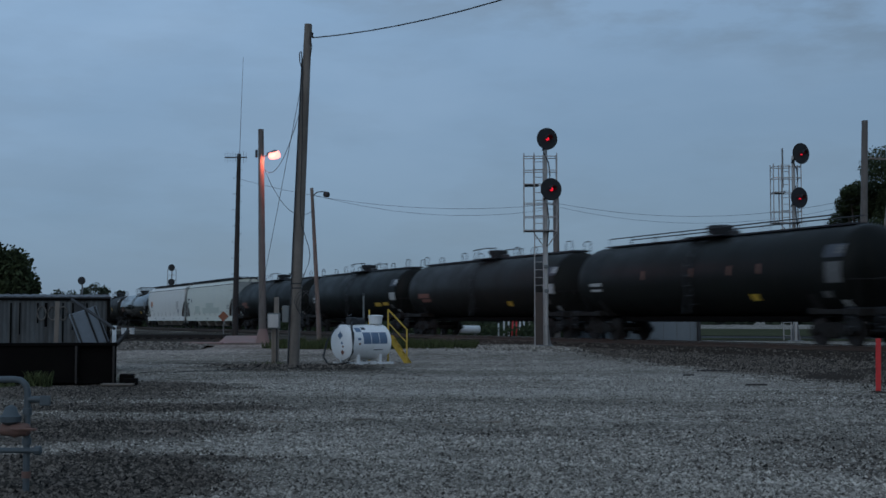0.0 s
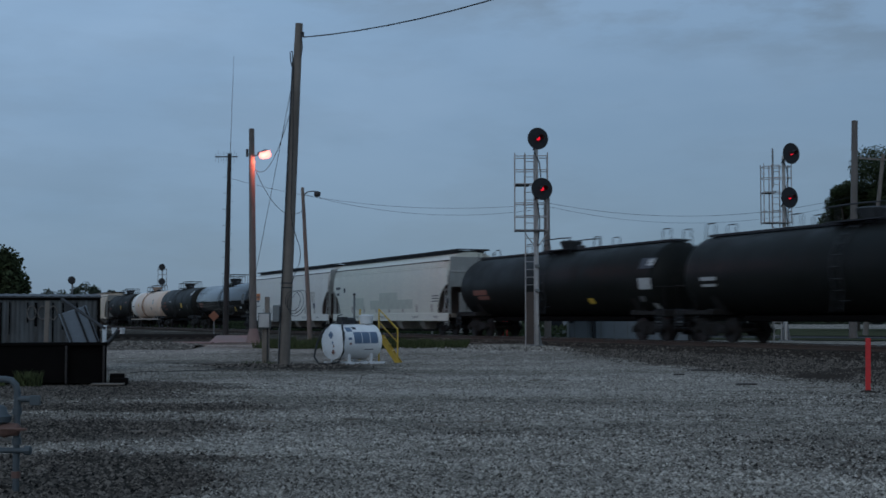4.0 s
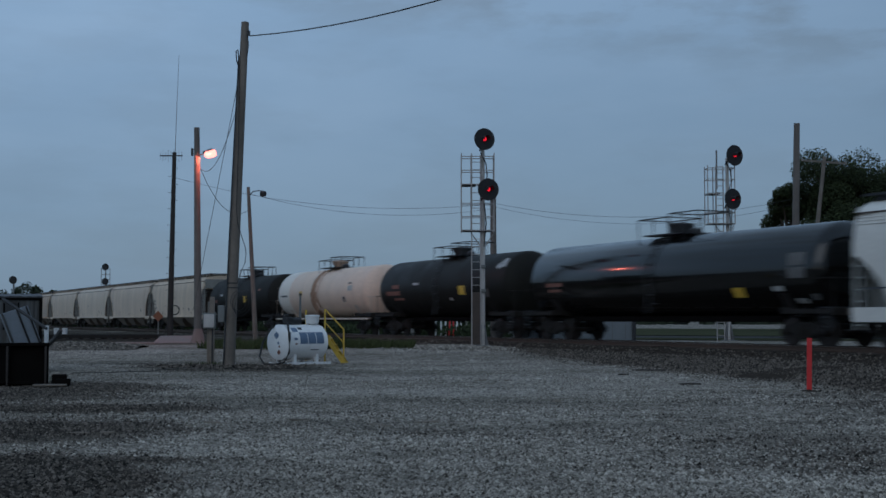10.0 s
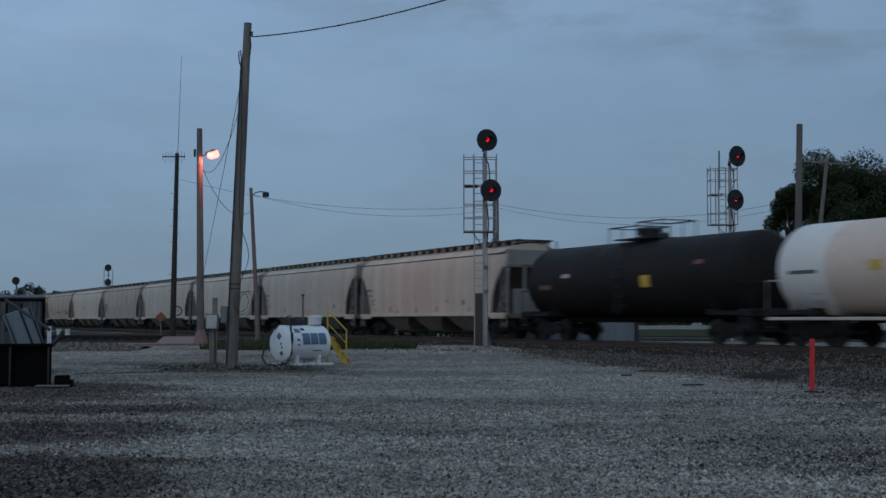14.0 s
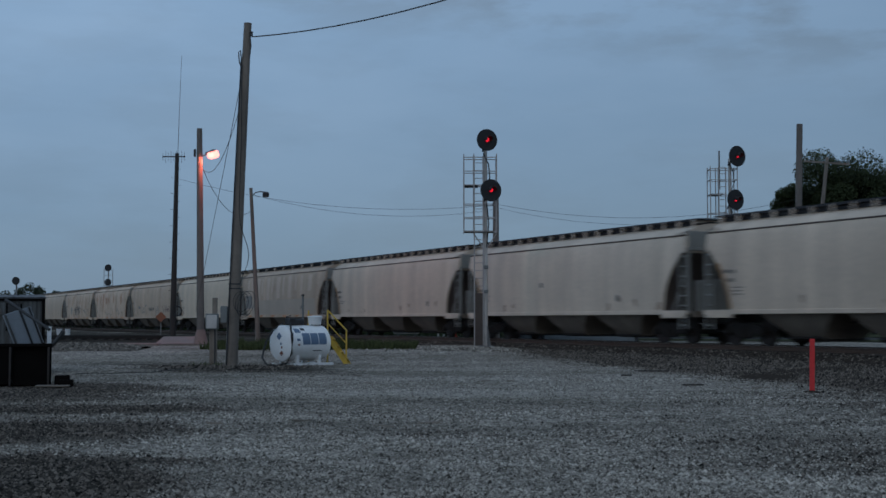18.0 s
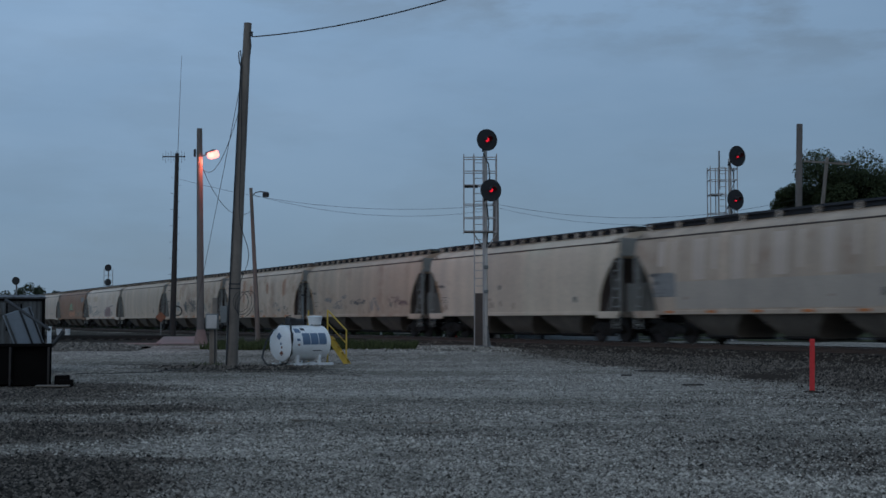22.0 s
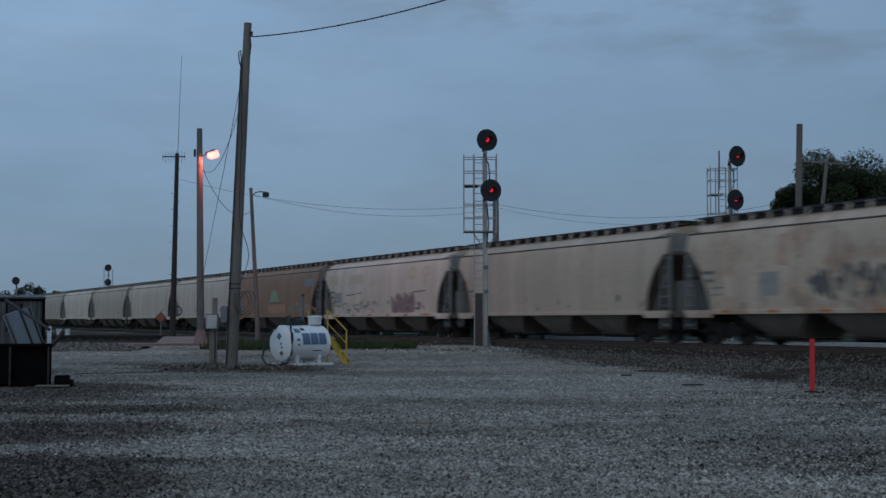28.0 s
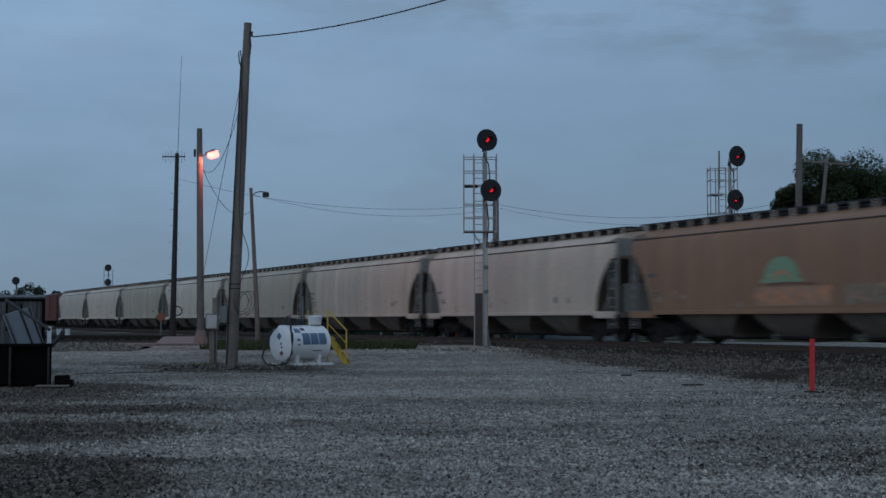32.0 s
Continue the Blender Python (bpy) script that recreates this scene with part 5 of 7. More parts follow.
M_BOXCAR = mat("oxide_red_boxcar", (0.16, 0.052, 0.040), 0.7, var=0.25, scale=0.8, streak=(0.07, 0.035, 0.03), streak_amount=0.5)
box_start = HOP_START - HOP_PITCH * len(HOPPERS)
boxcar = tagged(build_boxcar(17.4, M_BOXCAR), "oxide-red boxcar with ribbed sides and a galvanised roof", group="freight train")
train_place(boxcar, box_start, box_start - 17.45)
for k in (1, 2):
    train_place(copy_thing(boxcar, pose(0, 0, 0)), box_start - 17.45 * k, box_start - 17.45 * (k + 1))


# ---------------------------------------------------------------- poles and wires
def pole(name, label, foot, tip, r0, r1, material, category="utility pole"):
    p = thing(name, label, category, pose(*foot))
    v = Vector(tip) - Vector(foot)
    pts = [v * (i / 8) for i in range(9)]
    pts[0] = pts[0] - Vector((0, 0, 0.4))
    rs = [r0 + (r1 - r0) * i / 8 for i in range(9)]
    m = Mesh().tube(pts, rs, 14)
    part("post", m, material, p)
    return p, v


def wire(name, label, a, b, sag, r=0.012, n=18):
    a, b = Vector(a), Vector(b)
    pts = [a.lerp(b, i / n) - Vector((0, 0, sag * 4 * (i / n) * (1 - i / n))) for i in range(n + 1)]
    return solo(name, Mesh().tube(pts, r, 6), M_WIRE, label, "cable")


# the tall leaning pole by the fuel tank
main_pole, v = pole("utility_pole", "tall weathered grey wooden utility pole, leaning slightly", (-6.93, 42.6, 0), (-6.47, 42.6, 11.4), 0.205, 0.125, M_WOOD_GREY)
m = Mesh()
for z in (5.2, 5.35):
    x = 0.46 * z / 11.4
    m.lathe([(z - 0.02, 0.18), (z - 0.02, 0.205), (z + 0.02, 0.205), (z + 0.02, 0.18)], 14, "z", (x * 0.2 + 0.05, 0, -2.6))
part("band", m, M_STEEL_DARK, main_pole)
cond = Mesh().tube([(-0.12, -0.2, 0.1), (0.02, -0.19, 4.0), (0.16, -0.16, 7.5), (0.28, -0.14, 10.2)], 0.025, 6)
cond.tube([(0.28, -0.14, 10.2), (0.25, -0.17, 10.45), (0.19, -0.15, 10.4), (0.21, -0.16, 10.1), (0.27, -0.15, 9.9)], 0.02, 6)
cond.tube([(0.56, -0.12, 10.95), (0.60, -0.14, 10.6), (0.55, -0.15, 10.2)], 0.014, 5)
part("conduit", cond, M_STEEL_DARK, main_pole, "cable conduit up the pole")
box_m = box((-0.20, -0.22, 1.75), (0.22, 0.16, 0.55), bevel=0.02)
part("switch_box", box_m, M_PAINT_GREY, main_pole)
part("insulator", Mesh().lathe([(10.95, 0.02), (10.95, 0.07), (11.02, 0.05), (11.08, 0.07), (11.12, 0.02)], 10, "z", (0.58, -0.05, 0)), M_STEEL_DARK, main_pole)
coil = Mesh()
for k in range(3):
    pts = []
    for i in range(17):
        w = 2 * math.pi * i / 16
        pts.append((0.34 + 0.09 * k + (0.25 + 0.02 * k) * math.cos(w), -0.22 - 0.01 * k, 2.17 - 0.04 * k + (0.33 + 0.05 * k) * math.sin(w + 0.2 * k)))
    coil.tube(pts, 0.009, 5, cap=False)
part("cable_coil", coil, M_WIRE, main_pole, "loops of slack cable")
part("red_tag", box((-0.26, -0.23, 1.62), (0.08, 0.05, 0.26), bevel=0.01), M_RED_POST, main_pole, "red and white tag")
part("drop_cable", tube([(0.3, -0.15, 10.0), (0.31, -0.2, 7.5), (0.26, -0.22, 5.2), (0.30, -0.22, 4.7), (0.43, -0.22, 4.3), (0.55, -0.22, 3.95), (0.59, -0.22, 3.7), (0.55, -0.22, 3.4), (0.44, -0.22, 3.15), (0.3, -0.21, 2.75)], 0.013, 5), M_WIRE, main_pole)

# sodium lamp pole
lamp_pole, v = pole("street_lamp", "brown wooden pole with a lit orange sodium lamp", (-12.28, 66, 0.35), (-12.45, 66, 11.36), 0.20, 0.14, M_WOOD_BROWN, "street lamp")
part("lamp_arm", tube([(-0.15, -0.1, 9.55), (0.1, -0.1, 9.62), (0.42, -0.1, 9.78)], 0.03, 8), M_GALV, lamp_pole)
lens = Mesh().lathe([(-0.34, 0.02), (-0.31, 0.12), (-0.2, 0.19), (0.0, 0.21), (0.15, 0.205), (0.25, 0.15), (0.28, 0.02)], 18, "x")
head = Mesh().lathe([(0.14, 0.20), (0.20, 0.19), (0.26, 0.10), (0.27, 0.02)], 18, "z")
head.box((-0.22, 0, 0.17), (0.34, 0.16, 0.10), bevel=0.03)
tip = pose(0.58, -0.1, 9.66, 0, -14, 0)
part("lamp_head", head, M_GALV, lamp_pole, at=tip)
part("lamp_lens", lens, M_SODIUM, lamp_pole, "glowing orange-pink lens", at=tip)
part("photocell_bracket", box((-0.38, -0.05, 9.75), (0.12, 0.1, 0.4), bevel=0.02), M_STEEL_DARK, lamp_pole)
part("footing", Mesh().lathe([(-0.1, 0.42), (0.15, 0.36), (0.55, 0.26), (0.75, 0.21)], 12, "z"), M_CONCRETE_RED, lamp_pole, "sloping soil-stained footing")
ld = bpy.data.lights.new("sodium_lamp", "SPOT")
ld.spot_size, ld.spot_blend = radians(172), 0.12      # the housing shuts off the light that would go up
ld.energy, ld.color, ld.shadow_soft_size = 340, (1.0, 0.20, 0.14), 0.15
sodium = new("sodium_lamp", ld)
sodium.location = (-11.78, 65.55, 9.96)

# antenna pole
ant, v = pole("antenna_pole", "dark wooden pole carrying radio aerials", (-16.62, 80, 0.4), (-16.46, 80, 11.9), 0.19, 0.12, M_WOOD_DARK)
aerial = part("aerial", box((-0.02, -0.1, 11.28), (1.40, 0.06, 0.07)), M_STEEL_DARK, ant, "comb-like radio aerial")
for i in range(9):
    x = -0.69 + 0.165 * i
    hgt = 0.38 if i % 2 else 0.26
    part("tine", tube([(x, -0.1, 11.28 - hgt), (x, -0.1, 11.28 + hgt)], 0.009, 4), M_STEEL_DARK, aerial)
part("whip_aerial", tube([(0.20, 0, 11.3), (0.28, 0, 14.5), (0.38, 0, 17.6)], [0.022, 0.016, 0.01], 6), M_GALV, ant, "thin upright whip aerial")
st = Mesh()
for i in range(18):
    z = 2.0 + 0.5 * i
    sg = 1 if i % 2 else -1
    st.tube([(0.012 * z + sg * 0.1, -0.1, z), (0.012 * z + sg * 0.3, -0.1, z)], 0.012, 4)
part("climbing_steps", st, M_STEEL_DARK, ant)
ring = [(0.32 + 0.28 * math.cos(2 * math.pi * i / 16), -0.2, 1.75 + 0.28 * math.sin(2 * math.pi * i / 16)) for i in range(17)]
part("hose_loop", tube(ring, 0.04, 6, cap=False), M_BLACK_RUBBER, ant)

# unlit flood lamp pole
fl, v = pole("street_lamp", "slim wooden pole with an unlit dark lamp head", (-10.21, 72, 0.42), (-10.69, 72, 8.93), 0.14, 0.09, M_WOOD_GREY, "street lamp")
part("lamp_arm", tube([(-0.47, -0.05, 8.0), (-0.2, -0.05, 8.25), (0.05, -0.05, 8.3), (0.32, -0.05, 8.28)], 0.028, 8), M_STEEL_DARK, fl)
part("lamp_head", Mesh().lathe([(7.98, 0.06), (8.0, 0.16), (8.12, 0.19), (8.24, 0.17), (8.30, 0.04)], 16, "z", (0.36, -0.05, 0)), M_STEEL_DARK, fl, "dark unlit lamp head")

# poles beyond the train
pole("utility_pole", "brown wooden pole behind the signal mast", (3.08, 75, 0.42), (3.05, 75, 9.5), 0.2, 0.17, M_WOOD_BROWN)
pole("utility_pole", "thick brown wooden pole beyond the track", (20.40, 75, 0.42), (20.72, 75, 12.96), 0.24, 0.17, M_WOOD_BROWN)
xp, v = pole("utility_pole", "pale leaning utility pole with a crossarm", (25.29, 90, 0.42), (26.76, 90, 12.9), 0.19, 0.12, M_WOOD_GREY)
part("crossarm", box((1.38, -0.15, 12.1), (3.2, 0.1, 0.12), pose(0, 0, 0, 0, 4.2, 0).to_3x3()), M_WOOD_GREY, xp)
ins = Mesh()
for k in (-1.5, -0.9, 0.9, 1.5):
    ins.lathe([(12.16, 0.05), (12.24, 0.06), (12.3, 0.03)], 8, "z", (1.38 + k, -0.15, -k * 0.07))
part("insulators", ins, M_GALV, xp)

# wires
wire("overhead_cable", "twisted black service cable", (-6.30, 42.5, 10.92), (12.0, 23.0, 13.0), 1.3, 0.02)
wire("overhead_cable", "thin black cable between the poles", (-16.45, 80, 10.35), (3.05, 75, 8.25), 0.9, 0.010)
wire("overhead_cable", "thin black cable between the poles", (-10.6, 72, 8.55), (3.05, 75, 8.0), 0.75, 0.009)
wire("overhead_cable", "thin black cable beyond the track", (3.05, 75, 8.3), (20.6, 75, 8.6), 0.95, 0.010)
wire("overhead_cable", "thin black cable beyond the track", (3.05, 75, 8.1), (20.6, 75, 8.3), 1.1, 0.008)
wire("overhead_cable", "thin black cable between the poles", (-12.4, 66, 9.5), (-6.55, 42.6, 9.2), 1.3, 0.012)
wire("overhead_cable", "slack cable from the lamp pole", (-12.3, 66, 9.4), (-10.6, 72, 7.7), 1.1, 0.014)
wire("guy_wire", "taut guy wire from pole to ground", (-6.6, 42.6, 9.9), (-11.4, 60, 2.0), 0.05, 0.010)
wire("overhead_cable", "thin black cable beyond the track", (26.6, 90, 12.6), (60, 80, 14.0), 0.6, 0.014)


# ---------------------------------------------------------------- signals
def build_signal(base, heads, cage, height, face, ladder_foot=0.0, guard=True, label="", mid=0.35):
    """A mast with round signal heads; heads: (x, z, radius); cage: x0, x1, z0, z1, level heights."""
    sg = thing("railway_signal", label, "railway signal", pose(*base))
    part("mast", Mesh().tube([(0, 0, -0.3), (0, 0, height * 0.55), (0, 0, height)], [0.115, 0.10, 0.085], 14), M_MAST, sg, "galvanised tubular mast")
    m = Mesh()
    for k in range(4):
        w = math.pi / 4 + k * math.pi / 2
        d = Vector((math.cos(w), math.sin(w), 0))
        m.add([d * 0.1 + Vector((0, 0, 0.9)), d * 0.34 + Vector((0, 0, 0.05)), d * 0.1 + Vector((0, 0, 0.05))], [(0, 1, 2)])
        m.tube([d * 0.28 + Vector((0, 0, 0.0)), d * 0.11 + Vector((0, 0, 0.95))], 0.03, 6)
    m.box((0, 0, 0.0), (0.7, 0.7, 0.1), bevel=0.01)
    part("base_plate", m, M_GALV, sg)
    x0, x1, z0, z1, levels = cage
    for x in (x0, x0 + 0.45, x1):
        for y in (-0.42, 0.42):
            part("cage_post", box((x, y, (z0 + z1) / 2), (0.046, 0.046, z1 - z0 + 0.1)), M_CAGE, sg)
    for z in levels:
        c = Mesh()
        for y in (-0.42, 0.42):
            c.box(((x0 + x1) / 2, y, z), (x1 - x0, 0.034, 0.036))
        for x in (x0, x1):
            c.box((x, 0, z), (0.036, 0.84, 0.04))
        part("cage_rail", c, M_CAGE, sg)
    for a, b in ((levels[0], levels[1]), (levels[-2], levels[-1])):
        part("cage_brace", tube([(x0, -0.42, a), (x0, 0.42, b)], 0.012, 4), M_CAGE, sg)
    part("platform_strut", tube([(x0 + 0.45, 0, z0 - 0.1), (-0.02, 0, z0 - 0.8)], 0.025, 5), M_CAGE, sg)
    part("platform_strut", tube([(x1, 0, z0 - 0.1), (0.02, 0, z0 - 0.8)], 0.025, 5), M_CAGE, sg)
    for k, (z, xa, xb) in enumerate(((z0, x0, x1 - 0.1), ((z0 + z1) / 2 + mid, x0, x0 + 0.65))):
        part("platform", box(((xa + xb) / 2, 0, z), (xb - xa, 0.84, 0.06)), M_RUNBOARD, sg, "dark grating platform")
    ld_ = Mesh()
    lx = x0 + 0.47
    for x in (lx, lx + 0.40):
        ld_.box((x, -0.2, (ladder_foot + z1) / 2), (0.05, 0.05, z1 - ladder_foot))
    z = ladder_foot + 0.3
    while z < z1:
        ld_.tube([(lx, -0.2, z), (lx + 0.40, -0.2, z)], 0.016, 5)
        z += 0.35
    part("ladder", ld_, M_CAGE, sg)
    if guard:
        part("ladder_guard", box((lx + 0.2, -0.25, 1.25), (0.34, 0.04, 2.35), bevel=0.01), M_SHADE_BROWN, sg, "grey steel plate that closes the ladder")
    for x, z, r in heads:
        hd = part("signal_head", Mesh().lathe([(-0.30, 0.02), (-0.30, 0.16), (0.0, 0.20), (0.02, 0.10)], 18, "y"), M_DISC, sg, "round black signal head with a red light", at=pose(x, -0.35, z, 0, 0, face))
        d = Mesh().lathe([(-0.38, 0.08), (-0.40, r - 0.02), (-0.385, r), (-0.36, r), (-0.35, r - 0.02), (-0.33, 0.08)], 40, "y")
        part("background_disc", d, M_DISC, hd)
        hood = Mesh()
        rows = []
        for a in (-0.40, -0.78):
            rows.append([(0.15 * math.cos(math.radians(w)), a, 0.15 * math.sin(math.radians(w))) for w in range(-20, 201, 20)] + [(0.14 * math.cos(math.radians(w)), a, 0.14 * math.sin(math.radians(w))) for w in range(200, -21, -20)])
        hood.rings(rows)
        part("hood", hood, M_DISC, hd)
        part("lens", Mesh().lathe([(-0.47, 0.02), (-0.46, 0.06), (-0.42, 0.085), (-0.40, 0.09)], 18, "y"), M_RED_LAMP, hd, "red signal light")
        part("bracket", tube([(0, 0.05, 0), (0.06 - x * 0.3, 0.2, -0.2), (-x * 0.8, 0.32, -0.45)], 0.04, 8), M_DISC, hd)
    cb = Mesh().tube([(-0.1, -0.1, height - 0.2), (0.14, -0.16, height - 0.7), (0.2, -0.16, height - 1.3), (0.06, -0.14, height - 1.7)], 0.03, 6)
    cb.tube([(0.06, -0.12, height * 0.72), (0.15, -0.14, height * 0.62), (0.05, -0.12, height * 0.5)], 0.03, 6)
    part("signal_cable", cb, M_BLACK_RUBBER, sg)
    if not guard:
        part("spike", tube([(x0 + 0.55, -0.1, z1 - 1.2), (x0 + 0.55, -0.1, z1 + 0.9)], 0.045, 8), M_GALV, sg, "bare pipe end that rises over the cage")
    for z in (2.5, 3.6):
        part("clamp_box", box((0.02, -0.14, z), (0.2, 0.16, 0.16), bevel=0.02), M_PAINT_GREY, sg)
    return sg


build_signal((1.93, 59, 0.37), ((-0.07, 9.33, 0.495), (0.10, 7.05, 0.505)), (-0.98, 0.50, 5.22, 8.68, (5.22, 5.85, 6.45, 7.32, 7.95, 8.58)), 9.0, 20,
             label="grey steel railway signal mast with two round black heads showing red")
build_signal((15.52, 70, 0.42), ((0.09, 9.95, 0.56), (-0.03, 7.6, 0.56)), (-1.14, 0.31, 6.3, 9.4, (6.3, 6.9, 7.9, 8.7, 9.3)), 9.9, 28, mid=0.07, guard=False,
             label="grey steel railway signal mast beyond the track with two red lights")


def far_signal(base, h, heads):
    s = thing("railway_signal", "distant railway signal mast seen from its dark back", "railway signal", pose(*base))
    m = Mesh().tube([(0, 0, -0.3), (0, 0, h)], 0.07, 10)
    part("mast", m, M_GALV, s)
    for z in heads:
        part("background_disc", Mesh().lathe([(-0.05, 0.02), (-0.05, 0.42), (0.0, 0.44), (0.05, 0.42), (0.3, 0.2), (0.32, 0.02)] if len(heads) > 1 else [(-0.05, 0.02), (-0.05, 0.32), (0.0, 0.34), (0.05, 0.32), (0.25, 0.12), (0.27, 0.02)], 24, "y", (0, -0.2, z)), M_DISC, s, "round black signal disc")
    if len(heads) > 1:
        c = Mesh()
        for x in (-0.55, 0.55):
            c.box((x, 0, h - 1.3), (0.06, 0.06, 2.2))
        for k in range(4):
            c.box((0, 0, h - 2.3 + 0.65 * k), (1.1, 0.05, 0.05))
        part("cage", c, M_GALV, s)


far_signal((-42.5, 165, 0.42), 7.9, (7.85, 6.0))
far_signal((-36.1, 110, 0.42), 4.4, (4.5,))


# ---------------------------------------------------------------- the fuel tank with its steps
def build_fuel_tank():
    tk = thing("fuel_tank", "white horizontal fuel tank on a welded skid, pump on top", "fuel tank", pose(-4.97, 45.4, 0.0, 0, 0, 47))
    R, H, Z = 0.61, 0.87, 0.78
    prof = [(-H - 0.09, 0.02), (-H - 0.085, 0.3), (-H - 0.05, 0.52), (-H, R), (-H + 0.03, R + 0.006), (-H + 0.06, R), (H - 0.06, R), (H - 0.03, R + 0.006), (H, R), (H + 0.05, 0.52), (H + 0.085, 0.3), (H + 0.09, 0.02)]
    part("tank_shell", Mesh().lathe(prof, 48, "x", (0, 0, Z)), M_TANK_WHITE, tk)
    for x in (-0.5, 0.5):
        m = Mesh()
        for y in (-0.42, 0.42):
            m.box((x, y, 0.19), (0.12, 0.08, 0.36))
        m.box((x, 0, 0.22), (0.10, 0.84, 0.14))
        part("saddle", m, M_WHITE, tk)
    for y in (-0.47, 0.47):
        part("skid", box((0.12, y, 0.045), (1.95, 0.10, 0.09), bevel=0.01), M_WHITE, tk)
    pm = box((-0.45, 0, Z + R + 0.14), (0.34, 0.26, 0.24), bevel=0.03)
    pm.lathe([(-0.2, 0.02), (-0.2, 0.11), (0.2, 0.11), (0.2, 0.02)], 14, "x", (-0.12, 0, Z + R + 0.13))
    pm.tube([(-0.6, 0.05, Z + R), (-0.6, 0.05, Z + R + 0.3), (-0.4, 0.05, Z + R + 0.34)], 0.025, 6)
    part("pump", pm, M_STEEL_DARK, tk, "dark transfer pump")
    part("vent_pipe", tube([(0.12, 0.02, Z + R - 0.05), (0.12, 0.02, Z + R + 1.03)], 0.035, 8), M_PAINT_GREY, tk)
    part("vent_cap", Mesh().lathe([(1.39 + 1.02, 0.05), (1.39 + 1.07, 0.06), (1.39 + 1.09, 0.02)], 10, "z", (0.12, 0.02, 0)), M_STEEL_DARK, tk)
    m = Mesh().lathe([(Z + R - 0.12, 0.07), (Z + R + 0.02, 0.07), (Z + R + 0.025, 0.22), (Z + R + 0.26, 0.25), (Z + R + 0.30, 0.27), (Z + R + 0.33, 0.25), (Z + R + 0.345, 0.02)], 22, "z", (0.62, -0.05, 0))
    part("spill_box", m, M_WHITE, tk, "white round spill container")
    ho = Mesh().tube([(-0.55, -0.12, Z + R + 0.1), (-0.8, -0.42, Z + R - 0.08), (-0.9, -0.62, 0.85), (-0.95, -0.66, 0.45), (-1.1, -0.60, 0.12), (-1.35, -0.35, 0.04), (-1.5, 0.0, 0.05), (-1.45, 0.3, 0.3), (-1.2, 0.42, 0.8), (-1.0, 0.25, 1.25), (-0.7, 0.1, 1.46)], 0.034, 6)
    part("hose", ho, M_BLACK_RUBBER, tk, "black delivery hose hanging in a loop")
    part("nozzle", box((-0.90, -0.62, 1.0), (0.07, 0.07, 0.3), bevel=0.015), M_STEEL_DARK, tk)
    # small unreadable panels
    def shell_bar(x0, x1, z0, z1, material, name):
        m = Mesh()
        rows = []
        for i in range(9):
            w = (z0 + (z1 - z0) * i / 8 - Z) / R
            rows.append([(xx, -(R + lf) * math.cos(w), Z + (R + lf) * math.sin(w)) for xx, lf in ((x0, 0.007), (x1, 0.007), (x1, 0.002), (x0, 0.002))])
        part(name, m.rings(rows), material, tk)
    # the emblem as three plain blocks
    for k in range(3):
        shell_bar(-0.40 + 0.37 * k, -0.06 + 0.37 * k, 0.73, 1.14, M_BLUE_LETTER, "emblem_block")
    shell_bar(-0.66, -0.42, 1.16, 1.36, M_BLUE_LETTER, "placard")
    shell_bar(-0.36, -0.18, 1.26, 1.38, M_STENCIL, "placard")
    shell_bar(-0.66, -0.52, 0.86, 0.94, M_BLUE_LETTER, "stencil_bar")
    shell_bar(-0.62, -0.54, 0.70, 0.76, M_STENCIL_FADED, "stencil_bar")
    shell_bar(0.1, 0.5, 0.5, 0.53, M_STENCIL, "stencil_bar")
    for (y, z, s, mt) in ((0.05, 1.02, 0.19, M_BLUE_LETTER), (-0.05, 0.76, 0.08, M_BLUE_LETTER), (-0.1, 0.64, 0.07, M_STENCIL_FADED), (-0.08, 0.44, 0.13, M_STENCIL_FADED)):
        part("placard", box((-H - 0.09, y - 0.05, z), (0.012, s, s), pose(0, 0, 0, 45, 0, 0).to_3x3()), mt, tk)
    # steps
    stp = thing("steel_steps", "yellow steel steps with handrails beside the fuel tank", "steps", pose(-4.12, 47.0, 0.0, 0, 0, -4))
    run = 0.68
    for y in (-0.30, 0.30):
        s = Mesh()
        s.rings([[(run + a, y - 0.02, 0.0), (run + a, y + 0.02, 0.0), (a, y + 0.02, 1.0), (a, y - 0.02, 1.0)] for a in (-0.09, 0.09)])
        part("stringer", s, M_YELLOW, stp)
    y = -0.30
    h = Mesh()
    h.box((0, y, 0.97), (0.05, 0.05, 1.94))
    h.box((run, y, 0.61), (0.05, 0.05, 1.22))
    h.tube([(0, y, 1.93), (run, y, 1.21)], 0.028, 6)
    h.tube([(0, y, 1.46), (run, y, 0.74)], 0.02, 6)
    part("handrail", h, M_YELLOW, stp)
    tr_ = box((0, 0, 0), (0.22, 0.58, 0.035), bevel=0.006).data("tread", M_YELLOW)
    for k in range(4):
        part("tread", tr_, M_YELLOW, stp, at=pose(run - 0.12 - 0.16 * k, 0, 0.2 + 0.23 * k))
    part("landing", box((-0.34, 0, 1.0), (0.68, 0.62, 0.04), bevel=0.006), M_YELLOW, stp)
    for y in (-0.30,):
        part("rear_post", box((-0.69, y, 0.96), (0.05, 0.05, 1.92)), M_YELLOW, stp)
    return tk


build_fuel_tank()

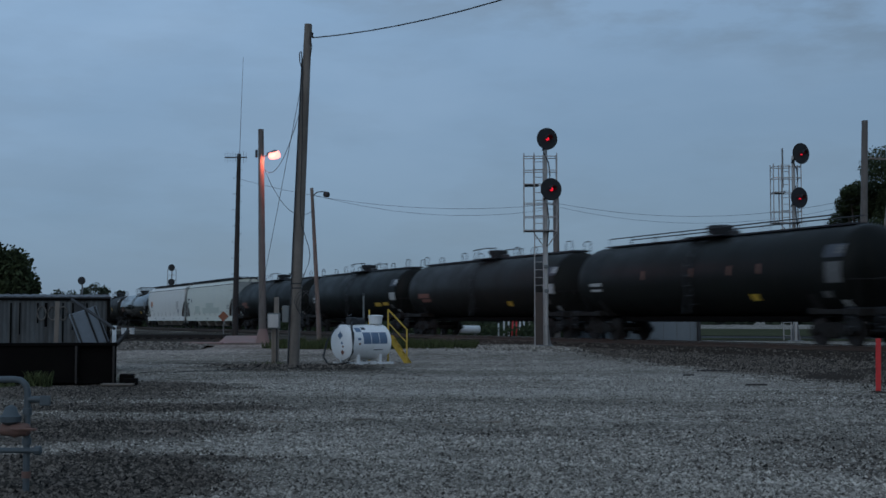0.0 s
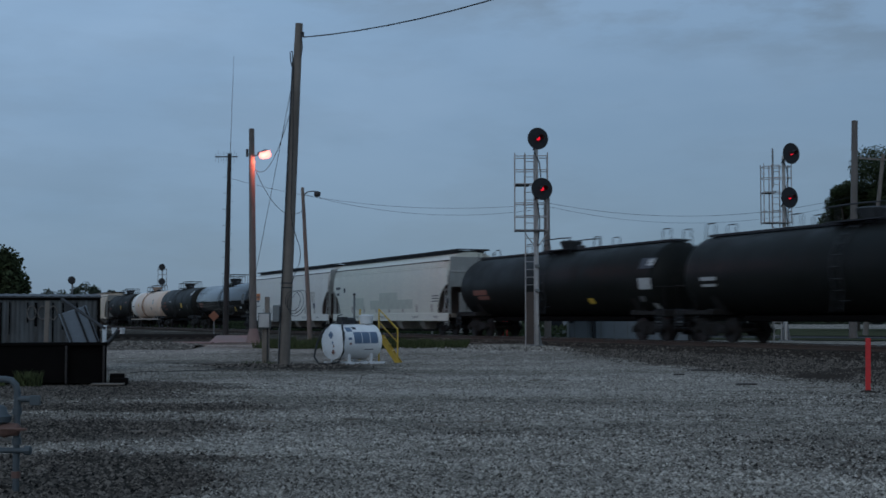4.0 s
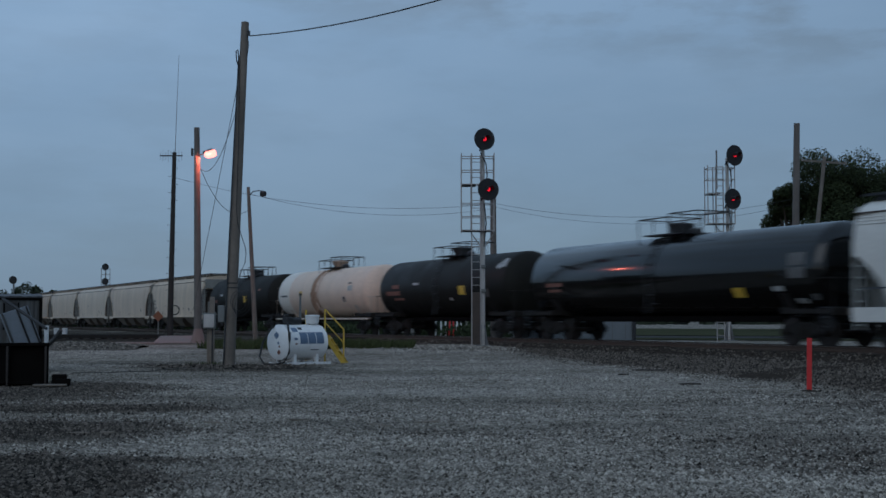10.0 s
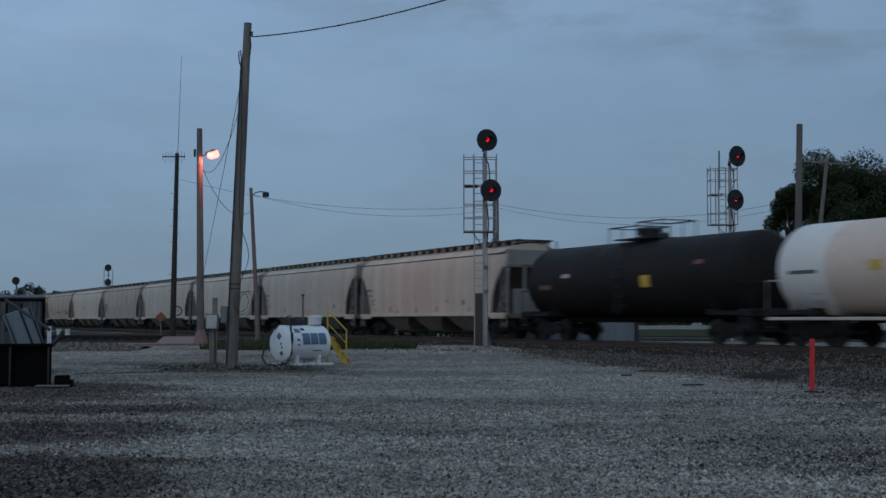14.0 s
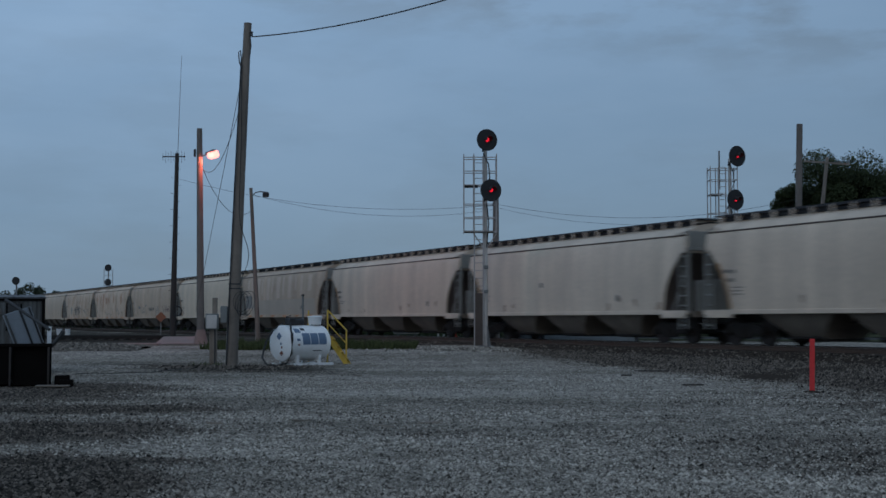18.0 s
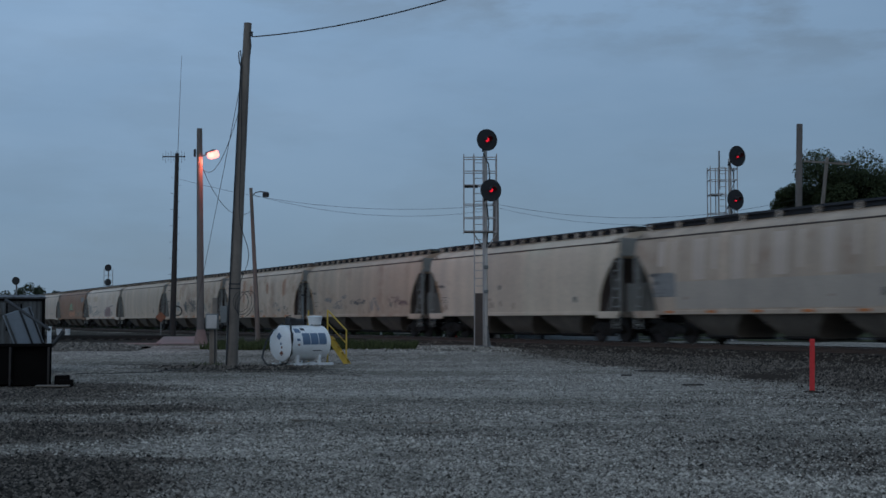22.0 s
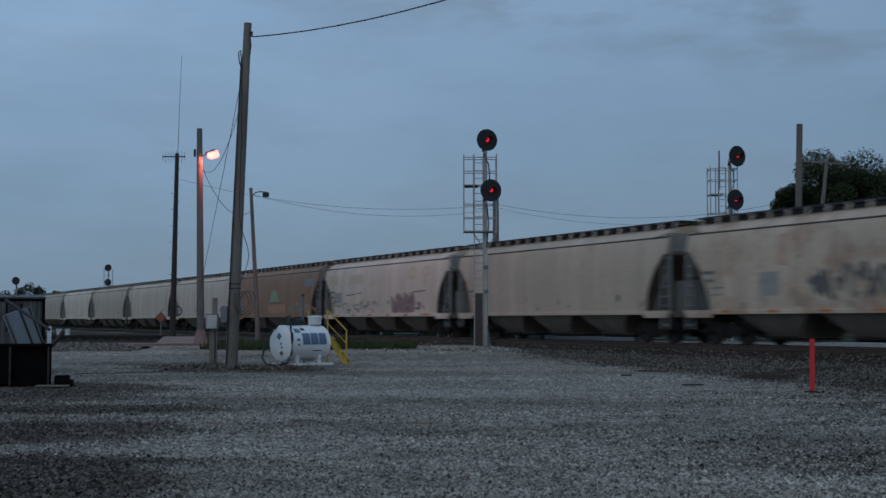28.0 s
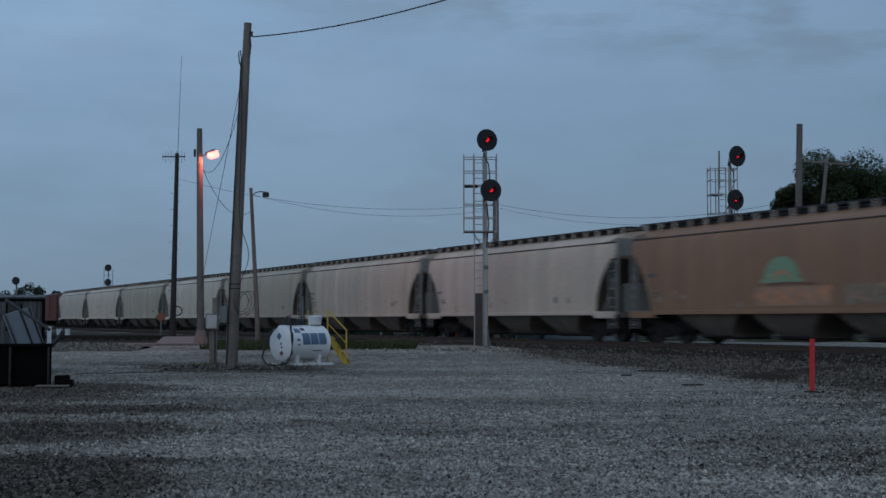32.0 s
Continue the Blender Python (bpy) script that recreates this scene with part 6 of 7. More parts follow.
# meter cabinet on two posts
mt = thing("meter_cabinet", "grey electric meter box on two wooden posts", "meter box", pose(-7.98, 45.4, 0.0))
part("post", box((0.02, 0, 1.13), (0.16, 0.14, 2.45), bevel=0.01), M_TIMBER, mt)
part("post", box((-0.13, 0.12, 0.6), (0.09, 0.10, 1.25), bevel=0.01), M_TIMBER, mt)
part("cabinet", box((-0.05, -0.14, 1.52), (0.44, 0.2, 0.55), bevel=0.02), M_PAINT_GREY, mt)
part("cabinet_door", box((-0.05, -0.25, 1.52), (0.36, 0.02, 0.46), bevel=0.008), M_MAST, mt)
part("conduit", tube([(0.05, -0.12, 0.0), (0.05, -0.12, 1.26)], 0.025, 6), M_STEEL_DARK, mt)

# red marker post
rp = thing("marker_post", "flat red plastic marker post in the gravel", "marker post", pose(7.97, 28.2, 0.0, 0, 1.0, 0))
m = Mesh()
m.rings([[(-0.055, -0.008, z), (-0.02, 0.008, z), (0.02, 0.008, z), (0.055, -0.008, z), (0.055, -0.016, z), (-0.055, -0.016, z)] for z in (-0.1, 0.6, 1.16)])
part("blade", m, M_RED_POST, rp)
part("gravel_mound", Mesh().lathe([(-0.05, 0.3), (0.03, 0.16), (0.05, 0.02)], 10, "z"), M_BALLAST, rp)


# ---------------------------------------------------------------- shed and scrap at the yard's edge
def build_shed():
    sh = thing("metal_shed", "low weathered corrugated metal shed with streaked paint", "shed", pose(-11.70, 38.0, 0.0, 0, 0, 19))
    W, D, Hh = 7.6, 3.04, 2.20
    # corrugated sheets
    def sheet(w, h):
        m = Mesh()
        n = 12
        front = [(w * i / n, -0.018 if i % 2 else 0.0) for i in range(n + 1)]
        m.rings([[(x, y, z) for x, y in front] + [(x, y + 0.012, z) for x, y in reversed(front)] for z in (0.0, h)])
        return m.data("wall_sheet", M_SHED, smooth=False)
    sf = sheet(0.76, Hh)
    for k in range(10):
        if k != 4:
            part("wall_sheet", sf, M_SHED, sh, at=pose(-0.76 * (k + 1), 0.004 * (k % 2), 0.0))
    for k in range(4):
        part("wall_sheet", sf, M_SHED, sh, at=pose(0.0, 0.02 + 0.76 * k, 0.0, 0, 0, 90))
    part("door", box((-3.42, -0.01, 1.0), (0.78, 0.05, 2.0), bevel=0.01), M_SHED_DOOR, sh, "flat blue-grey door")
    part("door_head", box((-3.42, -0.01, 2.14), (0.78, 0.04, 0.26)), M_SHED, sh)
    part("rear_wall", box((-W / 2, D - 0.1, Hh / 2), (W, 0.05, Hh)), M_SHED, sh)
    part("far_wall", box((-W + 0.02, D / 2, Hh / 2), (0.05, D - 0.3, Hh)), M_SHED, sh)
    r = Mesh()
    n = 60
    rows = []
    for y, z in ((-0.12, Hh + 0.02), (D * 0.5, Hh + 0.12), (D, Hh + 0.04)):
        rows.append([(-W - 0.05 + (W + 0.15) * i / n, y, z + (0.022 if i % 2 else 0.0)) for i in range(n + 1)] + [(-W - 0.05 + (W + 0.15) * i / n, y, z - 0.03) for i in reversed(range(n + 1))])
    r.rings(rows)
    part("roof", r, M_STEEL_DARK, sh, "shallow corrugated roof")
    part("fascia", box((-W / 2, -0.05, Hh - 0.02), (W + 0.1, 0.05, 0.10), bevel=0.01), M_RUST_AND_SHADE, sh)
    part("corner_trim", box((0.03, -0.03, Hh / 2), (0.09, 0.09, Hh)), M_RUST_AND_SHADE, sh)
    # spray-painted letters that cannot be read: plain loops
    for k in range(3):
        pts = [(-1.86 + 0.30 * k + 0.12 * math.cos(w), 1.75 + 0.20 * math.sin(w)) for w in [math.radians(a) for a in range(0, 361, 30)]]
        part("graffiti", tube([(x, -0.035, z) for x, z in pts], 0.022, 4, cap=False), M_GRAF_DARK, sh)
    for k in range(13):
        h = rng.uniform(0.5, 1.7)
        part("drip_stain", box((-4.9 + 0.36 * k + rng.uniform(-0.1, 0.1), -0.028, 2.05 - h / 2), (rng.uniform(0.03, 0.09), 0.008, h)), M_RUST_AND_SHADE, sh)
    part("vent_pane", box((-0.8, -0.03, 1.85), (0.32, 0.02, 0.4), bevel=0.005), M_STEEL_DARK, sh)
    return sh


build_shed()

# the sooty steel bin in front of the shed, with scrap on it
bn = thing("scrap_bin", "sooty open steel bin with dark bent plates", "scrap bin", pose(-9.35, 31.1, 0.0, 0, 0, 17))
part("front_wall", box((-1.95, 0.0, 0.52), (2.1, 0.07, 0.96), bevel=0.015), M_RUST_AND_SHADE, bn)
part("front_wall", box((-0.45, 0.10, 0.52), (0.85, 0.06, 0.90), bevel=0.015), M_RUST_AND_SHADE, bn)
part("rim", box((-1.5, -0.02, 0.97), (3.05, 0.14, 0.08), bevel=0.015), M_RUST_AND_SHADE, bn)
part("side_wall", box((-0.02, 0.95, 0.5), (0.06, 1.9, 0.95), bevel=0.015), M_RUST_AND_SHADE, bn)
part("rear_wall", box((-1.5, 1.9, 0.5), (3.0, 0.06, 0.95), bevel=0.015), M_RUST_AND_SHADE, bn)
part("far_wall", box((-2.98, 0.95, 0.5), (0.06, 1.9, 0.95), bevel=0.015), M_RUST_AND_SHADE, bn)
part("bin_floor", box((-1.5, 0.95, 0.06), (2.9, 1.86, 0.06)), M_RUST_AND_SHADE, bn)
for x in (-0.93, -0.06):
    part("stake", box((x, -0.07, 0.46), (0.05, 0.06, 0.94), bevel=0.008), M_WOOD_DARK, bn)
pn = thing("leaning_panel", "pale blue-grey ribbed metal panel leaning on the bin", "metal panel", pose(-0.0, 0, 0))
pn.matrix_basis = pose(-10.75, 32.9, 0.80, 14, -18, 3)
part("sheet", box((0.33, 0, 0.48), (0.72, 0.03, 0.98), bevel=0.006), M_SHED_DOOR, pn)
for x in (0.04, 0.42, 0.66):
    part("rib", box((x, -0.03, 0.48), (0.05, 0.03, 0.98), bevel=0.006), M_STEEL_DARK if x > 0.3 else M_SHED, pn)
solo("loose_plank", box((0, 0, 1.03), (0.12, 0.05, 2.06), bevel=0.01), M_TIMBER, "pale upright plank standing at the shed", "plank", pose(-12.0, 34.4, 0.0, -4, 0, 0))
solo("steel_bar", Mesh().tube([(0, 0, 0), (1.26, -0.6, -0.72)], 0.04, 8), M_STEEL_DARK, "dark steel bar leaning across the shed", "steel bar", pose(-10.63, 31.6, 2.06))
solo("bent_bar", Mesh().tube([(0, 0, 0), (0.13, 0, 0.13), (0.24, 0, 0.27), (0.30, 0, 0.36)], 0.05, 8), M_STEEL_DARK, "dark bent bar sticking up from the bin", "steel bar", pose(-9.36, 31.1, 0.95))
wp = solo("white_stake", box((0, 0, 0.7), (0.10, 0.07, 1.4), bevel=0.01), M_WHITE, "short white wooden stake", "stake", pose(-10.28, 34.0, 0.0))
for x, y, sz in ((-9.05, 31.0, 0.26), (-8.93, 30.9, 0.16)):
    solo("timber_block", box((0, 0, sz / 2), (0.34, 0.3, sz), bevel=0.02), M_RUST_AND_SHADE, "dark timber block lying by the bin", "timber block", pose(x, y, 0, 0, 0, 12), group="timber blocks by the bin")
solo("flat_plate", box((0, 0, 0.02), (0.75, 0.4, 0.04), bevel=0.008), M_TIMBER, "flat weathered board lying on the gravel", "board", pose(-9.15, 30.6, 0.005, 0, 0, 8))
for x, y in ((-28.0, 95.0), (-27.4, 95.0)):
    solo("white_bucket", Mesh().lathe([(0, 0.15), (0.02, 0.17), (0.5, 0.2), (0.52, 0.21), (0.53, 0.19), (0.50, 0.18), (0.06, 0.15), (0.05, 0.02)], 18, "z"), M_WHITE, "white plastic bucket on the bank", "bucket", pose(x, y, ground_z(x, y)), group="white buckets")

# gas piping in the foreground
gp = thing("pipe_riser", "grey-blue pipe riser with a faded red valve", "pipework", pose(-4.33, 11.7, 0.0, 0, 0, 0))
part("riser", Mesh().tube([(0, 0, -0.2), (0, 0, 0.90), (-0.015, 0, 0.96), (-0.06, 0, 1.0), (-0.12, 0, 1.01), (-0.26, 0, 1.01), (-0.30, 0, 0.98), (-0.31, 0, 0.90), (-0.31, 0, -0.2)], 0.03, 12), M_PIPE, gp)
part("valve_body", Mesh().lathe([(-0.14, 0.03), (-0.12, 0.055), (-0.05, 0.06), (0, 0.075), (0.05, 0.06), (0.12, 0.055), (0.14, 0.03)], 14, "x", (-0.09, -0.05, 0.56)), M_VALVE, gp, "faded red valve body")
part("regulator", Mesh().lathe([(0.60, 0.04), (0.63, 0.09), (0.68, 0.10), (0.70, 0.07), (0.76, 0.05), (0.78, 0.02)], 18, "z", (-0.13, -0.06, 0)), M_PIPE, gp)
part("valve_handle", tube([(-0.1, -0.13, 0.57), (0.14, -0.13, 0.57)], 0.014, 6), M_VALVE, gp)
part("cross_pipe", tube([(-0.34, -0.03, 0.37), (0.11, -0.03, 0.37)], 0.026, 10), M_PIPE, gp)
part("end_cap", Mesh().lathe([(0.09, 0.03), (0.09, 0.042), (0.14, 0.042), (0.15, 0.02)], 8, "x", (0, -0.03, 0.37)), M_PIPE, gp)
part("tee_outlet", tube([(0, 0, 0.83), (0.13, 0, 0.83)], 0.03, 10), M_PIPE, gp)
part("tag", box((0.17, -0.02, 0.82), (0.10, 0.02, 0.09), bevel=0.005), M_PIPE, gp)
for z in (0.45, 0.72, 0.15):
    part("pipe_collar", Mesh().lathe([(z - 0.03, 0.03), (z - 0.03, 0.043), (z + 0.03, 0.043), (z + 0.03, 0.03)], 10, "z"), M_VALVE if z < 0.3 else M_PIPE, gp)

# ---------------------------------------------------------------- siding, crossing panel, signs
sd = thing("side_track", "short dark side track with rusty rails", "railway track", pose(0, 0, 0), kind="structure")
for k, y in enumerate((72.6, 74.1)):
    m = box((-26.0, y, 0.62), (20.6, 0.10, 0.24), bevel=0.02)
    part("rail", m, M_TRUCK, sd)
tie2 = box((0, 0, 0), (0.24, 2.5, 0.16), bevel=0.01).data("tie", M_TIE)
for i in range(34):
    part("tie", tie2, M_TIE, sd, at=pose(-16.0 - 0.6 * i, 73.35, 0.46, 0, 0, rng.uniform(-2, 2)))
bk = Mesh()
rows = []
for i in range(60):
    x = -38 + 0.45 * i
    rows.append([(x, 70.2, 0.2), (x, 71.2, 0.40 + 0.04 * noise.noise((x, 1, 1))), (x, 72.0, 0.46 + 0.04 * noise.noise((x * 2, 2, 1))), (x, 75.0, 0.46), (x, 77, 0.2)])
bk.rings(rows, closed=False, cap=False)
part("ballast_bed", bk, M_BALLAST, sd)
solo("concrete_slab", box((0, 0, 0.1), (2.1, 2.6, 0.24), bevel=0.05), M_CONCRETE_RED, "reddish concrete crossing slab, tilted", "concrete slab", pose(-13.55, 66.6, 0.30, 10, 0, 0))
solo("concrete_apron", box((0, 0, 0.05), (4.2, 1.0, 0.14), bevel=0.04), M_CONCRETE_RED, "low reddish concrete apron", "concrete slab", pose(-16.0, 63.8, 0.34, 0, 0, 2))
pm_ = Mesh()
rows = []
for j in range(9):
    q = j / 8
    rows.append([(-19.5 + 6.5 * (i / 20), 55.2 + 3.2 * q, ground_z(-19.5 + 6.5 * i / 20, 55.2 + 3.2 * q) - 0.05 + 0.36 * math.sin(math.pi * q) * (0.5 + 0.5 * math.sin(math.pi * i / 20)) * (0.8 + 0.4 * noise.noise((i * 0.5, j * 0.5, 2)))) for i in range(21)])
pm_.rings(rows, closed=False, cap=False)
solo("stone_bank", pm_, M_BANK, "low heap of dark ballast stone", "gravel heap", kind="structure")
pd = Mesh()
rows = []
for j in range(13):
    q = j / 12
    rows.append([(-2.6 + 8.0 * i / 30, 55.6 + 4.8 * q, ground_z(-2.6 + 8.0 * i / 30, 55.6 + 4.8 * q) - 0.06 + 0.10 * math.sin(math.pi * q) * math.sin(math.pi * i / 30) * (0.9 + 0.5 * noise.noise((i * 0.6, j * 0.7, 3)))) for i in range(31)])
pd.rings(rows, closed=False, cap=False)
solo("gravel_pad", pd, M_PALE_DUST, "pale gravel pad round the signal mast", "gravel heap", kind="structure")
dm = thing("warning_sign", "orange diamond warning sign on a thin post", "road sign", pose(-20.6, 95, 0.42))
part("sign_plate", box((0, 0, 1.40), (0.56, 0.03, 0.56), pose(0, 0, 0, 0, 45, 0).to_3x3(), bevel=0.01), M_ORANGE, dm)
part("post", box((0, 0.04, 0.7), (0.07, 0.05, 1.5)), M_GALV, dm)

ck = Mesh().tube([(-10.6, 37.6, 0.02), (-10.1, 38.0, 0.03), (-9.7, 37.8, 0.02), (-9.2, 38.6, 0.03), (-8.7, 38.9, 0.02), (-8.4, 40.2, 0.03), (-7.9, 42.5, 0.03), (-7.85, 45.1, 0.05)], 0.014, 6)
solo("ground_cable", ck, M_BLACK_RUBBER, "black cable lying across the gravel to the meter", "cable")


# ---------------------------------------------------------------- beyond the track
bg = thing("signal_bungalow", "long pale aluminium equipment hut beside the track", "equipment hut", pose(6.72, 66.6, 0.42, 0, 0, 0))
part("shell", box((0, 0, 1.25), (5.9, 2.4, 2.3), bevel=0.02), M_BUNGALOW, bg)
part("roof", box((0, 0, 2.46), (6.1, 2.6, 0.12), bevel=0.03), M_BUNGALOW, bg)
part("door", box((0.6, -1.21, 1.2), (0.9, 0.04, 1.95), bevel=0.01), M_BUNGALOW, bg)
part("footing", box((0, 0, 0.04), (6.0, 2.5, 0.12)), M_CONCRETE_RED, bg)
for k in range(9):
    part("seam", box((-2.7 + 0.66 * k, -1.205, 1.25), (0.03, 0.02, 2.2)), M_GALV, bg)
for x in (-1.72, 3.0):
    part("corner_post", box((x, -1.32, 1.2), (0.16, 0.16, 2.4), bevel=0.01), M_STEEL_DARK, bg)

rd = Mesh()
rows = []
for i in range(40):
    t = i / 39
    p = Vector((1, 87, 0)).lerp(Vector((75, 54, 0)), t)
    d = Vector((0.40, 0.91, 0))
    rows.append([(p.x - d.x * 4, p.y - d.y * 4, 0.50), (p.x + d.x * 4, p.y + d.y * 4, 0.50)])
rd.rings(rows, closed=False, cap=False)
solo("road", rd, M_ROAD, "worn grey asphalt road beyond the railway", "road", kind="structure")
tf = Mesh()
rows = []
for i in range(30):
    t = i / 29
    p = Vector((5, 75.5, 0)).lerp(Vector((62, 50, 0)), t)
    d = Vector((0.40, 0.91, 0))
    rows.append([(p.x, p.y, 0.47 + 0.02 * noise.noise((i * 1.0, 0, 0))), (p.x + d.x * 5, p.y + d.y * 5, 0.48 + 0.02 * noise.noise((i * 1.0, 5, 0)))])
tf.rings(rows, closed=False, cap=False)
ff = Mesh()
rows = []
for i in range(30):
    p = Vector((-20, 105, 0)).lerp(Vector((110, 46, 0)), i / 29)
    d = Vector((0.40, 0.91, 0))
    rows.append([(p.x + d.x * k, p.y + d.y * k, 0.50) for k in (0, 12, 30, 70)])
ff.rings(rows, closed=False, cap=False)
solo("grass_field", ff, M_TURF, "rough dull green field beyond the road", "grass", kind="structure")
kb = thing("kiosk", "low white hut with two dark windows beyond the track", "hut", pose(4.5, 84, 0.45))
part("wall", box((0, 0, 0.72), (2.3, 1.6, 1.44), bevel=0.02), M_BUNGALOW, kb)
part("roof", box((0, 0, 1.49), (2.5, 1.8, 0.10), bevel=0.02), M_BUNGALOW, kb)
for x in (-0.5, 0.5):
    part("window", box((x, -0.81, 0.75), (0.72, 0.03, 0.7), bevel=0.01), M_GLASS, kb)
solo("grass_verge", tf, M_TURF, "rough grass verge between the railway and the road", "grass", kind="structure")

for k, (x, y) in enumerate(((-0.3, 82), (0.04, 82), (0.33, 82), (0.54, 82), (0.82, 82), (1.05, 82), (1.29, 82), (-3.9, 82))):
    b = thing("bollard", "white steel bollard beyond the track" if k not in (3, 4) else "red steel bollard beyond the track", "bollard", pose(x, y, 0.45, 0, 3 if k == 3 else 0, 0), group="bollards")
    part("post", Mesh().lathe([(-0.1, 0.02), (-0.1, 0.055), (1.05, 0.055), (1.10, 0.03), (1.11, 0.01)], 12, "z"), M_WHITE if k not in (3, 4) else M_RED_POST, b)
pt = thing("gas_tank", "small white horizontal gas tank on feet", "gas tank", pose(-2.35, 84, 0.45))
part("shell", Mesh().lathe([(-0.9, 0.02), (-0.88, 0.14), (-0.8, 0.25), (0.8, 0.25), (0.88, 0.14), (0.9, 0.02)], 20, "x", (0, 0, 0.5)), M_WHITE, pt)
for x in (-0.7, 0.7):
    part("foot", box((x * 0.8, 0, 0.13), (0.12, 0.4, 0.3)), M_GALV, pt)


def build_car(m, paint, label):
    c = thing("car", label, "car", m)
    b = Mesh()
    prof = [(-2.2, 0.45), (-2.25, 0.75), (-2.1, 0.92), (-1.2, 0.98), (-0.55, 1.42), (1.0, 1.45), (1.75, 1.0), (2.2, 0.92), (2.25, 0.5), (2.1, 0.3), (-2.0, 0.3)]
    b.rings([[(x, y, z) for x, z in prof] for y in (-0.85, 0.85)])
    part("body", b, paint, c)
    for y in (-0.86, 0.86):
        part("side_window", box((0.2, y, 1.18), (1.7, 0.01, 0.3)), M_GLASS, c)
    part("rear_window", box((1.42, 0, 1.22), (0.04, 1.4, 0.32), pose(0, 0, 0, 0, -58, 0).to_3x3()), M_GLASS, c)
    for y in (-0.65, 0.65):
        part("tail_light", box((2.26, y, 0.78), (0.03, 0.28, 0.14)), M_TAIL, c)
    for x in (-1.4, 1.4):
        for y in (-0.8, 0.8):
            w = part("wheel", Mesh().lathe([(-0.1, 0.02), (-0.1, 0.28), (-0.08, 0.32), (0.08, 0.32), (0.1, 0.28), (0.1, 0.02)], 18, "y", (x, y, 0.32)), M_BLACK_RUBBER, c)
            part("rim", Mesh().lathe([(-0.115, 0.02), (-0.115, 0.2), (0.115, 0.2), (0.115, 0.02)], 14, "y", (x, y, 0.32)), M_GALV, w)
    return c


build_car(pose(33.7, 100, 0.53, 0, 0, 204), M_CAR_WHITE, "white car with lit red tail lights beyond the track")


# ---------------------------------------------------------------- trees
def build_tree(x, y, h, crown_r, seed, material, leaf=0.34, count=5200, z0=0.42, low=0.25, name="tree", lobes_n=17):
    r = random.Random(seed)
    t = thing(name, "leafy broad tree, dark against the dusk sky", "tree", pose(x, y, z0), group="trees")
    tr = Mesh()
    top = h * 0.62
    tr.tube([(0, 0, -0.3), (0.1, 0, h * 0.2), (0.0, 0.1, h * 0.42), (0.15, 0, top)], [h * 0.035, h * 0.028, h * 0.02, h * 0.008], 10)
    lobes = []
    for k in range(lobes_n):
        w = 2 * math.pi * k / 17 * 2 + r.uniform(-0.3, 0.3)
        rr = crown_r * r.uniform(0.35, 0.78)
        z = h * r.uniform(low + 0.12, 0.86)
        c = Vector((rr * math.cos(w), rr * math.sin(w), z))
        tr.tube([(0, 0, h * r.uniform(0.2, 0.45)), c * 0.5 + Vector((0, 0, h * 0.12)), c], [h * 0.014, h * 0.009, h * 0.003], 6)
        lobes.append((c, crown_r * r.uniform(0.26, 0.42)))
    lobes.append((Vector((0, 0, h * 0.84)), crown_r * 0.42))
    part("trunk", tr, M_BARK, t)
    cr = Mesh()
    for i in range(count):
        c, rad = lobes[r.randrange(len(lobes))]
        d = Vector((r.gauss(0, 1), r.gauss(0, 1), r.gauss(0, 0.8))).normalized()
        p = c + d * rad * (r.random() ** 0.35) * r.uniform(0.85, 1.04)
        if p.z < h * low:
            continue
        a = Vector((r.gauss(0, 1), r.gauss(0, 1), r.gauss(0, 1))).normalized()
        b = a.orthogonal().normalized()
        s = leaf * r.uniform(0.5, 1.3)
        n = len(cr.v)
        cr.v.extend([tuple(p + a * s), tuple(p + b * s * 0.6 + a * 0.2 * s), tuple(p - a * s * 0.8), tuple(p - b * s * 0.6)])
        cr.f.append((n, n + 1, n + 2, n + 3))
    me = bpy.data.meshes.new("crown")
    me.from_pydata(cr.v, [], cr.f)
    me.materials.append(material)
    part("crown", me, material, t, "dense dark green foliage")
    return t


build_tree(38.8, 120, 17.7, 5.6, 3, M_LEAF, 0.13, 100000, low=0.1, lobes_n=40)
build_tree(45.2, 122, 17.6, 6.6, 4, M_LEAF, 0.13, 100000, low=0.1, lobes_n=40)
build_tree(56, 118, 16.0, 7.0, 14, M_LEAF, 0.24, 20000)
build_tree(34.7, 127, 16.2, 3.1, 5, M_LEAF, 0.12, 60000, low=0.08, lobes_n=34)
build_tree(-31.6, 76, 5.9, 4.2, 6, M_LEAF, 0.15, 20000, low=0.1)
build_tree(-37.0, 78, 6.6, 4.4, 7, M_LEAF, 0.17, 9000, low=0.1)
for k, (x, y, h, rr) in enumerate(((-67.6, 212, 7.6, 2.7), (-63.9, 214, 6.6, 1.2), (-78, 232, 6.5, 2.8), (-66, 190, 5.5, 3.0), (-43.5, 185, 5.4, 2.6), (-38.5, 190, 5.4, 2.6), (-72, 170, 5.5, 3.0))):
    build_tree(x, y, h, rr, 20 + k, M_LEAF_FAR, 0.2, 3800, low=0.05)

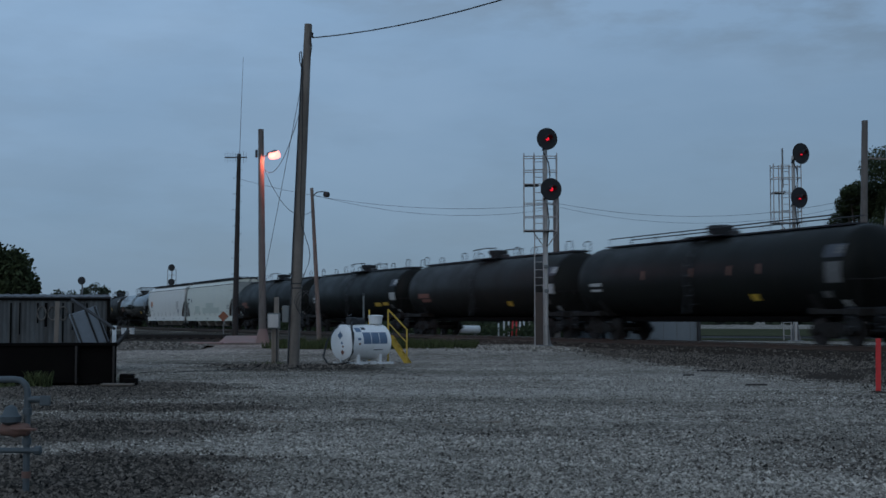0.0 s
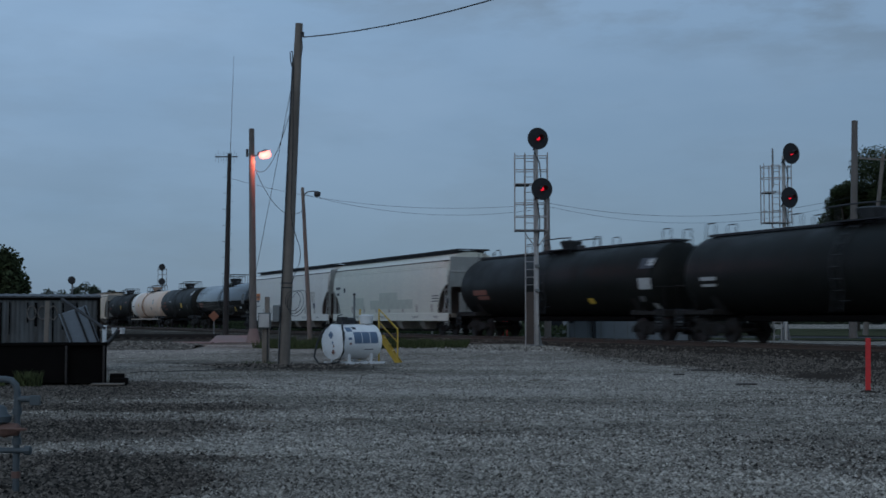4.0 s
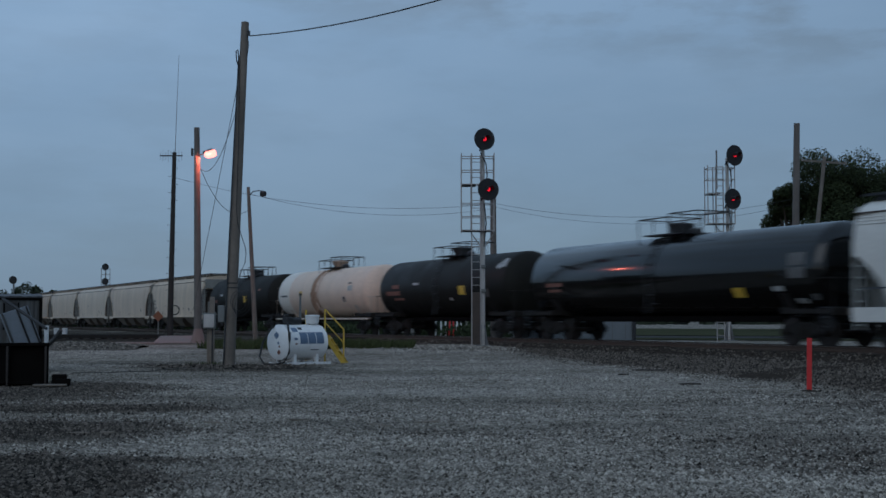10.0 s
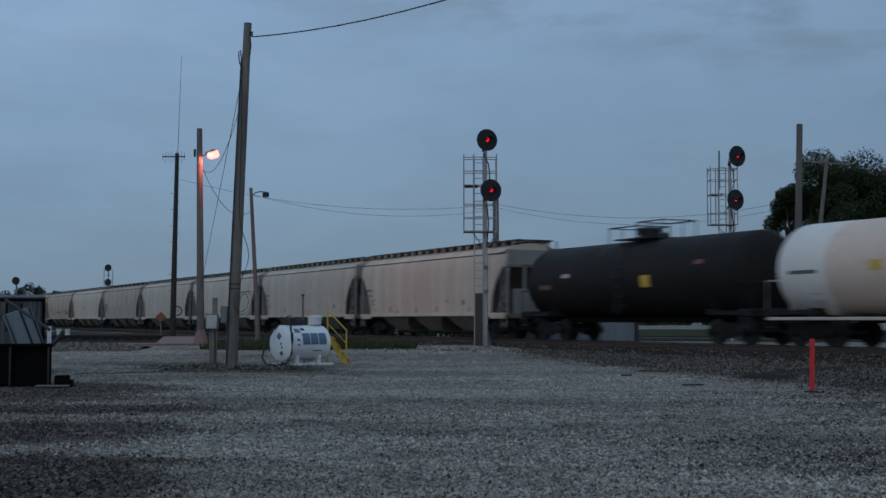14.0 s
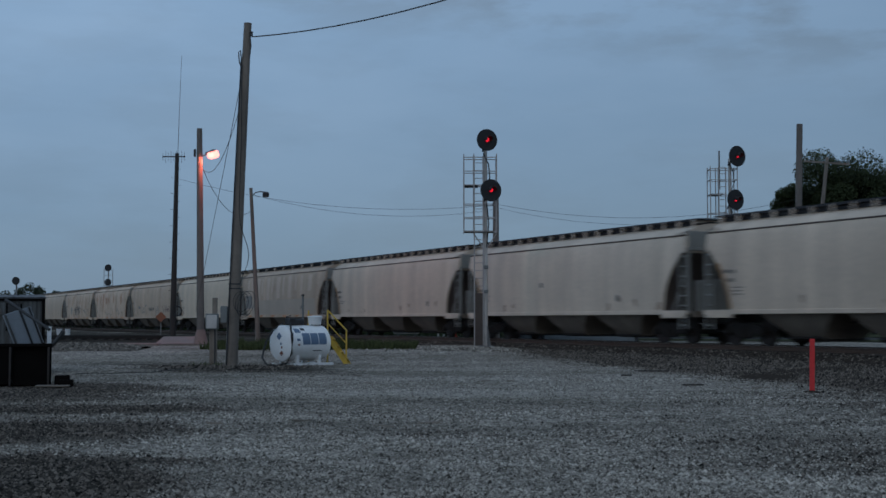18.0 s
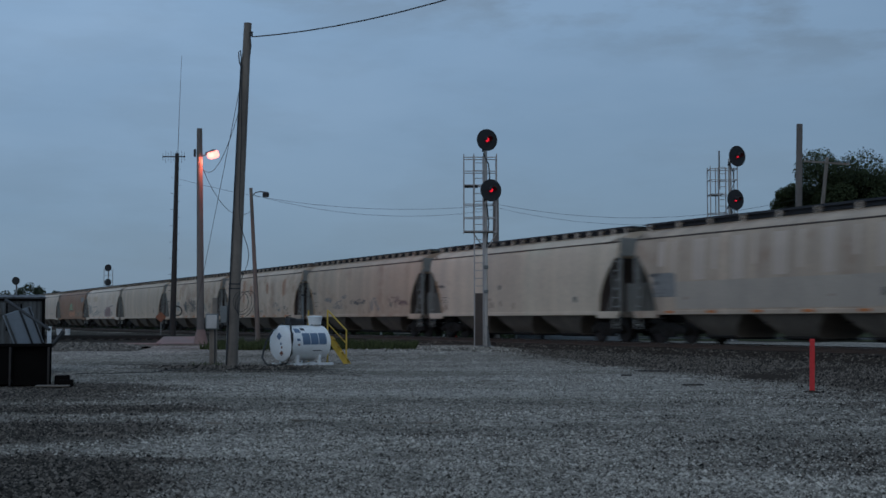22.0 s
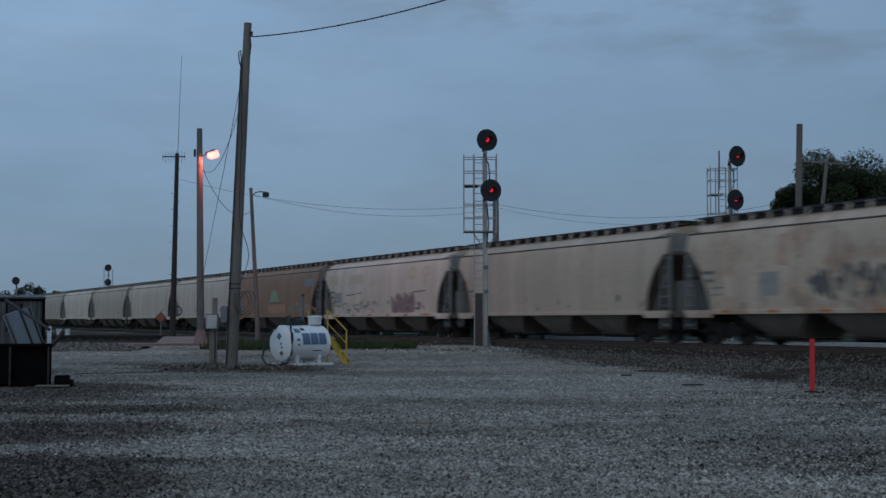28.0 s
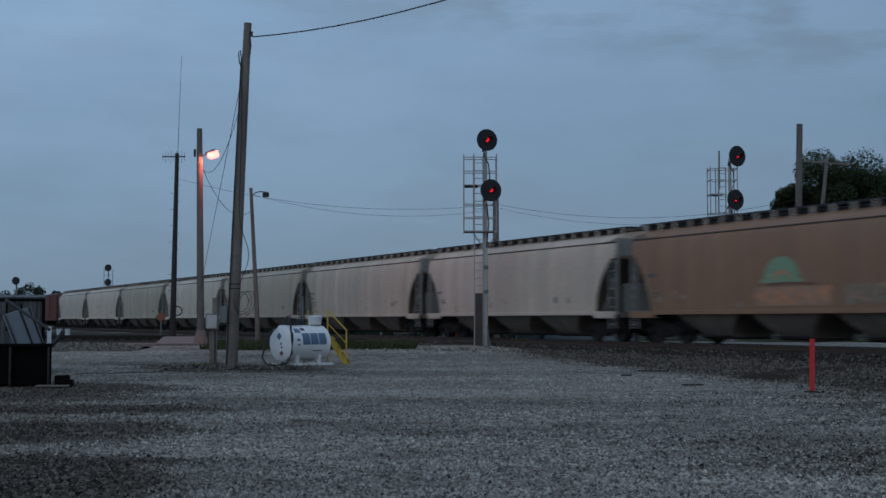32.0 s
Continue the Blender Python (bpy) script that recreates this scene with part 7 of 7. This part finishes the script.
# distant woods close the horizon
wd = Mesh()
r = random.Random(5)
for i in range(9000):
    x = r.uniform(-320, 420)
    y = 330 + r.uniform(-25, 25) + 0.05 * abs(x)
    hh = 5.2 + 1.6 * noise.noise((x * 0.03, 0, 0)) + 1.0 * noise.noise((x * 0.12, 3, 0))
    z = 0.3 + hh * r.random() ** 0.7
    s = r.uniform(0.8, 1.6)
    a = Vector((r.gauss(0, 1), r.gauss(0, 0.4), r.gauss(0, 1))).normalized() * s
    b = Vector((a.z, 0.2, -a.x))
    n = len(wd.v)
    p = Vector((x, y, z))
    wd.v.extend([tuple(p + a), tuple(p + b), tuple(p - a), tuple(p - b)])
    wd.f.append((n, n + 1, n + 2, n + 3))
me = bpy.data.meshes.new("far_woods")
me.from_pydata(wd.v, [], wd.f)
me.materials.append(M_LEAF_FAR)
tagged(new("far_woods", me), "low distant line of trees along the horizon", "woods", kind="stuff")


# ---------------------------------------------------------------- grass, gravel stones
def blades(name, spots, count, h0, h1, label, seed):
    r = random.Random(seed)
    m = Mesh()
    for i in range(count):
        x0, x1, y0, y1 = spots[r.randrange(len(spots))]
        x, y = r.uniform(x0, x1), r.uniform(y0, y1)
        if noise.noise((x * 0.6, y * 0.6, 9)) < -0.08:
            continue
        z = ground_z(x, y) - 0.02
        h, w = r.uniform(h0, h1), r.uniform(0.012, 0.03)
        q = r.uniform(0, 6.3)
        dx, dy = math.cos(q) * w, math.sin(q) * w
        lx, ly = r.gauss(0, 0.3) * h, r.gauss(0, 0.3) * h
        n = len(m.v)
        m.v.extend([(x - dx, y - dy, z), (x + dx, y + dy, z), (x + lx * 0.5 + dx * 0.6, y + ly * 0.5, z + h * 0.6), (x + lx, y + ly, z + h)])
        m.f.append((n, n + 1, n + 2, n + 3))
    me = bpy.data.meshes.new(name)
    me.from_pydata(m.v, [], m.f)
    me.materials.append(M_GRASS)
    return tagged(new(name, me), label, "grass", kind="stuff")


blades("weeds", ((-10.6, -7.2, 56.2, 66), (-8.5, -3.0, 56.4, 62.5), (-6.0, -1.2, 56.6, 60.5)), 20000, 0.08, 0.42, "rough green weeds along the track bed", 2)
blades("weeds", ((-11.5, -9.6, 32.5, 33.5), (-12.4, -11.3, 29.2, 30.0), (-8.7, -7.2, 44.6, 45.9)), 520, 0.06, 0.22, "sparse weeds by the scrap bin and posts", 3)


blades("weeds", ((-11.1, -10.6, 29.8, 30.3),), 330, 0.12, 0.42, "green weed clump growing beside the scrap bin", 7)


def scrub(count, seed):
    """Dark brush on the far side of the line, low enough to show only under the cars."""
    r = random.Random(seed)
    m = Mesh()
    for i in range(count):
        s, off = r.uniform(-230, -84), r.uniform(5.0, 10.0)
        x, y, _ = on_track(s, off)
        tall = 0.75 + 0.35 * noise.noise((s * 0.25, off, 2)) + 0.2 * noise.noise((s * 0.9, off, 5))
        z = 0.42 + tall * r.random() ** 0.8
        a = Vector((r.gauss(0, 1), r.gauss(0, 1), r.gauss(0, 1))).normalized() * r.uniform(0.07, 0.17)
        b = a.orthogonal() * 0.55
        n, p = len(m.v), Vector((x, y, z))
        m.v.extend([tuple(p + a), tuple(p + b), tuple(p - a), tuple(p - b)])
        m.f.append((n, n + 1, n + 2, n + 3))
    me = bpy.data.meshes.new("brush")
    me.from_pydata(m.v, [], m.f)
    me.materials.append(M_LEAF)
    return tagged(new("brush", me), "low dark scrub beyond the railway track", "scrub", kind="stuff")


scrub(26000, 8)


def scatter_stones(name, count, place, s0, s1, material, label, seed):
    r = random.Random(seed)
    vs, fs = [], []
    base = [(1, 0, 0), (-1, 0, 0), (0, 1, 0), (0, -1, 0), (0, 0, 0.8), (0, 0, -0.6)]
    tri = [(0, 2, 4), (2, 1, 4), (1, 3, 4), (3, 0, 4)]
    for i in range(count):
        x, y, z = place(r)
        s = s0 * (s1 / s0) ** (r.random() ** 1.8)
        q = r.uniform(0, 6.28)
        c, sn = math.cos(q), math.sin(q)
        k = len(vs)
        for bx, by, bz in base[:5]:
            bx, by, bz = bx * s * r.uniform(0.6, 1.2), by * s * r.uniform(0.5, 1.1), bz * s * r.uniform(0.6, 1.2)
            vs.append((x + c * bx - sn * by, y + sn * bx + c * by, z + bz - s * 0.15))
        fs.extend(tuple(j + k for j in t) for t in tri)
    me = bpy.data.meshes.new(name)
    me.from_pydata(vs, [], fs)
    me.materials.append(material)
    return tagged(new(name, me), label, "gravel", kind="stuff")


def stone_mat(name, dark, light, patchy=False):
    m = bpy.data.materials.new(name)
    m.use_nodes = True
    nt = m.node_tree
    b = nt.nodes["Principled BSDF"]
    g = nt.nodes.new("ShaderNodeNewGeometry")
    col = ramp(nt, g.outputs["Random Per Island"], ((0, dark), (0.6, tuple((a + c) / 2 for a, c in zip(dark, light))), (1, light)))
    if patchy:
        big = noise_node(nt, g.outputs["Position"], 0.16, 5, 0.6, (0.6, 1.4, 1))
        col = mixed(nt, 1.0, col, ramp(nt, big, ((0.32, (0.5,) * 3), (0.52, (0.95,) * 3), (0.70, (1.25,) * 3))), "MULTIPLY")
        mid = noise_node(nt, g.outputs["Position"], 1.3, 5, 0.7)
        col = mixed(nt, 0.7, col, ramp(nt, mid, ((0.3, (0.5,) * 3), (0.7, (1.25,) * 3))), "MULTIPLY")
    nt.links.new(col, b.inputs["Base Color"])
    b.inputs["Roughness"].default_value = 0.9
    b.inputs["Specular IOR Level"].default_value = 0.1
    return m


M_LOOSE = stone_mat("loose_gravel_stones", (0.06, 0.051, 0.042), (0.585, 0.522, 0.446), True)
M_LOOSE_DARK = stone_mat("loose_ballast_stones", (0.008, 0.007, 0.006), (0.20, 0.167, 0.139))


def yard_place(r):
    while True:
        y = 10.5 + 44 * r.random() ** 1.9
        x = r.uniform(-0.40, 0.40) * y
        # few stones stand out where lorries have ground them into the mud
        w = wear_and_shade(x, y)
        if w > 0.22 + 0.45 * r.random() or w < -0.35 - 0.6 * r.random():
            continue
        return x, y, ground_z(x, y)


def worn_place(r):
    while True:
        x, y = r.uniform(-13, 9), 10.5 + 30 * r.random() ** 1.6
        if abs(x) < 0.4 * y and wear_and_shade(x, y) > 0.2 + 0.4 * r.random():
            return x, y, ground_z(x, y)


def slope_place(r):
    s = r.uniform(-82, -16)
    slope = shoulder(s) + ((-1.9, -0.17), (-1.7, -0.17))
    foot = slope[0][0] + 0.35
    top = slope[3][0] + 0.2
    off = r.uniform(foot, top) if r.random() < 0.87 else (foot - 1.3 * r.random() ** 2 if r.random() < 0.7 else r.uniform(top, -1.75))
    z = RAIL_Z + np.interp(off, [q[0] for q in slope], [q[1] for q in slope])
    p = on_track(s, off)
    return p[0], p[1], max(z, ground_z(p[0], p[1]) - 0.01)


scatter_stones("gravel_stones", 190000, yard_place, 0.012, 0.044, M_LOOSE, "loose grey crushed stones of the yard", 11)
def pad_place(r):
    x, y = r.gauss(1.4, 2.0), r.gauss(58.2, 1.3)
    return x, y, ground_z(x, y) + 0.02


def dirt_place(r):
    x, y = r.gauss(-7.2, 1.3), r.gauss(42.8, 0.9)
    return x, y, ground_z(x, y) + 0.05 * r.random()


def bank_place(r):
    i, q = 20 * r.random(), r.random()
    x, y = -19.5 + 6.5 * i / 20, 55.2 + 3.2 * q
    return x, y, ground_z(x, y) - 0.03 + 0.36 * math.sin(math.pi * q) * (0.5 + 0.5 * math.sin(math.pi * i / 20)) * 0.9


scatter_stones("bank_stones", 3500, bank_place, 0.03, 0.10, stone_mat("bank_stone", (0.04, 0.035, 0.03), (0.30, 0.262, 0.222)), "grey broken stones heaped on the low bank", 16)
scatter_stones("pad_stones", 10000, pad_place, 0.025, 0.09, M_LOOSE, "pale broken stones round the signal mast", 14)
scatter_stones("dirt_clods", 2500, dirt_place, 0.02, 0.09, M_LOOSE_DARK, "dark dirt clods round the foot of the pole", 15)
scatter_stones("oily_stones", 40000, worn_place, 0.014, 0.05, M_LOOSE_DARK, "dark oily stones trodden into the yard", 13)
scatter_stones("ballast_stones", 110000, slope_place, 0.026, 0.085, M_LOOSE_DARK, "loose dark ballast stones on the track's shoulder", 12)


r = random.Random(31)
for k in range(16):
    x, y = r.uniform(-5, 8.5), r.uniform(15, 38)
    L = r.uniform(0.12, 0.45)
    solo("wood_scrap", box((0, 0, 0.012), (L, r.uniform(0.03, 0.07), 0.03), bevel=0.006), M_TIMBER, "dark splinter of timber lying on the gravel", "wood scrap", pose(x, y, ground_z(x, y), 0, r.uniform(-3, 3), r.uniform(-25, 25)), group="timber scraps")


for x, y, L, turn in ((6.4, 40.0, 1.05, -6), (6.0, 31.3, 0.50, 4), (5.2, 37.0, 0.3, 10), (9.1, 33.6, 0.8, -18)):
    solo("wood_scrap", box((0, 0, 0.02), (L, 0.09, 0.04), bevel=0.008), M_WOOD_DARK, "long dark splinter of timber by the ballast", "wood scrap", pose(x, y, ground_z(x, y) + 0.005, 0, 0, turn), group="timber scraps")


# ---------------------------------------------------------------- movement
def motions():
    seconds = 32.0
    for car, s in TRAIN:
        walk(car, [(t, track_pose(s + run(t))) for t in range(0, 33, 2)])
    # wheels: one turn is shared by all wheelsets at the same end of their truck
    shared = {}
    for car, _ in TRAIN:
        for tk in children_named(car, "truck"):
            for ws in tk.children:
                if ws.name.split(".")[0] != "wheelset":
                    continue
                x = round(ws.location.x, 2)
                if x not in shared:
                    walk(ws, [(k / FPS, pose(x, 0, 0.46, 0, math.degrees(run(k / FPS) / 0.46) % 360, 0)) for k in range(int(seconds * FPS) + 1)])
                    shared[x] = ws.animation_data
                else:
                    ws.rotation_mode = "QUATERNION"
                    ws.animation_data_create()
                    ws.animation_data.action = shared[x].action
                    ws.animation_data.action_slot = shared[x].action_slot


motions()
